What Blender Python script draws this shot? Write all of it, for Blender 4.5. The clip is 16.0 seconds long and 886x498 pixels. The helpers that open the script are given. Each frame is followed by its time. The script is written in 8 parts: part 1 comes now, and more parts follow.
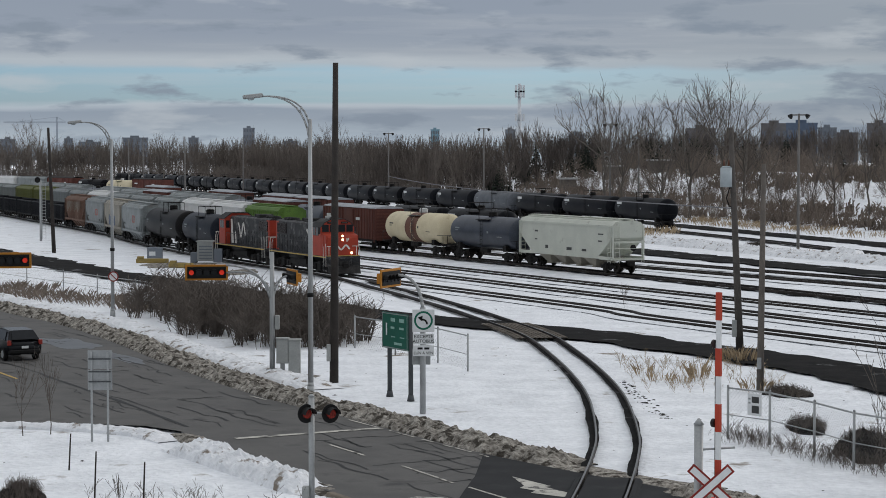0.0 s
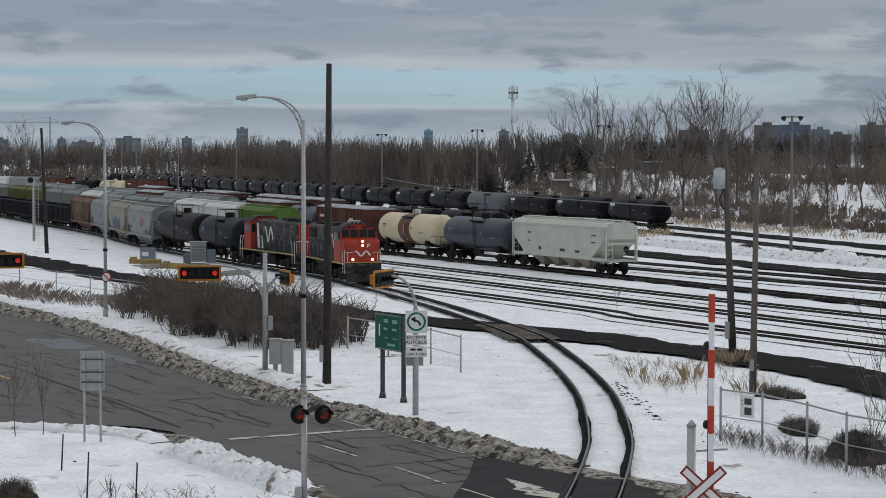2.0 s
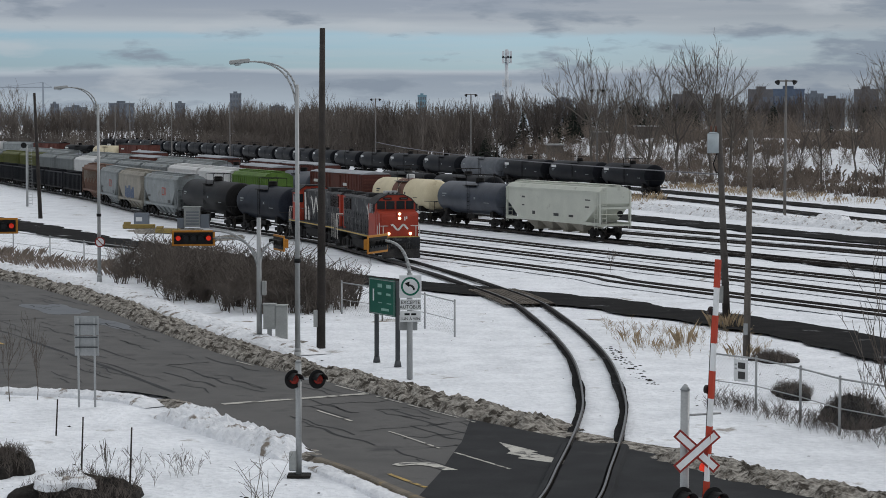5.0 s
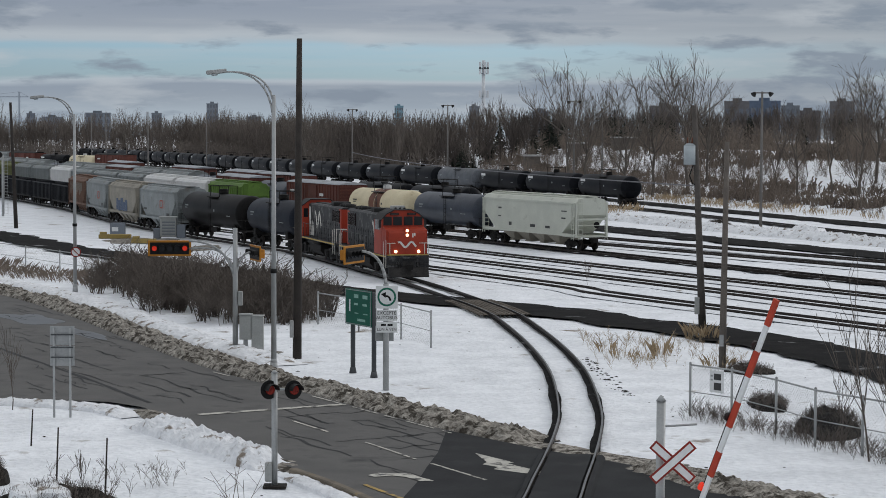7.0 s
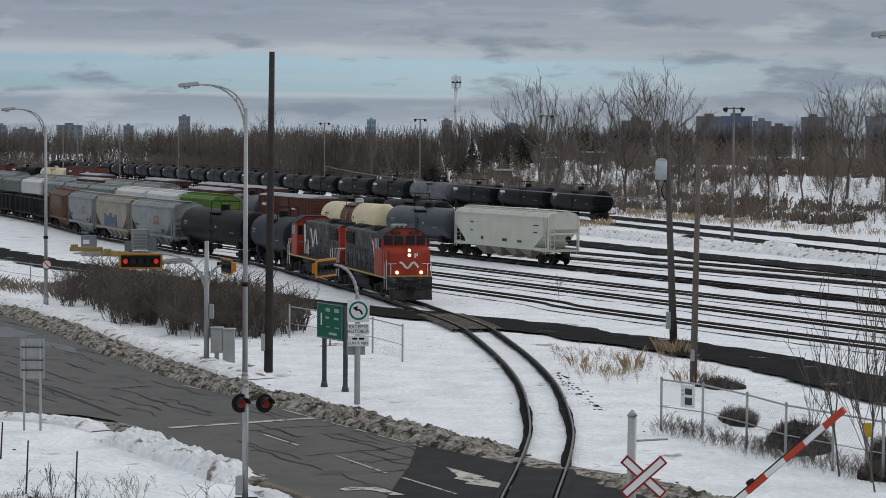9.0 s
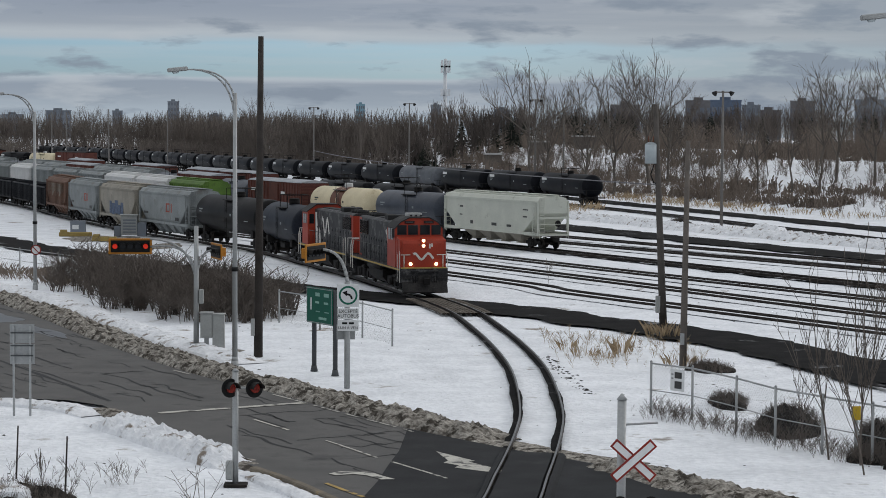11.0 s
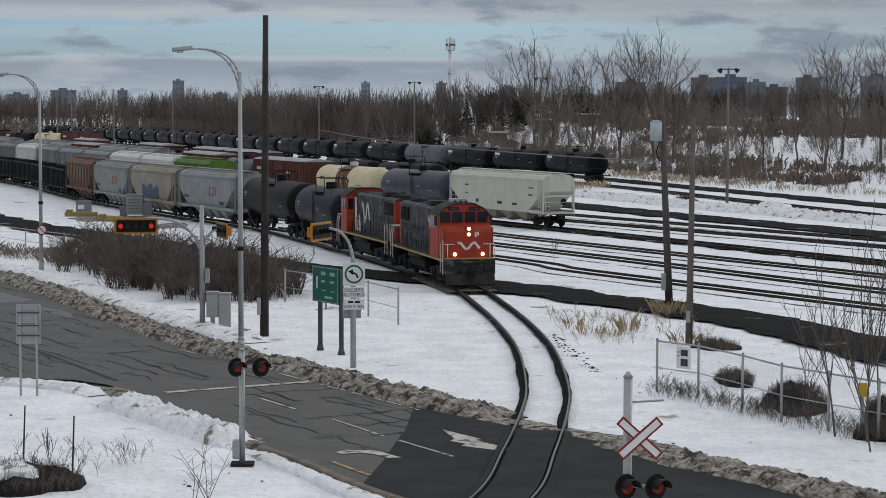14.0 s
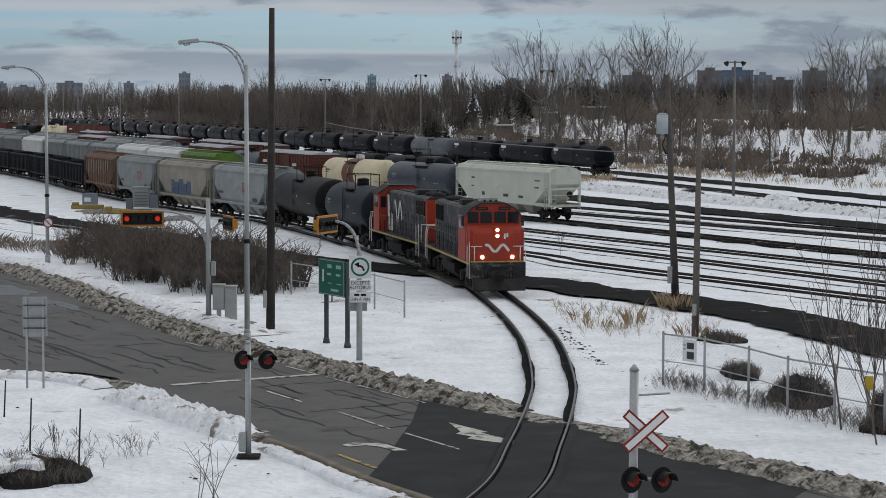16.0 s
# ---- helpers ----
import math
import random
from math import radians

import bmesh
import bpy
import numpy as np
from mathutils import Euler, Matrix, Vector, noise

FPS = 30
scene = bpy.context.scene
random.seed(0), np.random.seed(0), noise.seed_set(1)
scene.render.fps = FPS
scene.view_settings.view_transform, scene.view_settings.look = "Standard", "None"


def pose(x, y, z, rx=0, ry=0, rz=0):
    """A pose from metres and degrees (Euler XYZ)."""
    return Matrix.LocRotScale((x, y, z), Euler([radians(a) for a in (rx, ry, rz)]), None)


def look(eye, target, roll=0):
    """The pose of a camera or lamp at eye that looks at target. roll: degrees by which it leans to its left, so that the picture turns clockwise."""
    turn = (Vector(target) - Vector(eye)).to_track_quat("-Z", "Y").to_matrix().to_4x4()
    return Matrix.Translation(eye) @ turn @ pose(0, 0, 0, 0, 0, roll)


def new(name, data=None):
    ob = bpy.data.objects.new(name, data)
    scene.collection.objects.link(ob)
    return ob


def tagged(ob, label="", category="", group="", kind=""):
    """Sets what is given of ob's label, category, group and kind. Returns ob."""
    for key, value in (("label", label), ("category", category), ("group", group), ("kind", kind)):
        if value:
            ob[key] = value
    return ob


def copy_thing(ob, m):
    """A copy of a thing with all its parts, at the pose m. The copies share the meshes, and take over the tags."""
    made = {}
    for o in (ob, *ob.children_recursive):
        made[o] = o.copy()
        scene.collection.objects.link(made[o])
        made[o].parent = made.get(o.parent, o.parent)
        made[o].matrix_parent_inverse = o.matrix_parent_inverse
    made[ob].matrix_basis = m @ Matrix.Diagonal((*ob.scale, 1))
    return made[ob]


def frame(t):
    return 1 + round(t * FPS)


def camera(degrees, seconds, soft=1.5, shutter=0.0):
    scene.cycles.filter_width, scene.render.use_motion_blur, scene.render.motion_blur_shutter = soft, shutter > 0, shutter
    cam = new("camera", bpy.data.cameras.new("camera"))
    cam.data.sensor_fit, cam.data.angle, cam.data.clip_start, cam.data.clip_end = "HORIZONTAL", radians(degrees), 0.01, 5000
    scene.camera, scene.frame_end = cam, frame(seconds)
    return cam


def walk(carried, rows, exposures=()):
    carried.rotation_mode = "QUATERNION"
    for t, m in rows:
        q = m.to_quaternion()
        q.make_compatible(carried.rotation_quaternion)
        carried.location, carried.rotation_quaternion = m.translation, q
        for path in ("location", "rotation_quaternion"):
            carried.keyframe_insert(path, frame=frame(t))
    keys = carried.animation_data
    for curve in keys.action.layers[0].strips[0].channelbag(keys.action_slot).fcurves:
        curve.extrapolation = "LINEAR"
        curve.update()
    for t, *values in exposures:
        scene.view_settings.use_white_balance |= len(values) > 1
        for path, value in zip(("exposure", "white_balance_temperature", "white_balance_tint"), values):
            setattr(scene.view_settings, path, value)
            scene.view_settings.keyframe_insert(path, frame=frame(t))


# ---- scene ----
# camera on an overpass, turned by hand
EYE = Vector((0.0, 0.0, 10.0))
TURNS = [(0.0, 0.0, -2.561, 0.0), (0.5, 0.002, -2.635, 0.03), (1.0, -0.076, -2.559, 0.1), (1.5, -0.136, -2.566, 0.1),
         (2.0, -0.189, -2.53, 0.13), (2.5, -0.186, -2.704, 0.12), (3.0, -0.164, -2.959, 0.06), (3.5, -0.177, -3.18, -0.02),
         (4.0, -0.234, -3.371, -0.02), (6.5, -0.768, -3.535, 0.19), (7.0, -1.005, -3.203, 0.23), (7.5, -1.224, -3.033, 0.31),
         (8.0, -1.458, -2.911, 0.36), (8.5, -1.63, -2.848, 0.47), (9.0, -1.777, -2.815, 0.49), (9.2, -1.808, -2.775, 0.46),
         (11.5, -2.105, -3.358, 0.355), (12.0, -2.111, -3.41, 0.33), (12.5, -2.061, -3.487, 0.31), (13.0, -2.015, -3.594, 0.27),
         (13.5, -1.955, -3.733, 0.16), (14.0, -1.913, -3.834, 0.14), (14.5, -1.871, -3.907, 0.13), (15.0, -1.832, -3.977, 0.15),
         (15.5, -1.793, -4.007, 0.155), (16.0, -1.744, -4.031, 0.162)]


def turned(yaw, pitch, roll):
    y, p = radians(yaw), radians(pitch)
    way = Vector((-math.sin(y) * math.cos(p), math.cos(y) * math.cos(p), math.sin(p)))
    return look(EYE, EYE + 100 * way, roll)


cam = camera(24.0, 16.0, soft=0.9)
walk(cam, [(t, turned(a, b, c)) for t, a, b, c in TURNS], [(0.0, 0.12, 6480, 11), (16.0, 0.12, 6480, 11)])

# ---- sky and sun ----
SUN_AZ, SUN_EL = radians(62), radians(24)


def build_world():
    """Winter sky: a clear teal gap low down between grey-white layers of cloud, with small dark puffs."""
    w = bpy.data.worlds.new("winter_sky")
    scene.world = w
    w.use_nodes = True
    n, l = w.node_tree.nodes, w.node_tree.links
    n.clear()
    out = n.new("ShaderNodeOutputWorld")
    bg = n.new("ShaderNodeBackground")
    sky = n.new("ShaderNodeTexSky")
    sky.sky_type = "NISHITA"
    sky.sun_disc = False
    sky.sun_elevation, sky.sun_rotation = SUN_EL, SUN_AZ
    sky.air_density, sky.dust_density = 1.0, 1.2
    co = n.new("ShaderNodeTexCoord")
    sep = n.new("ShaderNodeSeparateXYZ")
    l.new(co.outputs["Generated"], sep.inputs[0])

    def cloud_noise(scale, at, detail, rough):
        mp = n.new("ShaderNodeMapping")
        mp.inputs["Scale"].default_value, mp.inputs["Location"].default_value = scale, at
        t = n.new("ShaderNodeTexNoise")
        t.inputs["Scale"].default_value, t.inputs["Detail"].default_value, t.inputs["Roughness"].default_value = 1.0, detail, rough
        l.new(co.outputs["Generated"], mp.inputs["Vector"])
        l.new(mp.outputs[0], t.inputs["Vector"])
        return t.outputs["Fac"]

    def sums(op, a, b, c=None):
        m = n.new("ShaderNodeMath")
        m.operation = op
        for k, v in enumerate((a, b, c)):
            if v is None:
                continue
            if isinstance(v, (int, float)):
                m.inputs[k].default_value = v
            else:
                l.new(v, m.inputs[k])
        return m.outputs[0]

    def ramp(fac, stops, ease_=False):
        r = n.new("ShaderNodeValToRGB")
        if ease_:
            r.color_ramp.interpolation = "EASE"
        e = r.color_ramp.elements
        while len(e) < len(stops):
            e.new(0.5)
        for q, (p, c) in zip(e, stops):
            q.position, q.color = p, (*c, 1) if len(c) == 3 else (c[0], c[0], c[0], 1)
        l.new(fac, r.inputs["Fac"])
        return r.outputs["Color"]

    def blend(fac, a, b):
        m = n.new("ShaderNodeMix")
        m.data_type = "RGBA"
        for key, v in (("Factor", fac), ("A", a), ("B", b)):
            if isinstance(v, tuple):
                m.inputs[key].default_value = (*v, 1)
            else:
                l.new(v, m.inputs[key])
        return m.outputs["Result"]

    warp = cloud_noise((5.0, 5.0, 52.0), (0.3, 0.0, 0.4), 7.0, 0.55)
    level = sums("MULTIPLY_ADD", warp, 0.015, sums("ADD", sep.outputs["Z"], -0.0075))
    tall = sums("MULTIPLY", level, 10.0)
    layers = ramp(tall, [(0.0, (0.46, 0.54, 0.61)), (0.10, (0.46, 0.54, 0.615)), (0.155, (0.375, 0.44, 0.515)), (0.215, (0.35, 0.415, 0.495)), (0.242, (0.54, 0.615, 0.68)),
                         (0.41, (0.50, 0.58, 0.645)), (0.45, (0.55, 0.61, 0.66)), (0.50, (0.42, 0.48, 0.55)), (0.60, (0.355, 0.415, 0.50)), (0.80, (0.335, 0.395, 0.48))])
    cover = ramp(tall, [(0.235, (1.0,)), (0.265, (0.18,)), (0.395, (0.14,)), (0.435, (0.95,)), (0.5, (1.0,))], True)
    gain = n.new("ShaderNodeMix")
    gain.data_type, gain.blend_type = "RGBA", "MULTIPLY"
    gain.inputs["Factor"].default_value = 1.0
    gain.inputs["B"].default_value = (SKY_GAIN * 0.56, SKY_GAIN * 0.85, SKY_GAIN * 1.38, 1)
    l.new(sky.outputs["Color"], gain.inputs["A"])
    colour = blend(cover, gain.outputs["Result"], layers)
    veil = n.new("ShaderNodeMapRange")
    veil.inputs["From Min"].default_value, veil.inputs["From Max"].default_value = 0.03, 0.2
    veil.inputs["To Min"].default_value, veil.inputs["To Max"].default_value = 0.0, 0.75
    l.new(sep.outputs["X"], veil.inputs["Value"])
    colour = blend(veil.outputs["Result"], colour, (0.40, 0.455, 0.505))
    # thin bright streaks, then small dark-bottomed puffs, thicker towards the sun's side
    streak = cloud_noise((6.0, 6.0, 120.0), (0.0, 0.7, 0.0), 6.0, 0.55)
    colour = blend(ramp(streak, [(0.53, (0.0,)), (0.72, (0.3,))]), colour, (0.62, 0.66, 0.69))
    heap_ = cloud_noise((16.0, 16.0, 70.0), (0.6, 0.2, 0.35), 8.0, 0.56)
    colour = blend(ramp(heap_, [(0.57, (0.0,)), (0.70, (0.55,))]), colour, (0.60, 0.655, 0.70))
    puff = cloud_noise((20.0, 20.0, 88.0), (0.15, 0.0, 0.12), 8.0, 0.56)
    side = n.new("ShaderNodeMapRange")
    side.inputs["From Min"].default_value, side.inputs["From Max"].default_value = 0.02, 0.26
    side.inputs["To Min"].default_value, side.inputs["To Max"].default_value = 0.0, 0.06
    l.new(sep.outputs["X"], side.inputs["Value"])
    puffs = ramp(sums("ADD", puff, side.outputs["Result"]), [(0.55, (0.0,)), (0.66, (0.85,))])
    colour = blend(puffs, colour, (0.29, 0.35, 0.425))
    over = n.new("ShaderNodeMapRange")
    over.inputs["From Min"].default_value, over.inputs["From Max"].default_value = 0.08, 0.4
    l.new(sep.outputs["Z"], over.inputs["Value"])
    colour = blend(over.outputs["Result"], colour, (0.49, 0.51, 0.53))
    lift = n.new("ShaderNodeMapRange")
    lift.inputs["From Min"].default_value, lift.inputs["From Max"].default_value = 0.05, 0.8
    lift.inputs["To Min"].default_value, lift.inputs["To Max"].default_value = SKY_STRENGTH, SKY_STRENGTH * 1.9
    l.new(sep.outputs["Z"], lift.inputs["Value"])
    l.new(lift.outputs["Result"], bg.inputs["Strength"])
    l.new(colour, bg.inputs["Color"])
    l.new(bg.outputs[0], out.inputs[0])


SKY_GAIN, SKY_STRENGTH = 0.155, 0.72
build_world()
sun = new("sun", bpy.data.lights.new("sun", "SUN"))
sun.data.energy, sun.data.angle, sun.data.color = 0.7, radians(14), (1.0, 0.975, 0.94)
sun.matrix_world = look((0, 0, 0), (-math.sin(SUN_AZ) * math.cos(SUN_EL), -math.cos(SUN_AZ) * math.cos(SUN_EL), -math.sin(SUN_EL)))


# ---- materials ----
def mat(name, a, b=None, rough=0.7, metal=0.0, scale=3.0, fine=40.0, bump=0.15, dist=0.02, stain=None, stain_at=0.62, stain_scale=1.2, spread=0.12, random_tint=0.0, emit=0.0, gloss=0.2):
    """Two tones mixed by coarse and fine noise, a third as stains, and fine relief."""
    m = bpy.data.materials.new(name)
    m.use_nodes = True
    n, l = m.node_tree.nodes, m.node_tree.links
    p = n["Principled BSDF"]
    b = b or tuple(c * 0.8 for c in a)
    geo = n.new("ShaderNodeNewGeometry")
    n1 = n.new("ShaderNodeTexNoise")
    n1.inputs["Scale"].default_value, n1.inputs["Detail"].default_value = scale, 6
    n2 = n.new("ShaderNodeTexNoise")
    n2.inputs["Scale"].default_value, n2.inputs["Detail"].default_value = fine, 4
    co = n.new("ShaderNodeTexCoord")
    for t in (n1, n2):
        l.new(co.outputs["Object"], t.inputs["Vector"])
    avg = n.new("ShaderNodeMath")
    avg.operation = "MULTIPLY_ADD"
    avg.inputs[1].default_value = 0.6
    half = n.new("ShaderNodeMath")
    half.operation = "MULTIPLY"
    half.inputs[1].default_value = 0.4
    l.new(n2.outputs["Fac"], half.inputs[0])
    l.new(n1.outputs["Fac"], avg.inputs[0])
    l.new(half.outputs[0], avg.inputs[2])
    ramp = n.new("ShaderNodeValToRGB")
    ramp.color_ramp.elements[0].position, ramp.color_ramp.elements[0].color = 0.36, (*b, 1)
    ramp.color_ramp.elements[1].position, ramp.color_ramp.elements[1].color = 0.62, (*a, 1)
    l.new(avg.outputs[0], ramp.inputs["Fac"])
    colour = ramp.outputs["Color"]
    if stain:
        n3 = n.new("ShaderNodeTexNoise")
        n3.inputs["Scale"].default_value, n3.inputs["Detail"].default_value, n3.inputs["Roughness"].default_value = stain_scale, 8, 0.62
        l.new(co.outputs["Object"], n3.inputs["Vector"])
        r3 = n.new("ShaderNodeValToRGB")
        r3.color_ramp.elements[0].position, r3.color_ramp.elements[1].position = stain_at, min(1.0, stain_at + spread)
        l.new(n3.outputs["Fac"], r3.inputs["Fac"])
        mx = n.new("ShaderNodeMix")
        mx.data_type = "RGBA"
        mx.inputs["B"].default_value = (*stain, 1)
        l.new(r3.outputs["Color"], mx.inputs["Factor"])
        l.new(colour, mx.inputs["A"])
        colour = mx.outputs["Result"]
    if random_tint:
        info = n.new("ShaderNodeObjectInfo")
        mr = n.new("ShaderNodeMapRange")
        mr.inputs["To Min"].default_value, mr.inputs["To Max"].default_value = 1 - random_tint, 1 + random_tint
        l.new(info.outputs["Random"], mr.inputs["Value"])
        hsv = n.new("ShaderNodeHueSaturation")
        l.new(mr.outputs["Result"], hsv.inputs["Value"])
        l.new(colour, hsv.inputs["Color"])
        colour = hsv.outputs["Color"]
    l.new(colour, p.inputs["Base Color"])
    if emit:
        l.new(colour, p.inputs["Emission Color"])
        p.inputs["Emission Strength"].default_value = emit
    p.inputs["Roughness"].default_value, p.inputs["Metallic"].default_value = rough, metal
    p.inputs["Specular IOR Level"].default_value = gloss
    if bump:
        bp = n.new("ShaderNodeBump")
        bp.inputs["Strength"].default_value, bp.inputs["Distance"].default_value = bump, dist
        l.new(avg.outputs[0], bp.inputs["Height"])
        l.new(bp.outputs[0], p.inputs["Normal"])
    return m


M = {}


def mats():
    M["snow"] = mat("snow", (0.88, 0.90, 0.93), (0.70, 0.72, 0.75), 0.75, 0, 0.5, 4.0, 1.0, 0.25, (0.24, 0.205, 0.165), 0.625, 0.3, 0.07)
    M["dirty_snow"] = mat("dirty_snow", (0.47, 0.44, 0.39), (0.075, 0.063, 0.051), 0.9, 0, 3.0, 10.0, 1.0, 0.2, (0.055, 0.047, 0.038), 0.51, 2.4, 0.08)
    M["bank_snow"] = mat("bank_snow", (0.84, 0.85, 0.87), (0.66, 0.67, 0.69), 0.75, 0, 1.2, 7.0, 0.8, 0.12, (0.22, 0.185, 0.15), 0.565, 1.3, 0.08)
    M["asphalt"] = mat("asphalt", (0.108, 0.103, 0.097), (0.064, 0.062, 0.059), 0.72, 0, 0.5, 22.0, 0.2, 0.01, (0.040, 0.039, 0.038), 0.55, 0.5, 0.16, gloss=0.32)
    M["new_asphalt"] = mat("new_asphalt", (0.034, 0.035, 0.0365), (0.020, 0.0205, 0.022), 0.8, 0, 0.6, 25.0, 0.2, 0.01, (0.048, 0.048, 0.048), 0.58, 0.5, 0.2, gloss=0.1)
    M["cinder"] = mat("cinder", (0.022, 0.021, 0.021), (0.009, 0.009, 0.009), 0.85, 0, 0.8, 9.0, 0.5, 0.05, (0.20, 0.20, 0.205), 0.61, 0.45, 0.06, gloss=0.04)
    M["ballast"] = mat("ballast", (0.030, 0.028, 0.027), (0.010, 0.010, 0.010), 0.9, 0, 1.5, 14.0, 0.7, 0.05, (0.60, 0.61, 0.62), 0.53, 0.6, 0.06, gloss=0.05)
    M["rail"] = mat("rail", (0.06, 0.05, 0.045), (0.03, 0.025, 0.022), 0.55, 0.6, 2, 20)
    M["rail_top"] = mat("rail_top", (0.20, 0.195, 0.19), (0.12, 0.115, 0.11), 0.35, 1.0, 2, 20, 0)
    M["tie"] = mat("tie", (0.15, 0.13, 0.11), (0.045, 0.04, 0.035), 0.9, 0, 2, 18, 0.4, 0.02, (0.30, 0.28, 0.26), 0.60, 1.2, 0.1, gloss=0.06)
    M["paint_white"] = mat("paint_white", (0.56, 0.54, 0.48), (0.34, 0.33, 0.30), 0.7, 0, 1.2, 14, 0.1, 0.01, (0.10, 0.097, 0.092), 0.54, 2.2, 0.06)
    M["paint_yellow"] = mat("paint_yellow", (0.50, 0.34, 0.10), (0.32, 0.22, 0.08), 0.7, 0, 1.2, 14, 0.1, 0.01, (0.1, 0.09, 0.08), 0.56, 1.6, 0.06)
    M["crack"] = mat("crack", (0.014, 0.014, 0.014), (0.01, 0.01, 0.01), 0.6)
    M["puddle"] = mat("puddle", (0.06, 0.061, 0.063), (0.04, 0.041, 0.043), 0.32, 0, 1, 3, 0.02)
    M["loco_red"] = mat("loco_red", (0.36, 0.047, 0.024), (0.27, 0.036, 0.020), 0.5, 0, 1.1, 12, 0.05, 0.01, (0.13, 0.045, 0.033), 0.60, 1.4, 0.18)
    M["loco_black"] = mat("loco_black", (0.038, 0.038, 0.040), (0.014, 0.014, 0.015), 0.55, 0, 1.2, 12, 0.06, 0.01, (0.19, 0.185, 0.18), 0.53, 1.8, 0.22)
    M["loco_roof"] = mat("loco_roof", (0.035, 0.034, 0.034), (0.018, 0.018, 0.018), 0.7, 0, 1.2, 12, 0.06, 0.01, (0.11, 0.105, 0.10), 0.58, 1.2, 0.2)
    M["loco_white"] = mat("loco_white", (0.72, 0.70, 0.66), (0.52, 0.50, 0.46), 0.55, 0, 1.2, 16, 0.03, 0.01, (0.2, 0.18, 0.16), 0.62, 2.2, 0.15)
    M["grime"] = mat("grime", (0.018, 0.016, 0.015), (0.007, 0.007, 0.007), 0.75, 0.1, 1.5, 12, 0.25, 0.02, (0.05, 0.038, 0.028), 0.62, 1.5, 0.2)
    M["plough"] = mat("plough", (0.045, 0.042, 0.04), (0.016, 0.015, 0.015), 0.7, 0, 2.5, 14, 0.2, 0.02, (0.09, 0.085, 0.08), 0.6, 2.0, 0.15)
    M["wheel"] = mat("wheel", (0.045, 0.038, 0.033), (0.02, 0.018, 0.017), 0.6, 0.5, 2, 16)
    M["yellow_rail"] = mat("yellow_rail", (0.50, 0.36, 0.10), (0.36, 0.25, 0.08), 0.6)
    M["glass"] = mat("glass", (0.012, 0.014, 0.017), (0.008, 0.009, 0.011), 0.06, 0, 1, 2, 0)
    M["tank_black"] = mat("tank_black", (0.010, 0.011, 0.014), (0.005, 0.0055, 0.007), 0.42, 0, 0.8, 9, 0.05, 0.01, (0.030, 0.029, 0.028), 0.64, 0.9, 0.16, 0.35, gloss=0.05)
    M["tank_brown"] = mat("tank_brown", (0.015, 0.014, 0.014), (0.008, 0.008, 0.008), 0.42, 0, 0.8, 9, 0.05, 0.01, (0.042, 0.037, 0.035), 0.63, 0.9, 0.16, gloss=0.05)
    M["tank_blue"] = mat("tank_blue", (0.052, 0.060, 0.078), (0.034, 0.040, 0.052), 0.36, 0, 0.8, 9, 0.05, 0.01, (0.10, 0.10, 0.105), 0.62, 0.9, 0.2)
    M["tank_navy"] = mat("tank_navy", (0.020, 0.024, 0.033), (0.011, 0.013, 0.019), 0.42, 0, 0.8, 9, 0.05, 0.01, (0.045, 0.045, 0.05), 0.63, 0.9, 0.16, gloss=0.06)
    M["tank_grey"] = mat("tank_grey", (0.115, 0.125, 0.14), (0.07, 0.076, 0.085), 0.5, 0, 0.8, 9, 0.05, 0.01, (0.19, 0.19, 0.20), 0.62, 0.9, 0.2)
    M["cream"] = mat("cream", (0.66, 0.58, 0.40), (0.56, 0.48, 0.32), 0.5, 0, 0.8, 9, 0.04, 0.01, (0.30, 0.22, 0.13), 0.64, 0.9, 0.2)
    M["band_brown"] = mat("band_brown", (0.16, 0.07, 0.045), (0.11, 0.05, 0.035), 0.55, 0, 0.8, 9)
    M["hopper_pale"] = mat("hopper_pale", (0.55, 0.565, 0.495), (0.47, 0.485, 0.43), 0.6, 0, 0.7, 10, 0.05, 0.01, (0.20, 0.185, 0.155), 0.63, 0.8, 0.16)
    M["hopper_grey"] = mat("hopper_grey", (0.27, 0.29, 0.29), (0.19, 0.205, 0.205), 0.65, 0, 0.7, 10, 0.06, 0.01, (0.13, 0.11, 0.09), 0.58, 0.8, 0.2, 0.12)
    M["hopper_tan"] = mat("hopper_tan", (0.31, 0.285, 0.235), (0.21, 0.195, 0.165), 0.65, 0, 0.7, 10, 0.06, 0.01, (0.12, 0.10, 0.08), 0.58, 0.8, 0.2)
    M["hopper_white"] = mat("hopper_white", (0.66, 0.66, 0.65), (0.55, 0.55, 0.54), 0.6, 0, 0.7, 10, 0.05, 0.01, (0.34, 0.32, 0.29), 0.66, 0.8, 0.14)
    M["hopper_rust"] = mat("hopper_rust", (0.175, 0.098, 0.068), (0.105, 0.066, 0.05), 0.75, 0, 0.9, 10, 0.1, 0.01, (0.29, 0.25, 0.21), 0.58, 1.0, 0.18)
    M["green"] = mat("green", (0.105, 0.19, 0.035), (0.07, 0.125, 0.028), 0.6, 0, 0.9, 10, 0.05, 0.01, (0.05, 0.055, 0.03), 0.62, 0.9, 0.2)
    M["olive"] = mat("olive", (0.15, 0.16, 0.055), (0.09, 0.10, 0.04), 0.65, 0, 0.9, 10, 0.05, 0.01, (0.18, 0.10, 0.045), 0.58, 0.9, 0.2)
    M["box_brown"] = mat("box_brown", (0.135, 0.048, 0.036), (0.085, 0.034, 0.028), 0.65, 0, 0.9, 10, 0.06, 0.01, (0.055, 0.032, 0.028), 0.60, 0.9, 0.2, 0.1)
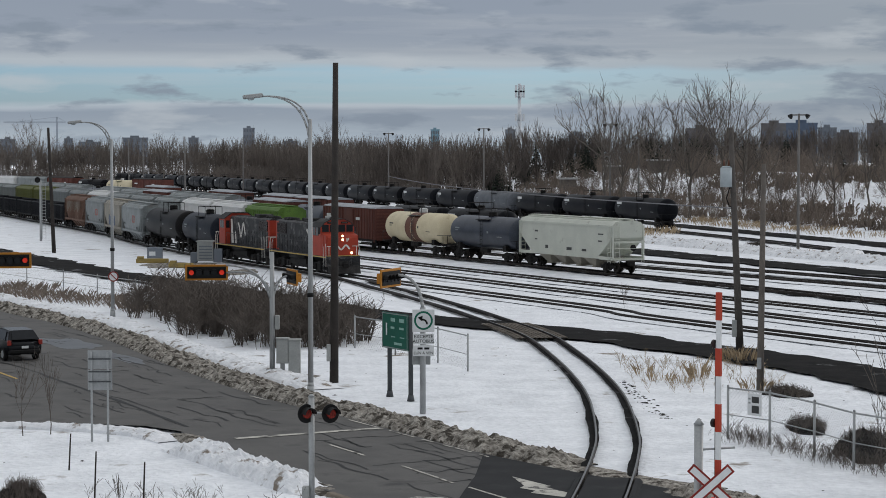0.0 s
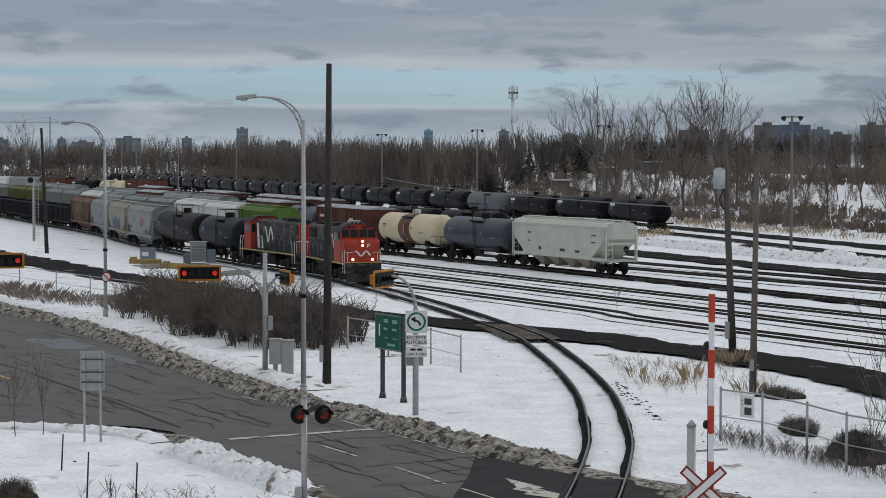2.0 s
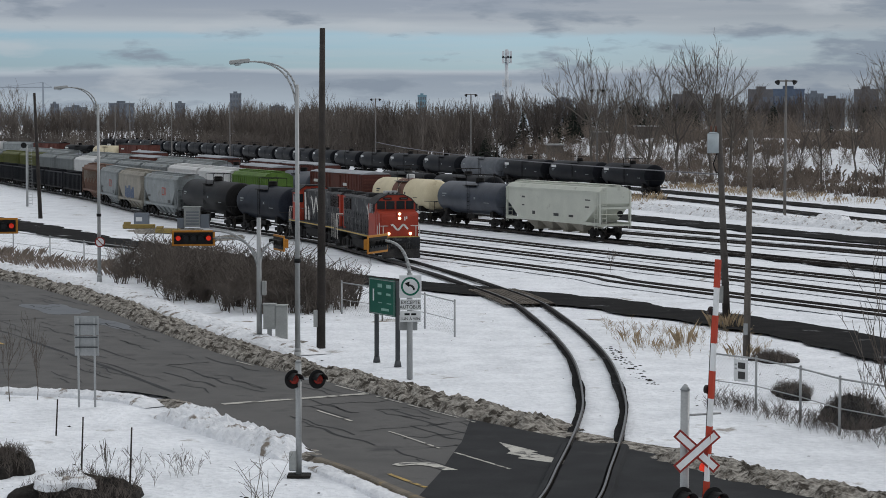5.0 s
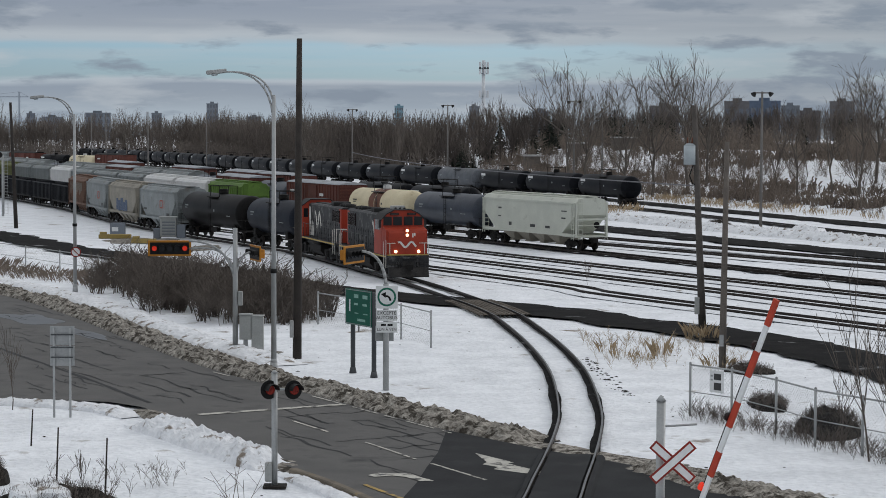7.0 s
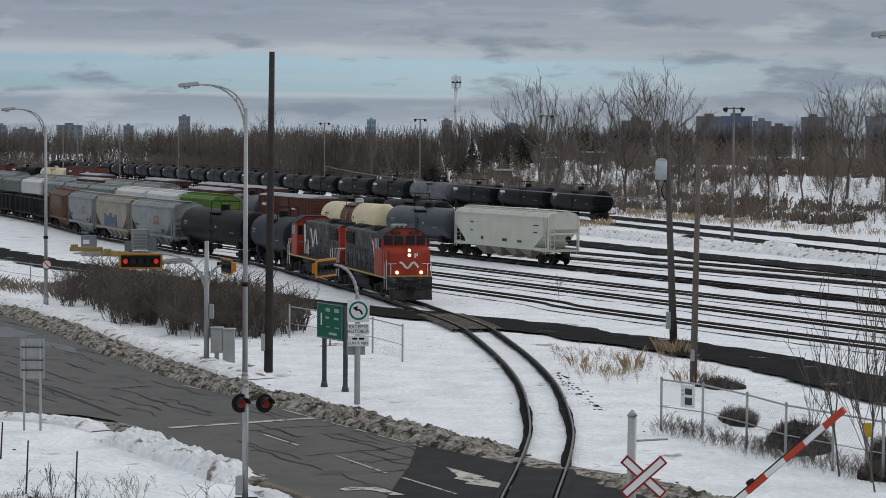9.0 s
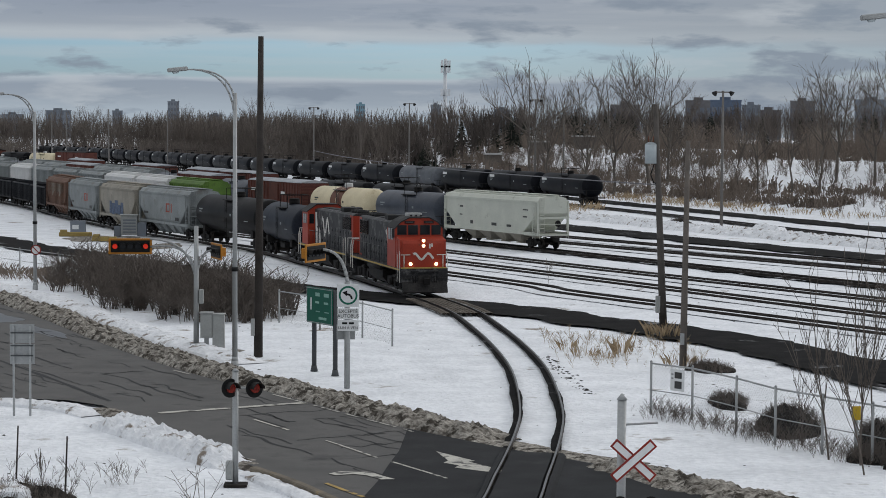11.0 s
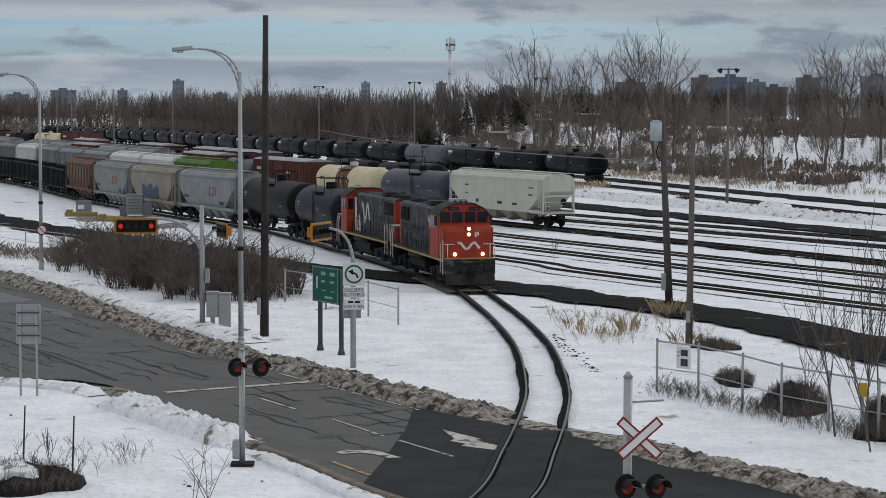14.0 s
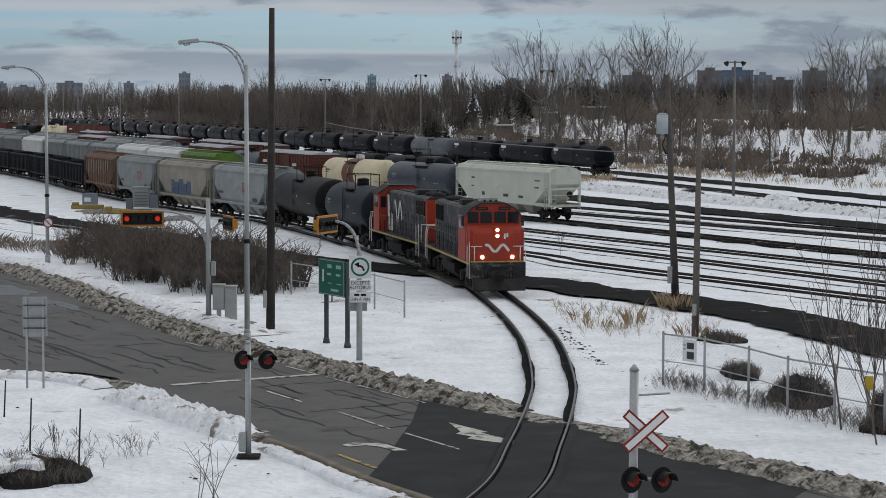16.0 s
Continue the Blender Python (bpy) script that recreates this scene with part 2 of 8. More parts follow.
    M["gondola_dark"] = mat("gondola_dark", (0.022, 0.023, 0.027), (0.011, 0.012, 0.014), 0.7, 0, 0.9, 10, 0.08, 0.01, (0.075, 0.065, 0.06), 0.60, 0.9, 0.2, 0.3)
    M["roof_frost"] = mat("roof_frost", (0.36, 0.375, 0.40), (0.22, 0.23, 0.245), 0.7, 0, 0.8, 9, 0.06, 0.01, (0.13, 0.11, 0.10), 0.60, 0.9, 0.2)
    M["roof_snow"] = mat("roof_snow", (0.46, 0.46, 0.455), (0.30, 0.30, 0.295), 0.8, 0, 0.8, 8, 0.3, 0.03, (0.20, 0.18, 0.16), 0.58, 0.8, 0.15)
    M["logo_red"] = mat("logo_red", (0.40, 0.07, 0.04), (0.30, 0.06, 0.04), 0.6)
    M["graffiti"] = mat("graffiti", (0.03, 0.055, 0.12), (0.12, 0.15, 0.20), 0.6, 0, 6, 14)
    M["dark_mark"] = mat("dark_mark", (0.07, 0.07, 0.07), (0.045, 0.045, 0.045), 0.6)
    M["lamp_warm"] = mat("lamp_warm", (1.0, 0.80, 0.45), (1.0, 0.76, 0.40), 0.3, bump=0, emit=3.0)
    M["lamp_red"] = mat("lamp_red", (0.9, 0.05, 0.02), (0.7, 0.035, 0.02), 0.25, bump=0, emit=0.3)
    M["lens_dark"] = mat("lens_dark", (0.025, 0.012, 0.011), (0.016, 0.01, 0.01), 0.12, bump=0)
    M["galvanised"] = mat("galvanised", (0.40, 0.41, 0.41), (0.31, 0.32, 0.32), 0.5, 0.35, 1.2, 20, 0.05, 0.01, (0.24, 0.235, 0.22), 0.62, 1.5, 0.2)
    M["wood_dark"] = mat("wood_dark", (0.055, 0.047, 0.042), (0.028, 0.025, 0.023), 0.85, 0, 1.5, 20, 0.3, 0.02, (0.09, 0.08, 0.07), 0.6, 2.0, 0.2)
    M["wood_grey"] = mat("wood_grey", (0.155, 0.135, 0.118), (0.095, 0.084, 0.075), 0.85, 0, 1.5, 20, 0.3, 0.02, (0.06, 0.052, 0.046), 0.62, 2.0, 0.2)
    M["wood_mid"] = mat("wood_mid", (0.105, 0.094, 0.085), (0.06, 0.054, 0.05), 0.85, 0, 1.5, 20, 0.3, 0.02, (0.15, 0.135, 0.12), 0.6, 2.0, 0.2)
    M["kerb_stone"] = mat("kerb_stone", (0.21, 0.18, 0.14), (0.12, 0.105, 0.085), 0.85, 0, 1.2, 14, 0.2, 0.01, (0.30, 0.21, 0.09), 0.60, 1.0, 0.1)
    M["bark"] = mat("bark", (0.17, 0.15, 0.13), (0.09, 0.078, 0.068), 0.9, 0, 1.0, 9, 0.3)
    M["twig"] = mat("twig", (0.175, 0.150, 0.130), (0.095, 0.080, 0.070), 0.9, 0, 0.2, 3, 0)
    M["wood_mass"] = mat("wood_mass", (0.190, 0.163, 0.142), (0.094, 0.079, 0.070), 0.9, 0, 0.03, 0.4, 0)
    M["shrub"] = mat("shrub", (0.165, 0.140, 0.122), (0.078, 0.066, 0.058), 0.9, 0, 0.5, 5, 0)
    M["grass"] = mat("grass", (0.46, 0.36, 0.235), (0.25, 0.185, 0.12), 0.85, 0, 0.7, 6, 0)
    M["scrub"] = mat("scrub", (0.25, 0.205, 0.17), (0.13, 0.105, 0.088), 0.9, 0, 0.06, 2, 0)
    M["far_wood"] = mat("far_wood", (0.115, 0.098, 0.088), (0.055, 0.047, 0.043), 0.9, 0, 0.05, 0.5, 0)
    M["mast_grey"] = mat("mast_grey", (0.20, 0.19, 0.18), (0.13, 0.122, 0.115), 0.8, 0, 0.8, 6, 0.1)
    M["conifer"] = mat("conifer", (0.022, 0.030, 0.020), (0.012, 0.016, 0.012), 0.9, 0, 0.3, 3, 0)


mats()


# ---- mesh helpers ----
def mesh_of(name, bm):
    me = bpy.data.meshes.new(name)
    bmesh.ops.recalc_face_normals(bm, faces=bm.faces)
    bm.to_mesh(me)
    bm.free()
    return me


def part(name, bm, material, parent=None, label=""):
    """One mesh object under a thing or under a part."""
    me = mesh_of(name, bm) if isinstance(bm, bmesh.types.BMesh) else bm
    if not me.materials:
        for m in (material if isinstance(material, (list, tuple)) else [material]):
            me.materials.append(M[m] if isinstance(m, str) else m)
    ob = new(name, me)
    ob.parent = parent
    if label:
        ob["label"] = label
    return ob


def thing(name, label, category, group="", kind=""):
    return tagged(new(name), label, category, group, kind)


def box(bm, x0, x1, y0, y1, z0, z1, mi=0, bevel=0.0):
    r = bmesh.ops.create_cube(bm, size=1.0, matrix=Matrix.LocRotScale(((x0 + x1) / 2, (y0 + y1) / 2, (z0 + z1) / 2), None, (abs(x1 - x0), abs(y1 - y0), abs(z1 - z0))))
    fs = {f for v in r["verts"] for f in v.link_faces}
    for f in fs:
        f.material_index = mi
    if bevel:
        es = list({e for v in r["verts"] for e in v.link_edges})
        bmesh.ops.bevel(bm, geom=es, offset=bevel, segments=2, affect="EDGES", profile=0.5)
    return bm


def boxes(*rows, bevel=0.0):
    bm = bmesh.new()
    for r in rows:
        box(bm, *r, bevel=bevel)
    return bm


def rod(bm, a, b, r0, r1=None, sides=8, mi=0, caps=True):
    """A tapered round bar from a to b."""
    a, b = Vector(a), Vector(b)
    d = b - a
    if d.length < 1e-6:
        return bm
    q = d.to_track_quat("Z", "Y").to_matrix().to_4x4()
    r = bmesh.ops.create_cone(bm, cap_ends=caps, segments=sides, radius1=r0, radius2=r0 if r1 is None else r1, depth=d.length,
                              matrix=Matrix.Translation((a + b) / 2) @ q)
    for f in {f for v in r["verts"] for f in v.link_faces}:
        f.material_index = mi
        f.smooth = len(f.verts) == 4 and sides > 5
    return bm


def prism(bm, outline, y0, y1, mi=0):
    """The outline (x, z) drawn out along y."""
    a = [bm.verts.new((x, y0, z)) for x, z in outline]
    b = [bm.verts.new((x, y1, z)) for x, z in outline]
    fs = [bm.faces.new(a), bm.faces.new(b[::-1])]
    k = len(a)
    for i in range(k):
        fs.append(bm.faces.new((a[i], b[i], b[(i + 1) % k], a[(i + 1) % k])))
    for f in fs:
        f.material_index = mi
    return bm


def loft(bm, outline, x0, x1, mi=0):
    """The outline (y, z) drawn out along x."""
    a = [bm.verts.new((x0, y, z)) for y, z in outline]
    b = [bm.verts.new((x1, y, z)) for y, z in outline]
    fs = [bm.faces.new(a), bm.faces.new(b[::-1])]
    k = len(a)
    for i in range(k):
        fs.append(bm.faces.new((a[i], b[i], b[(i + 1) % k], a[(i + 1) % k])))
    for f in fs:
        f.material_index = mi
    return bm


def fan_mesh(name, verts, faces, material, smooth=False):
    me = bpy.data.meshes.new(name)
    me.from_pydata(verts, [], faces)
    me.materials.append(M[material] if isinstance(material, str) else material)
    if smooth:
        me.shade_smooth()
    return me


def smooth_line(pts, step):
    """A smooth line through the points, resampled to even steps."""
    P = [Vector(p) for p in pts]
    P = [2 * P[0] - P[1]] + P + [2 * P[-1] - P[-2]]
    fine = []
    for i in range(1, len(P) - 2):
        for k in range(40):
            t = k / 40
            fine.append(0.5 * ((2 * P[i]) + (P[i + 1] - P[i - 1]) * t + (2 * P[i - 1] - 5 * P[i] + 4 * P[i + 1] - P[i + 2]) * t * t
                               + (3 * P[i] - 3 * P[i + 1] + P[i + 2] - P[i - 1]) * t ** 3))
    fine.append(P[-2])
    cum = [0.0]
    for a, b in zip(fine, fine[1:]):
        cum.append(cum[-1] + (b - a).length)
    n = max(2, int(cum[-1] / step))
    out, j = [], 0
    for i in range(n + 1):
        s = cum[-1] * i / n
        while j < len(cum) - 2 and cum[j + 1] < s:
            j += 1
        u = (s - cum[j]) / max(1e-9, cum[j + 1] - cum[j])
        out.append(fine[j].lerp(fine[j + 1], u))
    return out


def ribbon(line, section, wob=0.0, seed=0, closed=False):
    """Vertices and faces of a section (offset to the left, height) carried along a plan line."""
    vs, fs, k = [], [], len(section)
    for i, p in enumerate(line):
        d = (line[min(i + 1, len(line) - 1)] - line[max(i - 1, 0)]).normalized()
        nrm = Vector((-d.y, d.x))
        for j, (o, z) in enumerate(section):
            w = wob * noise.noise(Vector((p.x * 0.55, p.y * 0.55, seed + j * 3.1))) if wob else 0.0
            q = Vector((p.x, p.y)) + nrm * (o + w)
            vs.append((q.x, q.y, z + (p.z if len(p) > 2 else 0.0)))
    for i in range(len(line) - 1):
        for j in range(k if closed else k - 1):
            a, b = i * k + j, i * k + (j + 1) % k
            fs.append((a, b, b + k, a + k))
    return vs, fs


# ---- ground, roads, tracks ----
def ease(u):
    u = min(1.0, max(0.0, u))
    return u * u * (3 - 2 * u)


def land(x, y):
    """Height of the ground: flat yard, a snowy rise behind the last road."""
    q = (y - (305 - 3.53 * (x - 34))) * 0.27
    hill = 6.8 * ease((q - 4) / 44) * ease((x - 2) / 26) if y < 900 else 6.8 * ease((x - 2) / 26) * ease((1600 - y) / 700)
    if hill > 0.05:
        hill += 1.1 * ease(hill / 3) * noise.noise(Vector((x * 0.06, y * 0.035, 2.0)))
    rough = 0.05 * noise.noise(Vector((x * 0.35, y * 0.35, 0.3))) + 0.03 * noise.noise(Vector((x * 1.3, y * 1.3, 5.0)))
    return hill + rough - 0.07


def spread(lo, hi, a, b, step, grow):
    out = list(np.arange(a, b + step / 2, step))
    d, v = step, a
    while v > lo:
        d *= grow
        v -= d
        out.insert(0, v)
    d, v = step, b
    while v < hi:
        d *= grow
        v += d
        out.append(v)
    return out


def build_ground():
    xs, ys = spread(-4300, 4300, -34, 40, 0.8, 1.13), spread(-4300, 4300, 50, 120, 0.8, 1.035)
    vs = [(x, y, land(x, y)) for y in ys for x in xs]
    w = len(xs)
    fs = [(j * w + i, j * w + i + 1, (j + 1) * w + i + 1, (j + 1) * w + i) for j in range(len(ys) - 1) for i in range(w - 1)]
    ob = new("ground", fan_mesh("ground", vs, fs, "snow", True))
    tagged(ob, "snow-covered yard ground with bare brown patches", "ground", kind="structure")


ROAD_FAR = [(-75, 225), (-52, 180), (-39, 154), (-28.3, 133), (-22.9, 123.2), (-17.6, 110.9), (-12.9, 98.4), (-9.4, 89.9), (-6.5, 83.7), (-4.0, 79.5), (-1.7, 75.1),
            (0.9, 70.1), (3.0, 66.9), (4.7, 64.5), (6.2, 62.8), (8.2, 60.0), (12, 53.5), (20, 40), (34, 16)]
ROAD_NEAR = [(-90, 120), (-45, 84), (-26, 78.5), (-14.2, 77.3), (-10.0, 75.7), (-8.2, 71.3), (-6.9, 68.6), (-4.0, 62.7), (-3.2, 61.1), (-1.8, 58.2), (-0.3, 54.7), (1.0, 52.2), (5.5, 44), (13, 31), (22, 14)]


def sheet(name, a, b, z, material, parent=None, cross=6):
    """A level surface between two plan lines."""
    n = max(len(a), len(b))
    vs, fs = [], []
    for i in range(n):
        p, q = a[min(len(a) - 1, round(i * (len(a) - 1) / (n - 1)))], b[min(len(b) - 1, round(i * (len(b) - 1) / (n - 1)))]
        for k in range(cross + 1):
            m = Vector(p).lerp(Vector(q), k / cross)
            vs.append((m.x, m.y, z))
    for i in range(n - 1):
        for k in range(cross):
            c = i * (cross + 1) + k
            fs.append((c, c + 1, c + cross + 2, c + cross + 1))
    ob = new(name, fan_mesh(name, vs, fs, material))
    ob.parent = parent
    return ob


def slab(name, outline, z, thick, material, parent):
    """A thin flat patch with its own edge."""
    bm = bmesh.new()
    f = bm.faces.new([bm.verts.new((x, y, z)) for x, y in outline])
    bm.normal_update()
    if f.normal.z < 0:
        f.normal_flip()
    r = bmesh.ops.extrude_face_region(bm, geom=[f])
    bmesh.ops.translate(bm, vec=(0, 0, -thick), verts=[v for v in r["geom"] if isinstance(v, bmesh.types.BMVert)])
    return part(name, bm, material, parent)


def stripe(name, pts, width, z, material, parent, step=0.6, wob=0.02):
    line = smooth_line(pts, step)
    vs, fs = ribbon(line, [(-width / 2, z), (width / 2, z)], wob, 7.0)
    return part(name, fan_mesh(name, vs, fs, material), None, parent)


def build_road():
    far, near = smooth_line(ROAD_FAR, 2.0), smooth_line(ROAD_NEAR, 2.0)
    road = sheet("road", far, near, 0.05, "asphalt", None, 8)
    tagged(road, "worn cracked grey asphalt road with faded markings", "road", kind="structure")
    # darker relaid strip around the level crossing
    slab("new_asphalt", [(1.35, 69.2), (1.0, 64.4), (0.62, 61.5), (0.3, 58.7), (-0.33, 54.7), (0.9, 52.4), (3.5, 47.6), (7.2, 45.5), (11.6, 54.0), (8.0, 60.2), (6.1, 62.8), (4.6, 64.6), (2.9, 67.0)], 0.06, 0.008, "new_asphalt", road)
    z = 0.068
    for a, b in (((-3.56, 78.2), (-2.2, 75.6)), ((-1.95, 75.1), (-1.0, 73.3)), ((-0.75, 72.8), (0.95, 69.6)), ((1.2, 69.1), (1.5, 68.5)), ((-1.3, 66.5), (0.3, 63.0)), ((0.76, 62.2), (2.3, 59.2)),
                 ((-3.9, 71.4), (-2.6, 68.8)), ((-8.0, 86.0), (-7.2, 84.6))):
        stripe("lane_line", [a, ((a[0] + b[0]) / 2, (a[1] + b[1]) / 2), b], 0.10, z, "paint_white", road)
    stripe("stop_line", [(-7.3, 72.95), (-5.0, 74.25), (-2.3, 75.75)], 0.38, z, "paint_white", road)
    stripe("yellow_line", [(-1.15, 58.4), (-0.6, 57.2), (-0.1, 56.2)], 0.14, z, "paint_yellow", road)
    stripe("yellow_line", [(-8.3, 72.0), (-7.6, 70.6), (-7.0, 69.4)], 0.22, z, "paint_yellow", road)
    stripe("yellow_line", [(-21.5, 97.5), (-20.2, 95.0), (-19.0, 92.6)], 0.16, z, "paint_yellow", road)
    # lane arrows, half worn away
    slab("lane_arrow", [(2.15, 64.2), (3.25, 62.35), (3.05, 62.2), (4.35, 60.0), (3.9, 60.05), (2.6, 61.1), (2.75, 61.5), (2.3, 62.0), (2.45, 62.4)], z + 0.004, 0.006, "paint_white", road)
    slab("lane_arrow", [(-1.1, 60.0), (-0.8, 60.4), (-0.3, 60.3), (0.1, 60.35), (0.45, 59.6), (0.8, 59.05), (0.4, 59.0), (0.0, 59.7), (-0.4, 59.95), (-0.9, 59.7)], z + 0.004, 0.006, "paint_white", road)
    # cracks and joints
    rnd = random.Random(5)
    edge = [p for p in far if 52 < p.y < 132]
    for i in range(190):
        p = edge[int(rnd.random() * len(edge))]
        c = Vector(p) + Vector((-0.87, -0.49)) * rnd.uniform(0.4, 7.0 if p.y < 76 else 13.0)
        lim = [(b[1], b[0]) for b in ROAD_NEAR[3:]][::-1]
        if c.y < 80 and c.x < float(np.interp(c.y - 2.5, [q[0] for q in lim], [q[1] for q in lim])) + 1.2 + 0.5 * max(0.0, 80 - c.y) * (c.y > 76):
            continue
        along = rnd.random() < 0.62
        d = Vector((0.47, -0.88)) if along else Vector((0.88, 0.47))
        n = rnd.uniform(1.5, 6.0) if along else rnd.uniform(0.6, 2.6)
        pts = [c + d * (s * n) + Vector((rnd.uniform(-0.12, 0.12), rnd.uniform(-0.3, 0.3))) for s in (0, 0.2, 0.4, 0.6, 0.8, 1)]
        stripe("crack", pts, rnd.uniform(0.045, 0.10), 0.0585, "crack", road, 0.3, 0.05)
    stripe("tar_seam", [(-17.0, 92.0), (-13.5, 85.0), (-10.8, 79.2), (-9.4, 76.2)], 0.2, 0.058, "crack", road, 0.5, 0.08)
    stripe("tar_seam", [(-24, 104), (-20, 98), (-17.0, 92.0)], 0.16, 0.058, "crack", road, 0.5, 0.08)
    for c, rx, ry, s in (((-20.0, 110.6), 1.15, 4.0, 1), ((-16.0, 102.6), 0.6, 3.2, 3)):
        out = []
        for k in range(40):
            a = k / 40 * 2 * math.pi
            r = 1 + 0.55 * noise.noise(Vector((math.cos(a) * 1.6, math.sin(a) * 1.6, s * 7.3)))
            v = Vector((math.cos(a) * rx * r, math.sin(a) * ry * r))
            v = Matrix.Rotation(radians(26), 2) @ v
            out.append((c[0] + v.x, c[1] + v.y))
        slab("puddle", out, 0.0565, 0.004, "puddle", road)


def bank(name, pts, width, height, material, seed, label, side=1.0, lump=1.0):
    """A lumpy ridge of ploughed snow along a road's edge."""
    line = smooth_line(pts, 0.13)
    n = 24
    vs, fs = [], []
    for i, p in enumerate(line):
        d = (line[min(i + 1, len(line) - 1)] - line[max(i - 1, 0)]).normalized()
        nrm = Vector((-d.y, d.x)) * side
        tip = ease(i / 12) * ease((len(line) - 1 - i) / 12)
        w = width * (1 + 0.25 * noise.noise(Vector((p.x * 0.3, p.y * 0.3, seed))))
        for j in range(n + 1):
            u = j / n
            prof = math.sin(math.pi * u ** 0.75) ** 0.9 if 0 < u < 1 else 0
            q = p + nrm * (u * w)
            lumps = 0.30 * noise.noise(Vector((q.x * 1.3, q.y * 1.0, seed))) + 0.5 * noise.noise(Vector((q.x * 3.4, q.y * 2.4, seed + 4))) + 0.45 * abs(noise.noise(Vector((q.x * 7, q.y * 5, seed + 9)))) - 0.1
            z = height * tip * (prof * (1 + 0.4 * noise.noise(Vector((p.x * 0.25, p.y * 0.25, seed + 2)))) + lump * lumps * min(1, 2.5 * prof)) - (0.03 if prof else 0.12)
            vs.append((q.x, q.y, z))
    for i in range(len(line) - 1):
        for j in range(n):
            c = i * (n + 1) + j
            fs.append((c, c + 1, c + n + 2, c + n + 1))
    ob = new(name, fan_mesh(name, vs, fs, material, False))
    tagged(ob, label, "snowbank", kind="structure")


def build_banks():
    bank("snowbank_far", ROAD_FAR[2:13] + [(3.6, 66.2)], 2.2, 0.38, "dirty_snow", 1.0, "lumpy dirt-brown ploughed snowbank along the road", 1.0)
    bank("snowbank_low", [(3.2, 66.9), (4.6, 64.9), (6.0, 63.2), (7.6, 61.6)], 1.5, 0.10, "dirty_snow", 3.0, "low gritty slush left between the rails", 1.0, 0.7)
    bank("snowbank_crossing", [(7.1, 62.6), (8.7, 60.4), (12.5, 53.9), (18.5, 43.9)], 1.8, 0.32, "dirty_snow", 5.0, "gravelly brown snowbank beside the level crossing", -1.0)
    bank("snowbank_ridge", [(-38, 158.5), (-27.3, 137.5), (-21.9, 127.4), (-17.1, 116.5), (-12.4, 104.0), (-8.8, 95.2), (-5.9, 89)], 2.0, 0.28, "bank_snow", 8.0, "cleaner snow piled behind the roadside bank", 1.0, 0.6)
    bank("snowbank_near", [(-30, 77.3), (-18, 76.6), (-12.2, 75.2), (-10.0, 72.6)], 1.2, 0.17, "bank_snow", 12.0, "low snow edge along the near side of the road", 1.0, 0.8)
    bank("snowbank_corner", [(-9.7, 71.0), (-8.3, 68.2), (-6.9, 65.6), (-5.3, 62.8), (-4.3, 61.2)], 1.9, 0.42, "bank_snow", 15.0, "heaped crusty snow with dirt at the road corner", 1.0, 1.0)
    bank("snowbank_verge", [(-4.0, 60.9), (-2.6, 57.9), (-1.1, 54.4), (0.3, 51.7), (3.3, 46.2)], 0.8, 0.14, "bank_snow", 19.0, "thin snow edge along the near verge", 1.0, 0.8)
    bank("slush_edge", [(-10.3, 74.6), (-9.6, 73.6), (-8.75, 71.7), (-7.3, 68.6), (-4.5, 62.9), (-3.4, 60.8)], 1.0, 0.16, "dirty_snow", 27.0, "dark gritty slush along the edge of the road", 1.0, 0.9)
    bank("snowbank_yard", [(14, 262), (24.5, 236), (31.5, 213), (41, 188), (54, 156), (70, 116)], 5.5, 0.55, "bank_snow", 23.0, "rough dirty snow heaped between yard road and track", 1.0, 0.9)


def build_kerb():
    """Worn concrete kerb between the near verge and the road."""
    line = smooth_line([(-3.3, 60.7), (-1.95, 58.1), (-0.45, 54.6), (0.85, 52.1), (3.4, 47.5)], 0.4)
    vs, fs = ribbon(line, [(-0.13, -0.05), (-0.13, 0.13), (-0.1, 0.16), (0.09, 0.16), (0.13, 0.12), (0.13, -0.05)], 0.02, 2.0)
    tagged(part("kerb", fan_mesh("kerb", vs, fs, "kerb_stone"), None), "worn concrete kerb along the near verge", "kerb", kind="structure")


def strip(name, pts, width, material, label, z=0.045, step=0.8, edge=0.75):
    line = smooth_line(pts, step)
    k = 7
    sec = [(-width / 2 + width * j / (k - 1), z + (0.02 if 0 < j < k - 1 else 0.0)) for j in range(k)]
    vs, fs = [], []
    for i, p in enumerate(line):
        d = (line[min(i + 1, len(line) - 1)] - line[max(i - 1, 0)]).normalized()
        nrm = Vector((-d.y, d.x))
        for j, (o, h) in enumerate(sec):
            w = edge * (noise.noise(Vector((p.x * 0.4, p.y * 0.4, j * 5.0 + width))) + 0.5 * noise.noise(Vector((p.x * 1.5, p.y * 1.5, j * 5.0)))) if j in (0, k - 1) else 0
            q = p + nrm * (o + w)
            vs.append((q.x, q.y, h))
    for i in range(len(line) - 1):
        for j in range(k - 1):
            c = i * k + j
            fs.append((c, c + 1, c + k + 1, c + k))
    ob = new(name, fan_mesh(name, vs, fs, material))
    tagged(ob, label, "service road", kind="structure")
    return ob


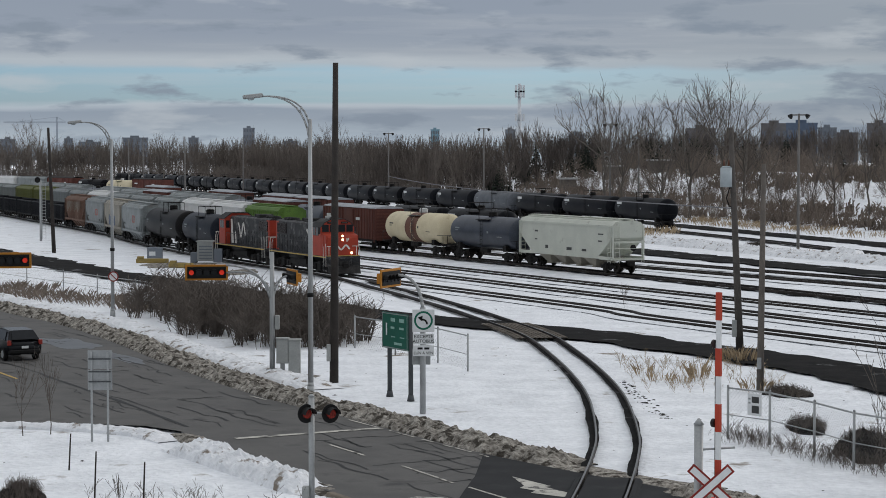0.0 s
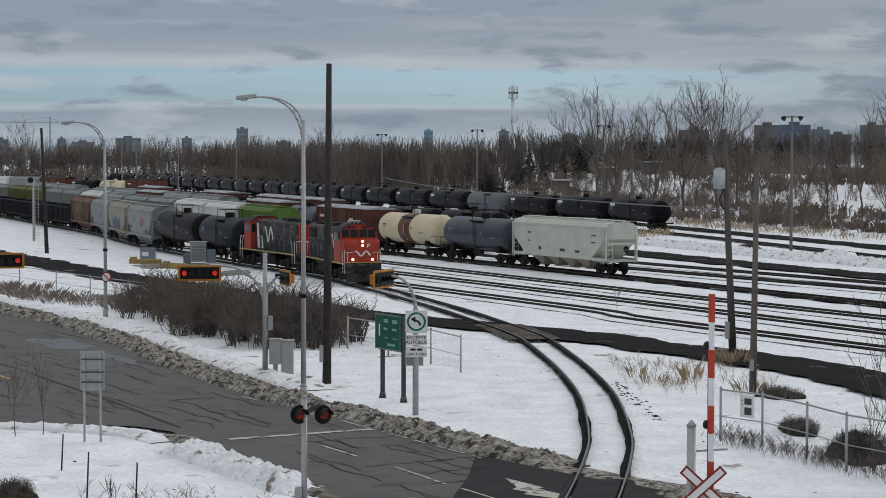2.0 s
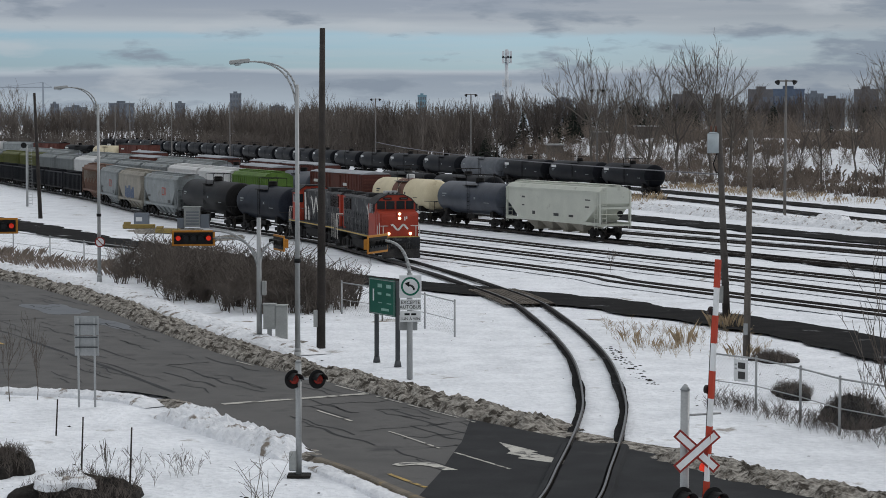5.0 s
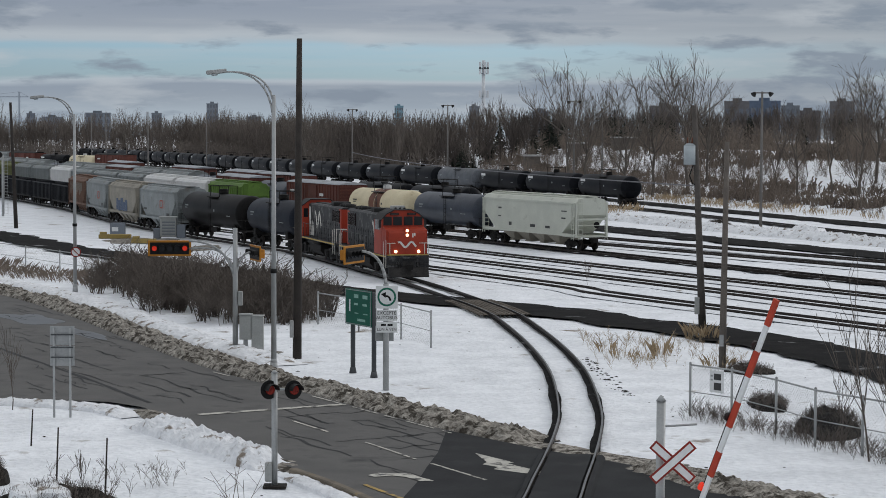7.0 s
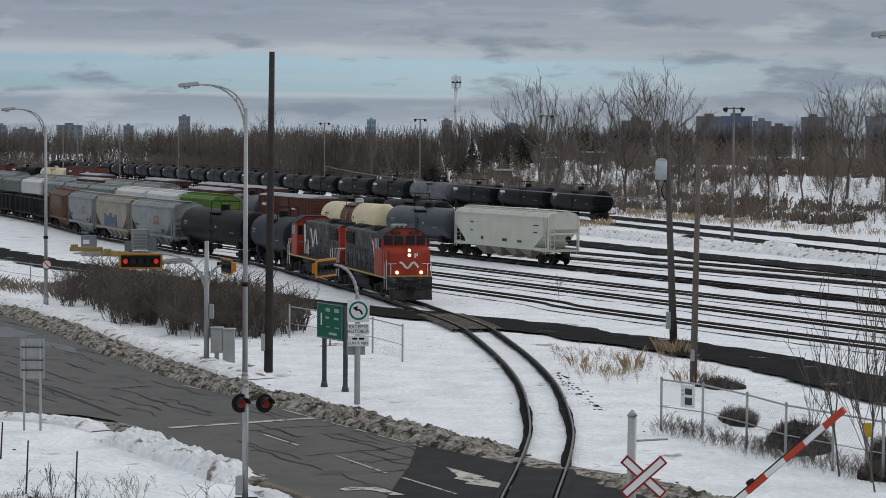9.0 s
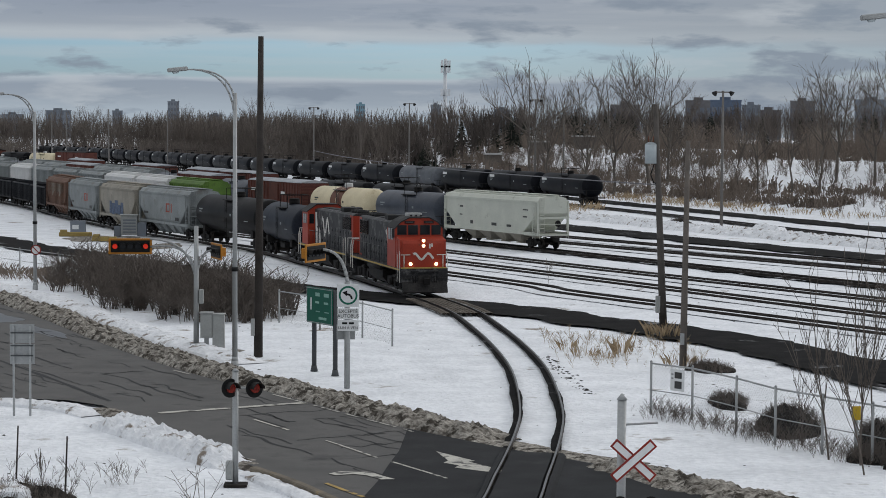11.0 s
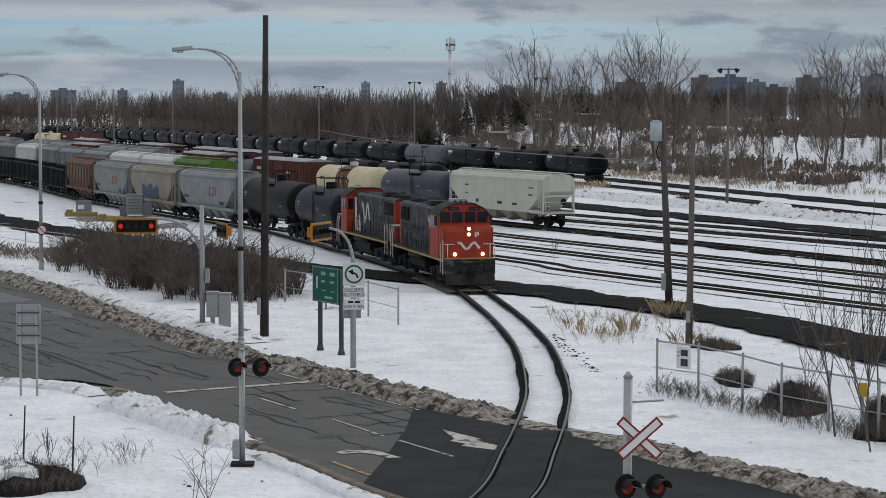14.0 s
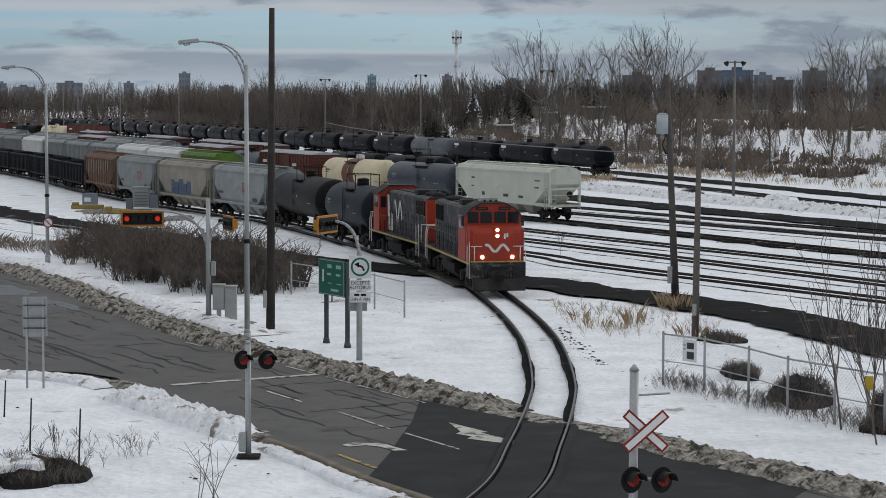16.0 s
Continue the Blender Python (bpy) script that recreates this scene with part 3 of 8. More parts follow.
RAIL_TOP = 0.2
MAIN = [(-14, 8), (-6, 28), (0.4, 44.0), (3.25, 52.2), (4.5, 59.6), (5.65, 68.0), (6.25, 74.5), (6.7, 85.5), (6.5, 96.3), (5.8, 108.3), (5.22, 114.0), (4.42, 118.8), (3.68, 122.5), (2.88, 126.5), (2.06, 130.5), (1.25, 134.2), (-0.05, 139.5), (-1.9, 146.9), (-3.95, 154.5), (-8.6, 171.2), (-13.8, 183.5),
        (-20.5, 199), (-31.2, 228), (-42.3, 264), (-52, 291), (-70, 340), (-100, 420), (-140, 525)]
TRACKS = {
    1: [(-8.6, 173.5), (-1.6, 158.6), (10.1, 134.8), (12.7, 127.4), (23.0, 108.1), (33, 89.3), (52, 53)],
    2: [(-32, 236), (-14, 199), (12.4, 145.2), (25.2, 118.4), (38, 91.6), (56, 54)],
    3: [(-130, 515), (-90, 415), (-60, 338), (-42, 290), (-30, 258), (-16.8, 222), (-1, 187), (13.4, 156.8), (27.5, 129), (45, 94.5), (64, 57)],
    4: [(-118, 520), (-80, 420), (-50, 340), (-33, 294), (-22, 262), (-8.8, 224.3), (6.0, 193.0), (14.5, 174.9), (30.2, 141.2), (50, 99), (68, 61)],
    5: [(-10, 238), (8, 203), (18.5, 183), (34.5, 154), (56, 115), (80, 72)],
    6: [(-100, 510), (-65, 412), (-38, 335), (-23, 291), (-11.5, 258), (4.3, 223.6), (19.6, 193.5), (36.8, 161), (60, 118), (84, 73)],
    7: [(-130, 745), (-95, 662), (-65, 572), (-41.6, 494), (-13.7, 400), (14, 321), (29.6, 275.5), (44.6, 209.5), (58, 152), (76, 75)],
}


def build_track(n, pts, bed, snow_gap, ties=False):
    line = smooth_line(pts, 0.6)
    root = thing("railway_track_%d" % n, "steel rails in dark ballast with snow lying between them" if snow_gap else "steel rails on wet black ballast", "railway track", kind="structure")
    for s in (-0.7525, 0.7525):
        vs, fs = ribbon(line, [(s - 0.036, 0.02), (s - 0.036, RAIL_TOP), (s + 0.036, RAIL_TOP), (s + 0.036, 0.02)])
        part("rail", fan_mesh("rail", vs, fs, "rail"), None, root)
        vs, fs = ribbon(line, [(s - 0.03, RAIL_TOP + 0.004), (s + 0.03, RAIL_TOP + 0.004)])
        part("rail_head", fan_mesh("rail_head", vs, fs, "rail_top"), None, root, "polished steel running surface")
        if snow_gap:
            vs, fs = [], []
            k = 6
            for i, p in enumerate(line):
                d = (line[min(i + 1, len(line) - 1)] - line[max(i - 1, 0)]).normalized()
                nrm = Vector((-d.y, d.x))
                for j in range(k):
                    o = s - bed + 2 * bed * j / (k - 1) + (0.07 if n == 8 else 0.0)
                    if j in (0, k - 1):
                        o += min(0.13, bed * 0.8) * noise.noise(Vector((p.x * 0.23, p.y * 0.23, j * 3.3 + n))) + 0.03 * noise.noise(Vector((p.x * 0.9, p.y * 0.9, j + n)))
                    q = p + nrm * o
                    vs.append((q.x, q.y, 0.03 + (0.015 if 0 < j < k - 1 else 0)))
            for i in range(len(line) - 1):
                for j in range(k - 1):
                    c = i * k + j
                    fs.append((c, c + 1, c + k + 1, c + k))
            part("ballast", fan_mesh("ballast", vs, fs, "cinder" if n == 8 else "ballast"), None, root, "wet dark crushed stone")
    if snow_gap and n != 8:
        for sec in ([(-0.61, 0.06), (-0.3, 0.10), (0.3, 0.10), (0.61, 0.06)], [(-1.7, -0.02), (-1.2, 0.07), (-0.9, 0.07)], [(0.9, 0.07), (1.2, 0.07), (1.7, -0.02)]):
            vs, fs = ribbon(line, sec, 0.05, n + sec[0][0])
            part("snow_fill", fan_mesh("snow_fill", vs, fs, "snow", True), None, root, "snow packed against the rails")
    if not snow_gap:
        vs, fs = ribbon(line, [(-bed, 0.02), (-bed * 0.6, 0.05), (bed * 0.6, 0.05), (bed, 0.02)], 0.5, n)
        part("ballast", fan_mesh("ballast", vs, fs, "ballast"), None, root, "wet dark crushed stone")
    return line, root


build_ground()
build_road()
build_banks()
build_kerb()
strip("service_road_1", [(-110, 345), (-70, 262), (-46, 215), (-28, 175.5), (-18, 158), (-11.5, 145), (-5.5, 133), (1.2, 124.3), (5.2, 120.3), (11.0, 111), (16.4, 101.8), (19.8, 92.2), (25, 78), (36, 52)], 4.6, "cinder", "wet black cinder service road through the snow")
strip("service_road_2", [(-30, 345), (-6, 283), (8, 250), (20.2, 219), (28.2, 198), (37.3, 175.4), (60, 121), (80, 74)], 5.6, "cinder", "wet black cinder yard road")
strip("service_road_3", [(10, 382), (24, 335), (33.7, 299), (49.7, 234), (60, 192), (84, 95)], 4.6, "cinder", "dark gravel road below the snowy rise")
strip("vehicle_ruts", [(17.2, 97), (18.5, 90), (19.4, 85.0), (20.6, 80)], 0.8, "cinder", "muddy wheel rut beside the service road", 0.05)
MAIN_LINE, main_track = build_track(8, MAIN, 0.17, True)
for _n, _p in TRACKS.items():
    build_track(_n, _p, {1: 0.15, 2: 0.17, 3: 0.17, 4: 1.0, 5: 0.14, 6: 0.17, 7: 1.05}[_n], _n not in (4, 7))


# plank crossing where the service road meets the curved track
def build_planks():
    line = [p for p in MAIN_LINE if 112.0 < p.y < 123.0]
    for o in (-1.32, -1.06, -0.5, -0.25, 0.0, 0.25, 0.5, 1.06, 1.32):
        vs, fs = ribbon(line, [(o - 0.1, 0.05), (o - 0.1, 0.15), (o + 0.1, 0.15), (o + 0.1, 0.05)], 0.02, 3.0 + o)
        part("plank", fan_mesh("plank", vs, fs, "tie"), None, main_track, "weathered crossing timber")


build_planks()


def build_infill():
    """Asphalt brought up to the rails over the road, with a slot beside each rail."""
    line = [p for p in MAIN_LINE if 40.0 < p.y < 63.6]
    for sec in ([(-0.66, 0.06), (-0.64, 0.165), (0.64, 0.165), (0.66, 0.06)], [(-1.06, 0.055), (-0.98, 0.15), (-0.83, 0.165), (-0.81, 0.06)], [(0.81, 0.06), (0.83, 0.165), (0.98, 0.15), (1.06, 0.055)]):
        vs, fs = ribbon(line, sec)
        part("crossing_infill", fan_mesh("crossing_infill", vs, fs, "new_asphalt"), None, main_track, "dark asphalt brought up to the rail")


build_infill()


# ---- rail vehicles ----
SHARED = {}


def shared(key, make):
    if key not in SHARED:
        SHARED[key] = make()
    return SHARED[key]


def wheelset_mesh():
    bm = bmesh.new()
    for s in (-1, 1):
        rod(bm, (0, s * 0.68, 0), (0, s * 0.80, 0), 0.44, 0.43, 18)
        rod(bm, (0, s * 0.64, 0), (0, s * 0.68, 0), 0.48, 0.48, 18)
        rod(bm, (0, s * 0.80, 0), (0, s * 0.86, 0), 0.14, 0.12, 8)
        for a in range(4):
            c, d = math.cos(a * math.pi / 2), math.sin(a * math.pi / 2)
            box(bm, 0.27 * c - 0.05, 0.27 * c + 0.05, s * 0.80, s * 0.815, 0.27 * d - 0.05, 0.27 * d + 0.05)
    rod(bm, (0, -0.66, 0), (0, 0.66, 0), 0.09, 0.09, 8)
    me = mesh_of("wheelset", bm)
    me.materials.append(M["wheel"])
    return me


def side_frame_mesh(base):
    bm = bmesh.new()
    h = base / 2
    prism(bm, [(-h - 0.25, 0.38), (-h - 0.25, 0.66), (-h + 0.3, 0.72), (-0.4, 0.92), (0.4, 0.92), (h - 0.3, 0.72), (h + 0.25, 0.66), (h + 0.25, 0.38), (h - 0.25, 0.42), (0.35, 0.22), (-0.35, 0.22), (-h + 0.25, 0.42)], -0.07, 0.07)
    for x in (-0.16, 0.0, 0.16):
        rod(bm, (x, 0.09, 0.36), (x, 0.09, 0.74), 0.07, 0.07, 7)
    me = mesh_of("side_frame", bm)
    me.materials.append(M["grime"])
    return me


def bolster_mesh():
    me = mesh_of("bolster", boxes((-0.2, 0.2, -0.95, 0.95, 0.5, 0.86), bevel=0.03))
    me.materials.append(M["grime"])
    return me


WHEELS = []


def truck(root, x, base=1.78, moving=False):
    t = part("truck", shared("bolster", bolster_mesh), None, root)
    t.location = (x, 0, 0)
    for s in (-1, 1):
        f = part("side_frame", shared("frame%.2f" % base, lambda: side_frame_mesh(base)), None, t)
        f.location = (0, s * 0.98, 0)
        if s < 0:
            f.rotation_euler = (0, 0, math.pi)
    for s in (-1, 1):
        w = part("wheelset", shared("wheelset", wheelset_mesh), None, t)
        w.location = (s * base / 2, 0, 0.46)
        if moving:
            WHEELS.append(w)
    return t


def coupler(root, x, s):
    part("coupler", boxes((min(x, x + s * 0.7), max(x, x + s * 0.7), -0.12, 0.12, 0.72, 0.98), (x + s * 0.5, x + s * 0.8, -0.2, 0.2, 0.66, 1.02), bevel=0.02), "grime", root)


def ladder(bm, x, y, z0, z1, w=0.4, along="x", r=0.022):
    a = (w / 2, 0) if along == "x" else (0, w / 2)
    for s in (-1, 1):
        rod(bm, (x + s * a[0], y + s * a[1], z0), (x + s * a[0], y + s * a[1], z1), r, r, 5)
    z = z0 + 0.15
    while z < z1:
        rod(bm, (x - a[0], y - a[1], z), (x + a[0], y + a[1], z), r, r, 5)
        z += 0.36
    return bm


def marks(root, rows, material, name="marking", y=None):
    """Flat painted bars on a side: x0, x1, z0, z1, on both sides at distance y."""
    for s in (-1, 1):
        for x0, x1, z0, z1 in rows:
            part(name, boxes((x0, x1, s * y - 0.004, s * y + 0.012 * s, z0, z1)), material, root)


def tank_car(paint, label, length=15.2, radius=1.5, band=None, moving=False, cage="grime", group=""):
    key = (paint, length, radius, band)
    root = thing("tank_car", label, "tank car", group)
    h = length / 2

    def body():
        bm = bmesh.new()
        prof = [(-h, 0.0), (-h + 0.03, 0.5 * radius), (-h + 0.16, 0.8 * radius), (-h + 0.42, 0.96 * radius), (-h + 0.7, radius)]
        prof += [(x, radius) for x in ((-band, -band + 0.001, band - 0.001, band) if band else (-h * 0.34, h * 0.34))]
        prof += [(-x, r) for x, r in prof[:5][::-1]]
        ring = 28
        rows = []
        for x, r in prof:
            rows.append([bm.verts.new((x, r * math.cos(2 * math.pi * k / ring), 2.62 + r * math.sin(2 * math.pi * k / ring))) for k in range(ring)] if r > 0 else bm.verts.new((x, 0, 2.62)))
        for i in range(len(prof) - 1):
            a, b = rows[i], rows[i + 1]
            for k in range(ring):
                k2 = (k + 1) % ring
                if isinstance(a, bmesh.types.BMVert):
                    f = bm.faces.new((a, b[k], b[k2]))
                elif isinstance(b, bmesh.types.BMVert):
                    f = bm.faces.new((a[k], b, a[k2]))
                else:
                    f = bm.faces.new((a[k], b[k], b[k2], a[k2]))
                f.smooth = True
                if band and abs(prof[i][0] + prof[i + 1][0]) < 0.1:
                    f.material_index = 1
        me = mesh_of("tank", bm)
        me.materials.append(M[paint])
        me.materials.append(M["band_brown"])
        return me

    part("tank", shared(("tank",) + key, body), None, root)
    for x in (-h * 0.5, 0.0, h * 0.5):
        part("weld_ring", shared(("ring", radius, paint), lambda: _with(mesh_of("weld_ring", rod(bmesh.new(), (-0.04, 0, 2.62), (0.04, 0, 2.62), radius + 0.012, radius + 0.012, 28, caps=False)), paint)), None, root).location = (x, 0, 0)
    part("body_sill", shared(("sill", length), lambda: _with(mesh_of("body_sill", boxes((-0.9, 0.6, -0.9, -0.5, 0.75, 1.12), bevel=0.02)), "grime")), None, root)
    for q in (-1, 1):
        part("draft_sill", shared(("draft", length), lambda: _with(mesh_of("draft_sill", boxes((-2.0, 2.0, -0.35, 0.35, 0.92, 1.22), bevel=0.02)), "grime")), None, root).location = (q * (h - 1.4), 0, 0)
        part("end_sill", shared("tank_end_sill", lambda: _with(mesh_of("end_sill", boxes((-0.32, 0.32, -1.35, 1.35, 1.02, 1.16), bevel=0.02)), "grime")), None, root).location = (q * (h + 0.22), 0, 0)
        part("saddle", shared("tank_saddle", lambda: _with(mesh_of("saddle", boxes((-0.3, 0.3, -1.25, 1.25, 1.0, 1.55), bevel=0.02)), "grime")), None, root).location = (q * (h - 1.9), 0, 0)
    top = bmesh.new()
    rod(top, (0, 0, 2.62 + radius - 0.1), (0, 0, 2.62 + radius + 0.32), 0.42, 0.42, 14)
    rod(top, (0, 0, 2.62 + radius + 0.32), (0, 0, 2.62 + radius + 0.42), 0.46, 0.3, 14)
    part("manway", top, "grime" if paint != "cream" else "hopper_white", root)
    zt = 2.62 + radius
    for sx in (-1.25, 1.25):
        for sy in (-0.85, 0.85):
            part("railing_post", shared(("tank_post", cage), lambda: _with(mesh_of("railing_post", rod(bmesh.new(), (0, 0, -0.35), (0, 0, 0.72), 0.03, 0.03, 5)), cage)), None, root).location = (sx, sy, zt)
        part("end_rail", shared(("tank_end_rail", cage), lambda: _with(mesh_of("end_rail", rod(bmesh.new(), (0, -0.85, 0.7), (0, 0.85, 0.7), 0.03, 0.03, 5)), cage)), None, root).location = (sx, 0, zt)
    for sy in (-1, 1):
        part("side_rail", shared(("tank_side_rail", cage), lambda: _with(mesh_of("side_rail", rod(bmesh.new(), (-1.25, 0, 0.7), (1.25, 0, 0.7), 0.03, 0.03, 5)), cage)), None, root).location = (0, sy * 0.85, zt)
        part("platform", shared(("tank_platform", cage), lambda: _with(mesh_of("platform", boxes((-1.3, 1.3, -0.29, 0.29, -0.32, -0.26))), cage)), None, root).location = (0, sy * 0.91, zt)
        lad = bmesh.new()
        ladder(lad, 0.5, sy * 1.52, 0.75, zt - 0.3)
        part("ladder", lad, cage, root)
    hand = bmesh.new()
    for sx in (-1, 1):
        for sy in (-1, 1):
            rod(hand, (sx * (h + 0.5), sy * 1.3, 1.1), (sx * (h + 0.5), sy * 1.3, 2.05), 0.025, 0.025, 5)
            rod(hand, (sx * (h + 0.5), sy * 1.3, 2.05), (sx * (h - 0.4), sy * 1.5, 2.05), 0.025, 0.025, 5)
        rod(hand, (sx * (h + 0.5), -1.3, 2.05), (sx * (h + 0.5), 1.3, 2.05), 0.025, 0.025, 5)
    part("end_handrail", hand, cage, root)
    for s in (-1, 1):
        truck(root, s * (h - 1.6), moving=moving)
        coupler(root, s * h, s)
    white = "hopper_white" if paint != "cream" else "dark_mark"
    marks(root, [(-h + 1.6, -h + 2.5, 2.9, 3.02), (-h + 1.6, -h + 2.2, 2.7, 2.78), (h - 3.0, h - 2.0, 2.3, 2.36), (1.6, 1.9, 2.6, 2.8)], "hopper_grey" if white == "hopper_white" else white, "lettering_bar", radius * 0.995)
    if paint == "tank_black":
        marks(root, [(-h + 1.2, -h + 2.9, 3.15, 3.5)], "hopper_white", "white_panel", radius * 0.93)
    return root


def hopper_car(paint, label, length=16.6, ribs=True, moving=False, roof=None, group="", bays=4, rounded=False):
    """Covered hopper: sloped end sheets, bays below, roof with hatches."""
    root = thing("hopper_car", label, "hopper car", group)
    h, w = length / 2, 1.52
    key = (paint, length, ribs, rounded)

    def body():
        bm = bmesh.new()
        if rounded:
            # bulging sides: rings of points along the car
            rings = []
            for x in (-h, -h + 0.8, -h + 1.6, -h + 2.4, h - 2.4, h - 1.6, h - 0.8, h):
                low = 1.35 + max(0.0, abs(x) - (h - 2.4)) / 2.4 * 1.65
                zs = [low + (3.95 - low) * k / 7 for k in range(8)]
                half = [w + 0.07 * math.sin(math.pi * (z - 1.35) / 2.6) for z in zs]
                ring = [(-a, z) for a, z in zip(half, zs)] + [(-w * 0.8, 4.28), (-w * 0.4, 4.42), (w * 0.4, 4.42), (w * 0.8, 4.28)] + [(a, z) for a, z in zip(half[::-1], zs[::-1])]
                rings.append([bm.verts.new((x, y, z)) for y, z in ring])
            for p, q in zip(rings, rings[1:]):
                for k in range(len(p)):
                    f = bm.faces.new((p[k], p[(k + 1) % len(p)], q[(k + 1) % len(p)], q[k]))
                    f.smooth = k < 7 or 12 <= k < 19
            bm.faces.new(rings[0])
            bm.faces.new(rings[-1][::-1])
            return mesh_of("body", bm)
        out = [(-h, 3.95), (-h, 3.0), (-h + 2.4, 1.35), (h - 2.4, 1.35), (h, 3.0), (h, 3.95)]
        prism(bm, out, -w, w)
        loft(bm, [(-w, 3.951), (w, 3.951), (w * 0.8, 4.28), (w * 0.4, 4.42), (-w * 0.4, 4.42), (-w * 0.8, 4.28)], -h, h)
        return mesh_of("body", bm)

    part("body", shared(("hb",) + key, body), paint, root)
    if ribs:
        k = 17
        for i in range(k):
            x = -h + 0.45 + (length - 0.9) * i / (k - 1)
            low = 1.35 if abs(x) < h - 2.4 else 1.35 + (abs(x) - (h - 2.4)) / 2.4 * 1.65
            me = shared(("post", paint, round(low, 3)), lambda: _with(mesh_of("side_post", boxes((-0.06, 0.06, -0.035, 0.035, low, 3.95))), paint))
            for s in (-1, 1):
                part("side_post", me, None, root).location = (x, s * (w + 0.035), 0)
    part("side_sill", boxes((-h, h, -w - 0.05, -w + 0.1, 1.18, 1.4), (-h, h, w - 0.1, w + 0.05, 1.18, 1.4)), paint, root)
    part("top_chord", boxes((-h, h, -w - 0.06, -w + 0.05, 3.86, 4.02), (-h, h, w - 0.05, w + 0.06, 3.86, 4.02)), paint, root)
    for s in (-1, 1):
        bm = bmesh.new()
        box(bm, s * h - 0.06, s * h + 0.06, -w, -w + 0.14, 1.2, 3.95)
        box(bm, s * h - 0.06, s * h + 0.06, w - 0.14, w, 1.2, 3.95)
        box(bm, s * h - 0.05, s * h + 0.05, -w, w, 2.55, 2.7)
        box(bm, min(s * h, s * (h - 2.2)), max(s * h, s * (h - 2.2)), -w, w, 1.12, 1.24)
        part("end_frame", bm, paint, root)
        for lx, ly, top, along in ((s * (h + 0.09), -w * 0.72, 4.3, "y"), (s * (h - 0.35), -w - 0.1, 4.0, "x"), (s * (h - 0.35), w + 0.1, 4.0, "x")):
            lad = bmesh.new()
            ladder(lad, lx, ly, 0.9, top, 0.42, along)
            part("ladder", lad, paint, root)
        part("grab_rail", rod(bmesh.new(), (s * (h + 0.09), -w, 2.1), (s * (h + 0.09), w, 2.1), 0.025, 0.025, 5), paint, root)
        brake = bmesh.new()
        rod(brake, (s * (h + 0.02), 0.45, 2.15), (s * (h + 0.1), 0.45, 2.15), 0.27, 0.27, 14)
        part("brake_wheel", brake, "grime", root)
        truck(root, s * (h - 1.55), moving=moving)
        coupler(root, s * h, s)
    for i in range(bays):
        x = (i - (bays - 1) / 2) * (length - 6.0) / bays
        g = (length - 6.0) / bays / 2
        bm = bmesh.new()
        a = [bm.verts.new((x + dx * g * 0.98, dy * (w - 0.12), 1.36)) for dx, dy in ((-1, -1), (1, -1), (1, 1), (-1, 1))]
        b = [bm.verts.new((x + dx * 0.28, dy * 0.7, 0.42)) for dx, dy in ((-1, -1), (1, -1), (1, 1), (-1, 1))]
        bm.faces.new(b)
        for k in range(4):
            bm.faces.new((a[k], a[(k + 1) % 4], b[(k + 1) % 4], b[k]))
        box(bm, x - 0.34, x + 0.34, -0.85, 0.85, 0.36, 0.46)
        # the pale car's bays take a darker paint, standing for shade under its body
        part("hopper_bay", bm, "hopper_tan" if paint == "hopper_pale" else paint, root)
    run = bmesh.new()
    box(run, -h - 0.1, h + 0.1, -0.36, 0.36, 4.52, 4.57)
    for i in range(12):
        x = -h + 0.6 + (length - 1.2) * i / 11
        box(run, x - 0.04, x + 0.04, -0.9, 0.9, 4.4, 4.52)
    part("running_board", run, roof or paint, root)
    for sy in (-0.72, 0.72):
        part("hatch", boxes((-h + 1.0, h - 1.0, sy - 0.22, sy + 0.22, 4.3, 4.46), bevel=0.03), roof or paint, root)
    return root


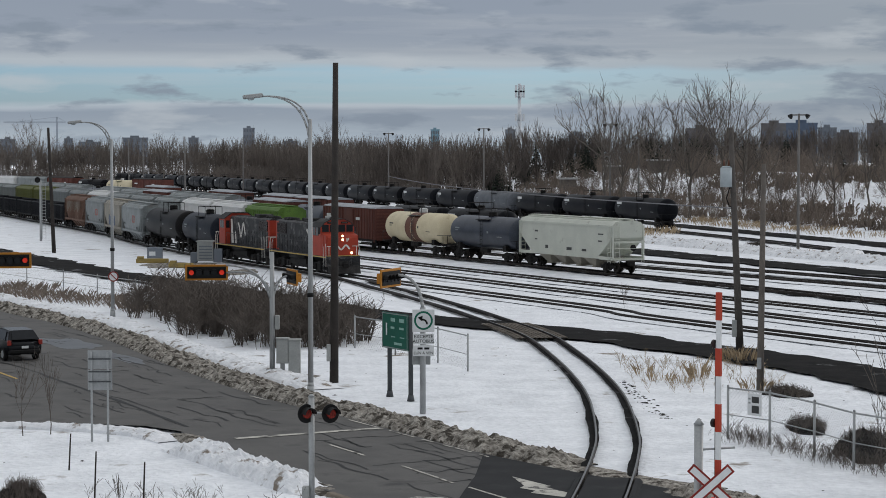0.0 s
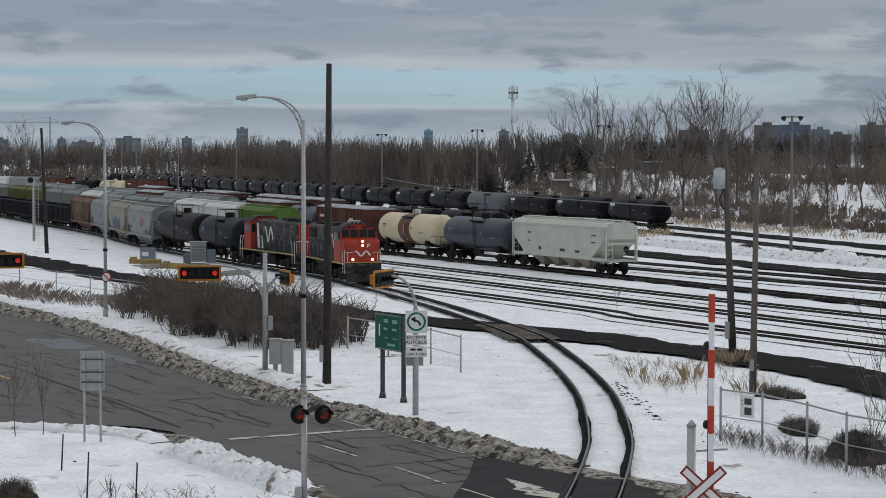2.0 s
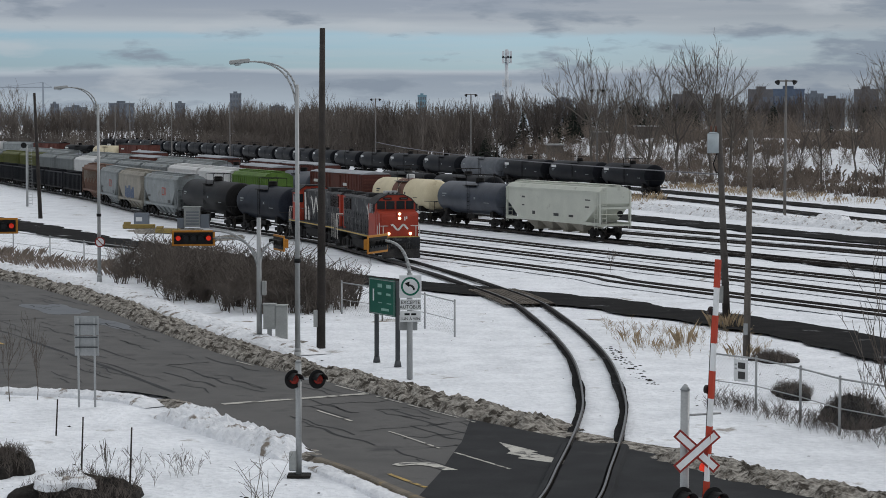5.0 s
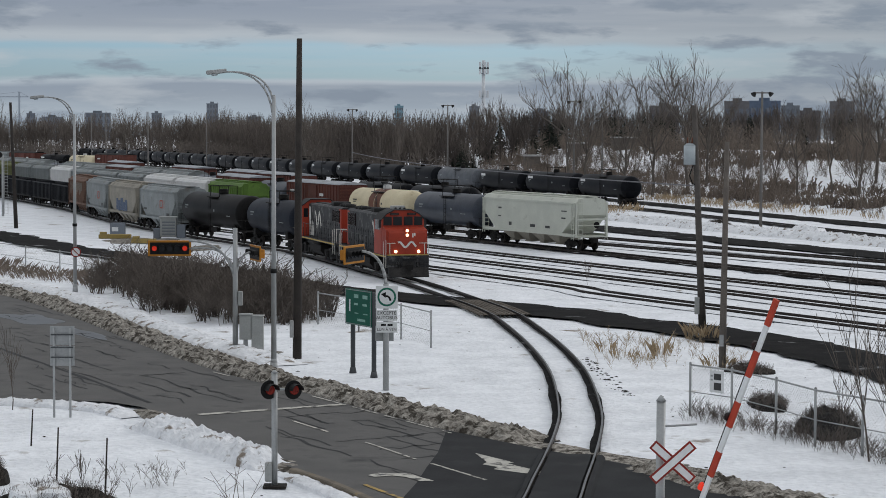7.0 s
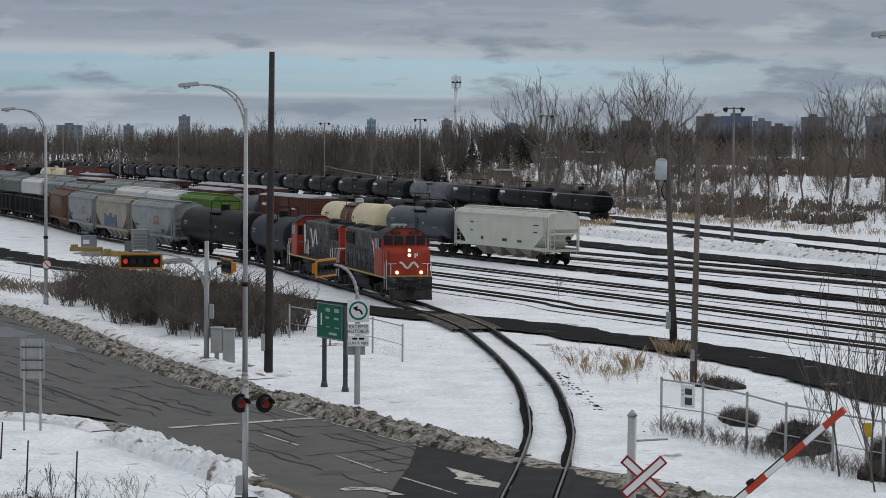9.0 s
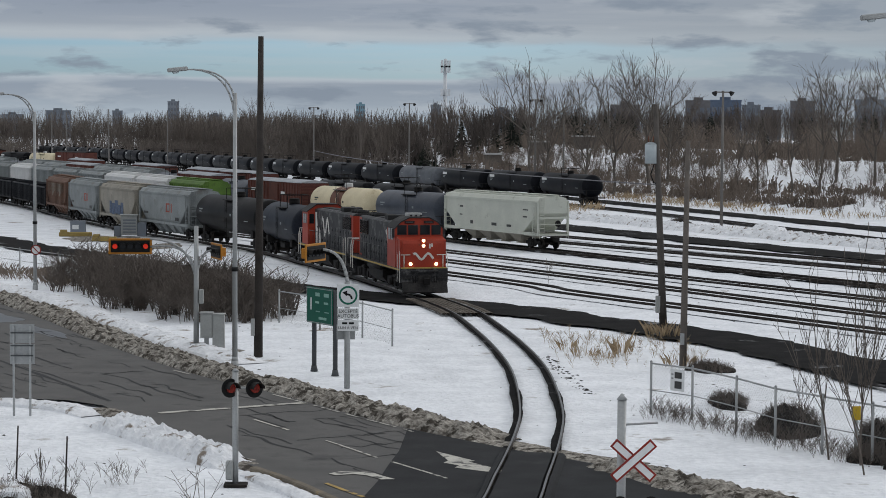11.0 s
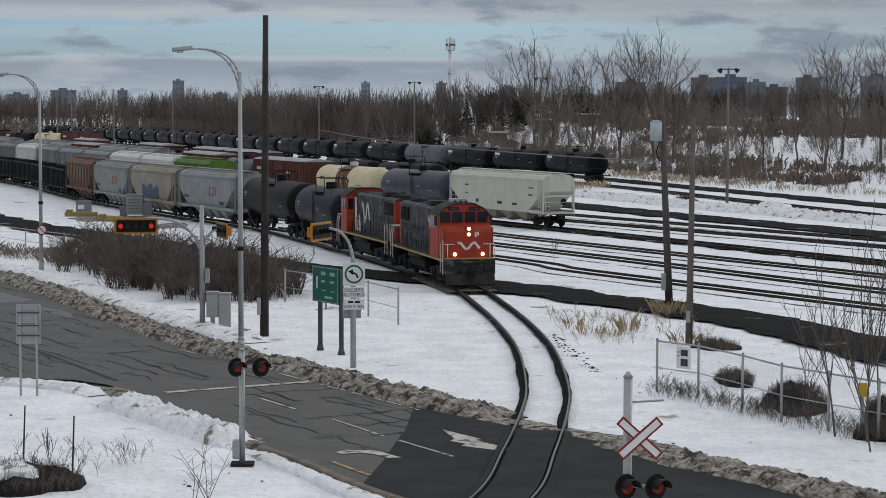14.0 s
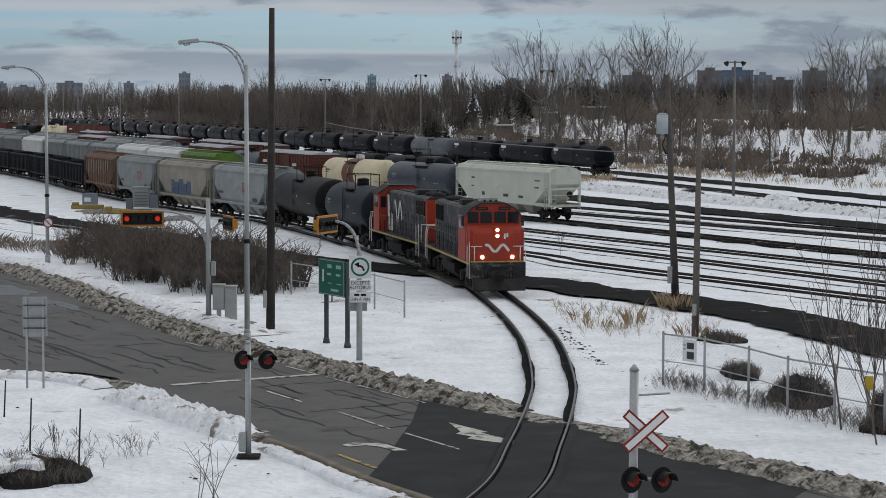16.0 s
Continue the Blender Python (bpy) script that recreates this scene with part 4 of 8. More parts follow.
def boxcar(paint, label, length=15.6, roof="roof_frost", moving=False, group=""):
    root = thing("boxcar", label, "boxcar", group)
    h, w = length / 2, 1.5
    part("body", boxes((-h, h, -w, w, 1.0, 4.3), bevel=0.02), paint, root)
    bm = bmesh.new()
    loft(bm, [(-w - 0.06, 4.304), (w + 0.06, 4.304), (w * 0.9, 4.42), (0, 4.62), (-w * 0.9, 4.42)], -h - 0.05, h + 0.05)
    part("roof", bm, roof, root, "frosted ribbed roof")
    me = shared(("box_post", paint), lambda: _with(mesh_of("side_post", boxes((-0.09, 0.09, -0.04, 0.04, 1.1, 4.25))), paint))
    for i in range(20):
        x = -h + 0.08 + (length - 0.16) * i / 19
        if abs(x) > 1.6:
            for s in (-1, 1):
                part("side_post", me, None, root).location = (x, s * (w + 0.04), 0)
    for s in (-1, 1):
        part("door", boxes((-1.5, 1.5, s * w, s * (w + 0.1), 1.15, 4.1), (-1.5, -1.42, s * (w + 0.1), s * (w + 0.14), 1.15, 4.1), (1.42, 1.5, s * (w + 0.1), s * (w + 0.14), 1.15, 4.1), (-1.5, 1.5, s * (w + 0.1), s * (w + 0.14), 2.5, 2.62)), paint, root)
        bm = bmesh.new()
        for i in range(9):
            z = 1.3 + i * 0.34
            box(bm, s * h, s * (h + 0.07), -w + 0.1, w - 0.1, z, z + 0.16)
        part("end_corrugation", bm, paint, root)
        truck(root, s * (h - 1.9), moving=moving)
        coupler(root, s * h, s)
        for sy in (-1, 1):
            lad = bmesh.new()
            ladder(lad, s * (h - 0.3), sy * (w + 0.12), 0.8, 4.2)
            part("ladder", lad, paint, root)
    part("side_sill", boxes((-h, h, -w - 0.03, -w + 0.12, 0.82, 1.08), (-h, h, w - 0.12, w + 0.03, 0.82, 1.08), (-h, h, -0.3, 0.3, 0.8, 1.0)), "grime", root)
    marks(root, [(-h + 1.2, -h + 2.6, 3.2, 3.5), (2.4, 3.6, 3.0, 3.3)], "hopper_white", "lettering_bar", w + 0.083)
    return root


def gondola(paint, label, length=15.0, high=2.9, moving=False, group=""):
    root = thing("gondola", label, "gondola", group)
    h, w = length / 2, 1.48
    bm = bmesh.new()
    box(bm, -h, h, -w, w, 1.0, 1.15)
    for s in (-1, 1):
        box(bm, -h, h, s * w - 0.04, s * w + 0.04, 1.1, high)
        box(bm, s * h - 0.05, s * h + 0.05, -w, w, 1.1, high)
    part("body", bm, paint, root)
    me = shared(("gon_post", paint, high), lambda: _with(mesh_of("side_post", boxes((-0.08, 0.08, -0.06, 0.06, 1.0, high - 0.1))), paint))
    for i in range(14):
        x = -h + 0.1 + (length - 0.2) * i / 13
        for s in (-1, 1):
            part("side_post", me, None, root).location = (x, s * (w + 0.1), 0)
    part("top_rail", boxes((-h, h, -w - 0.12, -w + 0.05, high - 0.1, high + 0.04), (-h, h, w - 0.05, w + 0.12, high - 0.1, high + 0.04), (-h - 0.08, -h + 0.05, -w, w, high - 0.1, high + 0.04), (h - 0.05, h + 0.08, -w, w, high - 0.1, high + 0.04)), paint, root)
    part("side_sill", boxes((-h, h, -w - 0.1, -w + 0.05, 0.85, 1.08), (-h, h, w - 0.05, w + 0.1, 0.85, 1.08), (-h, h, -0.3, 0.3, 0.7, 1.0)), "grime", root)
    part("load", boxes((-h + 0.1, h - 0.1, -w + 0.06, w - 0.06, 1.15, high - 0.6)), "ballast", root, "dark scrap load dusted with snow")
    for s in (-1, 1):
        truck(root, s * (h - 1.7), moving=moving)
        coupler(root, s * h, s)
    return root


def loco_truck(root, x):
    t = part("truck", shared("loco_bolster", lambda: _with(mesh_of("bolster", boxes((-1.9, 1.9, -0.9, 0.9, 0.62, 0.95), (-0.3, 0.3, -1.1, 1.1, 0.4, 0.7), bevel=0.03)), "grime")), None, root)
    t.location = (x, 0, 0)

    def frame_side():
        bm = bmesh.new()
        prism(bm, [(-2.1, 0.5), (-2.1, 0.85), (-0.7, 0.95), (0.7, 0.95), (2.1, 0.85), (2.1, 0.5), (1.75, 0.35), (1.0, 0.45), (0.6, 0.3), (-0.6, 0.3), (-1.0, 0.45), (-1.75, 0.35)], -0.09, 0.09)
        for sx in (-1.37, 1.37):
            box(bm, sx - 0.2, sx + 0.2, -0.16, 0.16, 0.34, 0.74)
        for sx in (-0.75, -0.55, 0.55, 0.75):
            rod(bm, (sx, 0.12, 0.4), (sx, 0.12, 0.86), 0.09, 0.09, 8)
        rod(bm, (-1.0, 0.14, 1.0), (-0.2, 0.14, 1.0), 0.12, 0.12, 8)
        return _with(mesh_of("side_frame", bm), "grime")

    for s in (-1, 1):
        f = part("side_frame", shared("loco_side", frame_side), None, t)
        f.location = (0, s * 1.05, 0)
        if s < 0:
            f.rotation_euler = (0, 0, math.pi)
    for s in (-1, 1):
        w = part("wheelset", shared("wheelset", wheelset_mesh), None, t)
        w.location = (s * 1.37, 0, 0.5)
        WHEELS.append(w)


def _with(me, material):
    me.materials.append(M[material])
    return me


def railing(root, pts, z0=1.62, z1=2.65, y=1.48, r=0.022, material="loco_black"):
    for s in (-1, 1):
        bm = bmesh.new()
        for x in pts:
            rod(bm, (x, s * y, z0), (x, s * y, z1), r, r, 5)
        rod(bm, (pts[0], s * y, z1), (pts[-1], s * y, z1), r, r, 5)
        part("handrail", bm, material, root)


def step_well(root, x, s):
    for sy in (-1, 1):
        bm = bmesh.new()
        for k, z in enumerate((0.45, 0.82, 1.18)):
            box(bm, x - 0.3, x + 0.3, sy * (1.5 - 0.13 * (k == 2)) - 0.16, sy * 1.5 + 0.02 * sy, z, z + 0.04)
        box(bm, x - 0.34, x - 0.3, sy * 1.3, sy * 1.52, 0.42, 1.5)
        box(bm, x + 0.3, x + 0.34, sy * 1.3, sy * 1.52, 0.42, 1.5)
        part("step_well", bm, "loco_black", root)
        bm = bmesh.new()
        for dx in (-0.36, 0.36):
            rod(bm, (x + dx, sy * 1.53, 0.75), (x + dx, sy * 1.53, 2.2), 0.025, 0.025, 5)
            rod(bm, (x + dx, sy * 1.53, 2.2), (x + dx - s * 0.25, sy * 1.48, 2.65), 0.025, 0.025, 5)
        part("grab_iron", bm, "loco_white", root)


def loco_chassis(root):
    part("deck", boxes((-8.5, 8.5, -1.52, 1.52, 1.42, 1.6), bevel=0.02), "loco_black", root)
    part("side_stripe", boxes((-8.3, 8.3, -1.535, -1.521, 1.47, 1.56), (-8.3, 8.3, 1.521, 1.535, 1.47, 1.56)), "yellow_rail", root, "faded yellow sill stripe")
    part("centre_sill", boxes((-8.3, 8.3, -0.6, 0.6, 1.0, 1.42)), "grime", root)
    bm = bmesh.new()
    loft(bm, [(-1.4, 1.2), (1.4, 1.2), (1.4, 0.75), (1.1, 0.4), (-1.1, 0.4), (-1.4, 0.75)], -2.3, 2.3)
    part("fuel_tank", bm, "grime", root)
    for s in (-1, 1):
        bm = bmesh.new()
        rod(bm, (-2.2, s * 1.45, 1.28), (2.2, s * 1.45, 1.28), 0.13, 0.13, 10)
        part("air_reservoir", bm, "grime", root)
        loco_truck(root, s * 5.25)
        part("pilot", boxes((s * 8.5 - 0.08, s * 8.5 + 0.08, -1.5, 1.5, 0.75, 1.6)), "loco_black", root)
        bm = bmesh.new()
        prism(bm, [(s * 8.55, 0.16), (s * 8.55, 0.82), (s * 8.75, 0.78), (s * 9.0, 0.2), (s * 8.95, 0.14)], -1.42, 1.42)
        part("snow_plough", bm, "plough", root, "dusty black snow plough")
        part("anticlimber", boxes((min(s * 8.5, s * 8.8), max(s * 8.5, s * 8.8), -0.9, 0.9, 1.38, 1.5), bevel=0.02), "loco_black", root)
        part("coupler_pocket", boxes((min(s * 8.5, s * 8.64), max(s * 8.5, s * 8.64), -0.4, 0.4, 0.72, 1.2), bevel=0.03), "plough", root)
        for y in (-1.15, 1.15):
            part("pilot_step", boxes((min(s * 8.5, s * 8.7), max(s * 8.5, s * 8.7), y - 0.28, y + 0.28, 1.0, 1.05)), "plough", root)
        coupler(root, s * 8.5, s)
        for y in (-0.75, -0.6, 0.6, 0.75):
            bm = bmesh.new()
            rod(bm, (s * 8.6, y, 1.15), (s * 8.78, y, 0.9), 0.03, 0.03, 6)
            rod(bm, (s * 8.78, y, 0.9), (s * 8.7, y, 0.62), 0.03, 0.03, 6)
            part("brake_hose", bm, "grime", root)
        step_well(root, s * 7.95, s)


def long_hood(root, x0, x1, z=4.25, stripe_x=None, flip=1):
    w = 0.93
    bm = bmesh.new()
    loft(bm, [(-w, 1.6), (w, 1.6), (w, z - 0.12), (w - 0.2, z), (-w + 0.2, z), (-w, z - 0.12)], x0, x1)
    part("long_hood", bm, "loco_black", root)
    n = 14
    for i in range(n):
        a = x0 + 0.3 + (x1 - x0 - 0.6) * i / n
        b = x0 + 0.3 + (x1 - x0 - 0.6) * (i + 0.88) / n
        for s in (-1, 1):
            part("engine_door", boxes((a, b, s * w, s * (w + 0.02), 1.75, 3.05)), "loco_black", root)
    bm = bmesh.new()
    for i in range(n):
        b = x0 + 0.3 + (x1 - x0 - 0.6) * (i + 0.78) / n
        for s in (-1, 1):
            for zz in (1.95, 2.8):
                box(bm, b - 0.04, b + 0.04, s * (w + 0.02), s * (w + 0.045), zz, zz + 0.14)
    tagged(part("door_latches", bm, "loco_roof", root), kind="stuff")
    g0, g1 = (x0 + 0.5, x0 + 3.2) if flip > 0 else (x1 - 3.2, x1 - 0.5)
    for s in (-1, 1):
        part("radiator_grille", boxes((g0, g1, s * w, s * (w + 0.06), 3.1, 4.0), bevel=0.01), "lens_dark", root, "black slatted radiator intake")
        bm = bmesh.new()
        for k in range(9):
            x = g0 + 0.1 + (g1 - g0 - 0.2) * k / 8
            box(bm, x - 0.02, x + 0.02, s * (w + 0.06), s * (w + 0.085), 3.12, 3.98)
        part("grille_slats", bm, "loco_roof", root)
    for k in range(3):
        x = g0 + 0.5 + k * 1.15 * 0.8
        bm = bmesh.new()
        rod(bm, (x, 0, z), (x, 0, z + 0.2), 0.44, 0.44, 16)
        rod(bm, (x, 0, z + 0.2), (x, 0, z + 0.24), 0.38, 0.12, 16)
        part("cooling_fan", bm, "loco_roof", root)
    c = (x0 + x1) / 2
    part("exhaust_outlet", boxes((c - 0.4, c + 0.4, -0.3, 0.3, z, z + 0.28), bevel=0.04), "grime", root)
    part("roof_box", boxes((c + 1.4, c + 2.5, -0.7, 0.7, z, z + 0.3), bevel=0.05), "loco_roof", root)
    part("roof_walk", boxes((x0 + 0.2, x1 - 0.2, -0.35, 0.35, z, z + 0.05)), "loco_roof", root)


def wave_band(width, height, thick, n=26):
    """Outline points of a plain wavy band, as a list of quads (u, v)."""
    mid = [(-width / 2 + width * k / n, height / 2 * math.sin(3 * math.pi * k / n + 0.9)) for k in range(n + 1)]
    quads = []
    for (a, b), (c, d) in zip(mid, mid[1:]):
        nx, ny = -(d - b), c - a
        m = math.hypot(nx, ny)
        nx, ny = nx / m * thick / 2, ny / m * thick / 2
        quads.append(((a - nx, b - ny), (c - nx, d - ny), (c + nx, d + ny), (a + nx, b + ny)))
    return quads


def logo_bars(root, x, z, y, s, size=1.0):
    """The railway's side mark as a plain white wavy band."""
    bm = bmesh.new()
    for q in wave_band(2.1 * size, 1.0 * size, 0.27 * size):
        bm.faces.new([bm.verts.new((x + u, s * (y + 0.012), z + v)) for u, v in q])
    part("side_mark", bm, "loco_white", root, "plain white wavy band")


def wide_cab_loco():
    root = thing("lead_locomotive", "orange-red and black diesel locomotive with lit headlights", "locomotive")
    loco_chassis(root)
    long_hood(root, -8.2, 4.35, 4.25)
    part("rear_end_panel", boxes((-8.26, -8.2, -0.93, 0.93, 1.62, 4.1), (-8.2, -7.3, -0.945, -0.93, 1.62, 4.12), (-8.2, -7.3, 0.93, 0.945, 1.62, 4.12), bevel=0.0), "loco_red", root, "orange-red hood end")
    # cab body with arched roof
    w = 1.53
    arch = [(-w, 1.6), (w, 1.6), (w, 4.0), (w - 0.36, 4.34), (0.62, 4.6), (-0.62, 4.6), (-w + 0.36, 4.34), (-w, 4.0)]
    bm = bmesh.new()
    loft(bm, arch, 4.4, 6.9)
    part("cab", bm, "loco_red", root)
    bm = bmesh.new()
    loft(bm, [(w + 0.05, 3.98), (w - 0.33, 4.38), (0.64, 4.65), (-0.64, 4.65), (-w + 0.33, 4.38), (-w - 0.05, 3.98), (-w - 0.02, 3.94), (-w + 0.35, 4.32), (-0.62, 4.59), (0.62, 4.59), (w - 0.35, 4.32), (w + 0.02, 3.94)], 4.3, 6.98)
    part("cab_roof", bm, "loco_roof", root, "sooty black cab roof")
    # full-width nose: upright face, sloped top up to the windscreen
    bm = bmesh.new()
    prism(bm, [(6.88, 1.6), (8.25, 1.6), (8.25, 3.1), (8.12, 3.30), (6.88, 3.50)], -w + 0.05, w - 0.05)
    bmesh.ops.bevel(bm, geom=[e for e in bm.edges if abs(e.verts[0].co.x - e.verts[1].co.x) < 0.01 and min(v.co.x for v in e.verts) > 8.0 and abs(e.verts[0].co.z - e.verts[1].co.z) > 0.1], offset=0.16, segments=3, affect="EDGES")
    part("nose", bm, "loco_red", root)
    # windscreen frame and panes
    for y0, y1 in ((-1.38, -0.83), (-0.68, -0.10), (0.10, 0.68), (0.83, 1.38)):
        part("windscreen", boxes((6.9, 6.94, y0, y1, 3.60, 4.14), bevel=0.012), "glass", root, "dark reflecting cab glass")
        part("window_gasket", boxes((6.9, 6.925, y0 - 0.03, y1 + 0.03, 3.57, 4.17), bevel=0.01), "loco_black", root)
    for s in (-1, 1):
        part("number_board", boxes((6.9, 6.99, s * 0.62 - 0.32, s * 0.62 + 0.32, 4.26, 4.42), bevel=0.02), "lens_dark", root)
        part("number_bar", boxes((6.99, 6.995, s * 0.62 - 0.22, s * 0.62 + 0.22, 4.31, 4.37)), "dark_mark", root)
        part("side_window", boxes((4.75, 5.45, s * w, s * (w + 0.02), 3.25, 3.95), (5.55, 6.3, s * w, s * (w + 0.02), 3.25, 3.95), bevel=0.01), "glass", root)
        part("side_door", boxes((6.95, 7.5, s * (w - 0.05), s * (w - 0.02), 1.7, 3.3), bevel=0.01), "loco_red", root)
        logo_bars(root, 2.35, 3.0, 0.955, s, 1.15)
        part("mirror", boxes((6.75, 6.8, s * (w + 0.03), s * (w + 0.2), 3.4, 3.95)), "loco_black", root)
        part("white_flash", boxes((4.05, 4.3, s * 0.955, s * 0.967, 1.7, 3.9)), "loco_white", root)
        bm = bmesh.new()
        rod(bm, (8.24, s * 0.82, 1.86), (8.33, s * 0.82, 1.86), 0.105, 0.105, 14)
        part("ditch_light", bm, "lamp_warm", root, "lit ditch light")
    for z in (2.96, 3.27):
        bm = bmesh.new()
        rod(bm, (8.26, 0.0, z), (8.32, 0.0, z), 0.1, 0.1, 14)
        part("headlight", bm, "lamp_warm", root, "lit headlight")
    part("headlight_housing", boxes((8.0, 8.27, -0.2, 0.2, 2.78, 3.46), bevel=0.03), "loco_red", root)
    # nose mark and number as plain bars, grab rails across the nose
    bm = bmesh.new()
    for q in wave_band(1.3, 0.36, 0.14):
        bm.faces.new([bm.verts.new((8.262, u, 2.32 + v)) for u, v in q])
    part("nose_mark", bm, "loco_white", root, "plain white wavy band on the nose")
    part("number_bar", boxes((8.25, 8.262, 0.36, 0.46, 2.8, 3.08), (8.25, 8.262, 0.5, 0.6, 2.9, 3.1)), "loco_white", root)
    bm = bmesh.new()
    for s in (-1, 1):
        rod(bm, (8.3, s * 0.85, 2.42), (8.3, s * 1.45, 2.42), 0.025, 0.025, 6)
        rod(bm, (8.3, s * 1.25, 1.62), (8.3, s * 1.25, 2.42), 0.03, 0.03, 6)
    part("nose_handrail", bm, "loco_white", root)
    part("nose_step", boxes((8.25, 8.5, -1.45, 1.45, 1.6, 1.66)), "yellow_rail", root)
    bm = bmesh.new()
    for k in range(3):
        rod(bm, (5.6 + k * 0.12, -0.3 + k * 0.3, 4.70), (6.0 + k * 0.12, -0.3 + k * 0.3, 4.71), 0.03, 0.06, 8)
        rod(bm, (5.65 + k * 0.12, -0.3 + k * 0.3, 4.60), (5.65 + k * 0.12, -0.3 + k * 0.3, 4.71), 0.03, 0.03, 6)
    part("horn", bm, "loco_roof", root)
    part("air_conditioner", boxes((4.9, 5.5, -0.5, 0.5, 4.62, 4.86), bevel=0.05), "roof_snow", root)
    railing(root, [-7.4, -5.9, -4.4, -2.9, -1.4, 0.1, 1.6, 3.1, 4.2])
    bm = bmesh.new()
    rod(bm, (-8.55, -1.4, 2.65), (-8.55, 1.4, 2.65), 0.025, 0.025, 6)
    for y in (-1.4, -0.4, 0.4, 1.4):
        rod(bm, (-8.55, y, 1.6), (-8.55, y, 2.65), 0.022, 0.022, 6)
    part("end_handrail", bm, "loco_white", root)
    return root


def road_switcher():
    """The second unit, running long hood first, its cab towards the train."""
    root = thing("trailing_locomotive", "orange-red and black diesel locomotive running backwards behind the first", "locomotive")
    loco_chassis(root)
    long_hood(root, -5.0, 8.1, 4.25, flip=-1)
    part("hood_end_panel", boxes((8.1, 8.16, -0.93, 0.93, 1.62, 4.1), (7.2, 8.1, -0.945, -0.93, 1.62, 4.12), (7.2, 8.1, 0.93, 0.945, 1.62, 4.12)), "loco_red", root, "orange-red hood end")
    w = 1.5
    bm = bmesh.new()
    loft(bm, [(-w, 1.6), (w, 1.6), (w, 4.05), (0.8, 4.5), (-0.8, 4.5), (-w, 4.05)], -7.0, -5.0)
    part("cab", bm, "loco_red", root)
    bm = bmesh.new()
    loft(bm, [(w + 0.12, 4.0), (0.82, 4.54), (-0.82, 4.54), (-w - 0.12, 4.0), (-w - 0.1, 3.94), (-0.8, 4.48), (0.8, 4.48), (w + 0.1, 3.94)], -7.15, -4.9)
    part("cab_roof", bm, "loco_roof", root)
    part("short_hood", boxes((-8.1, -7.0, -0.9, 0.9, 1.6, 3.1), bevel=0.08), "loco_red", root)
    for s in (-1, 1):
        part("side_window", boxes((-6.7, -6.1, s * w, s * (w + 0.02), 3.1, 3.8), (-6.0, -5.4, s * w, s * (w + 0.02), 3.1, 3.8), bevel=0.01), "glass", root)
        part("end_window", boxes((-7.02, -7.0, s * 1.15 - 0.25, s * 1.15 + 0.25, 3.2, 3.85), (-7.02, -7.0, s * 0.4 - 0.28, s * 0.4 + 0.28, 3.3, 3.85)), "glass", root)
        part("cab_front_window", boxes((-5.0, -4.98, s * 1.2 - 0.18, s * 1.2 + 0.18, 3.1, 3.8)), "glass", root)
        logo_bars(root, -1.0, 3.0, 0.955, s, 1.2)
        part("white_flash", prism(prism(bmesh.new(), [(-4.5, 1.7), (-3.7, 1.7), (-4.2, 3.95), (-4.75, 3.95)], s * 0.955, s * 0.967), [(-3.4, 1.7), (-2.7, 1.7), (-3.0, 2.7), (-3.3, 2.9)], s * 0.955, s * 0.967), "loco_white", root, "white slanted flash behind the cab")
    railing(root, [-4.6, -3.1, -1.6, -0.1, 1.4, 2.9, 4.4, 5.9, 7.4])
    for s in (-1, 1):
        bm = bmesh.new()
        rod(bm, (s * 8.55, -1.4, 2.65), (s * 8.55, 1.4, 2.65), 0.025, 0.025, 6)
        for y in (-1.4, -0.4, 0.4, 1.4):
            rod(bm, (s * 8.55, y, 1.6), (s * 8.55, y, 2.65), 0.022, 0.022, 6)
        part("end_handrail", bm, "loco_white", root)
    return root


# ---- the moving train ----
def cumulate(line):
    out = [0.0]
    for a, b in zip(line, line[1:]):
        out.append(out[-1] + (b - a).length)
    return out


FINE = smooth_line(MAIN, 0.25)
FINE_S = cumulate(FINE)


def on_track(s):
    k = min(len(FINE) - 2, max(0, int(np.searchsorted(FINE_S, s)) - 1))
    return FINE[k].lerp(FINE[k + 1], (s - FINE_S[k]) / (FINE_S[k + 1] - FINE_S[k]))


def arc_of(point):
    p = Vector(point)
    return FINE_S[min(range(len(FINE)), key=lambda i: (FINE[i] - p).length)]


# how far the nose has run at each time, in metres
NOSE_START = arc_of((-8.5, 171.0)) - 1.2
RUN = [(0.0, 0.0), (1.0, 4.8), (2.0, 9.5), (3.0, 14.2), (4.0, 18.9), (5.5, 25.8), (7.0, 32.5), (8.0, 36.7), (9.0, 40.6), (10.0, 44.2), (11.5, 49.3), (12.5, 52.6), (14.0, 57.8), (15.0, 61.4), (16.0, 65.3)]


def nose_at(t):
    return NOSE_START - float(np.interp(t, [a for a, _ in RUN], [b for _, b in RUN]))


def on_rails(ob, s, half):
    """The pose of a vehicle whose middle is at s along the track, front towards smaller s."""
    a, b = on_track(s - half), on_track(s + half)
    d = (a - b).normalized()
    m = (a + b) / 2
    return Matrix.Translation((m.x, m.y, RAIL_TOP)) @ Matrix.Rotation(math.atan2(d.y, d.x), 4, "Z")


CONSIST = []


LOCO_FIT = 0.86


def shorten(root, k):
    """Draw a unit's body in along its length; trucks keep their own shape."""
    seen = set()
    for o in root.children:
        if o.name.startswith("truck"):
            o.location.x *= k
        elif o.data and o.data.name not in seen:
            seen.add(o.data.name)
            o.data.transform(Matrix.Diagonal((k, 0.96, 0.99, 1)))


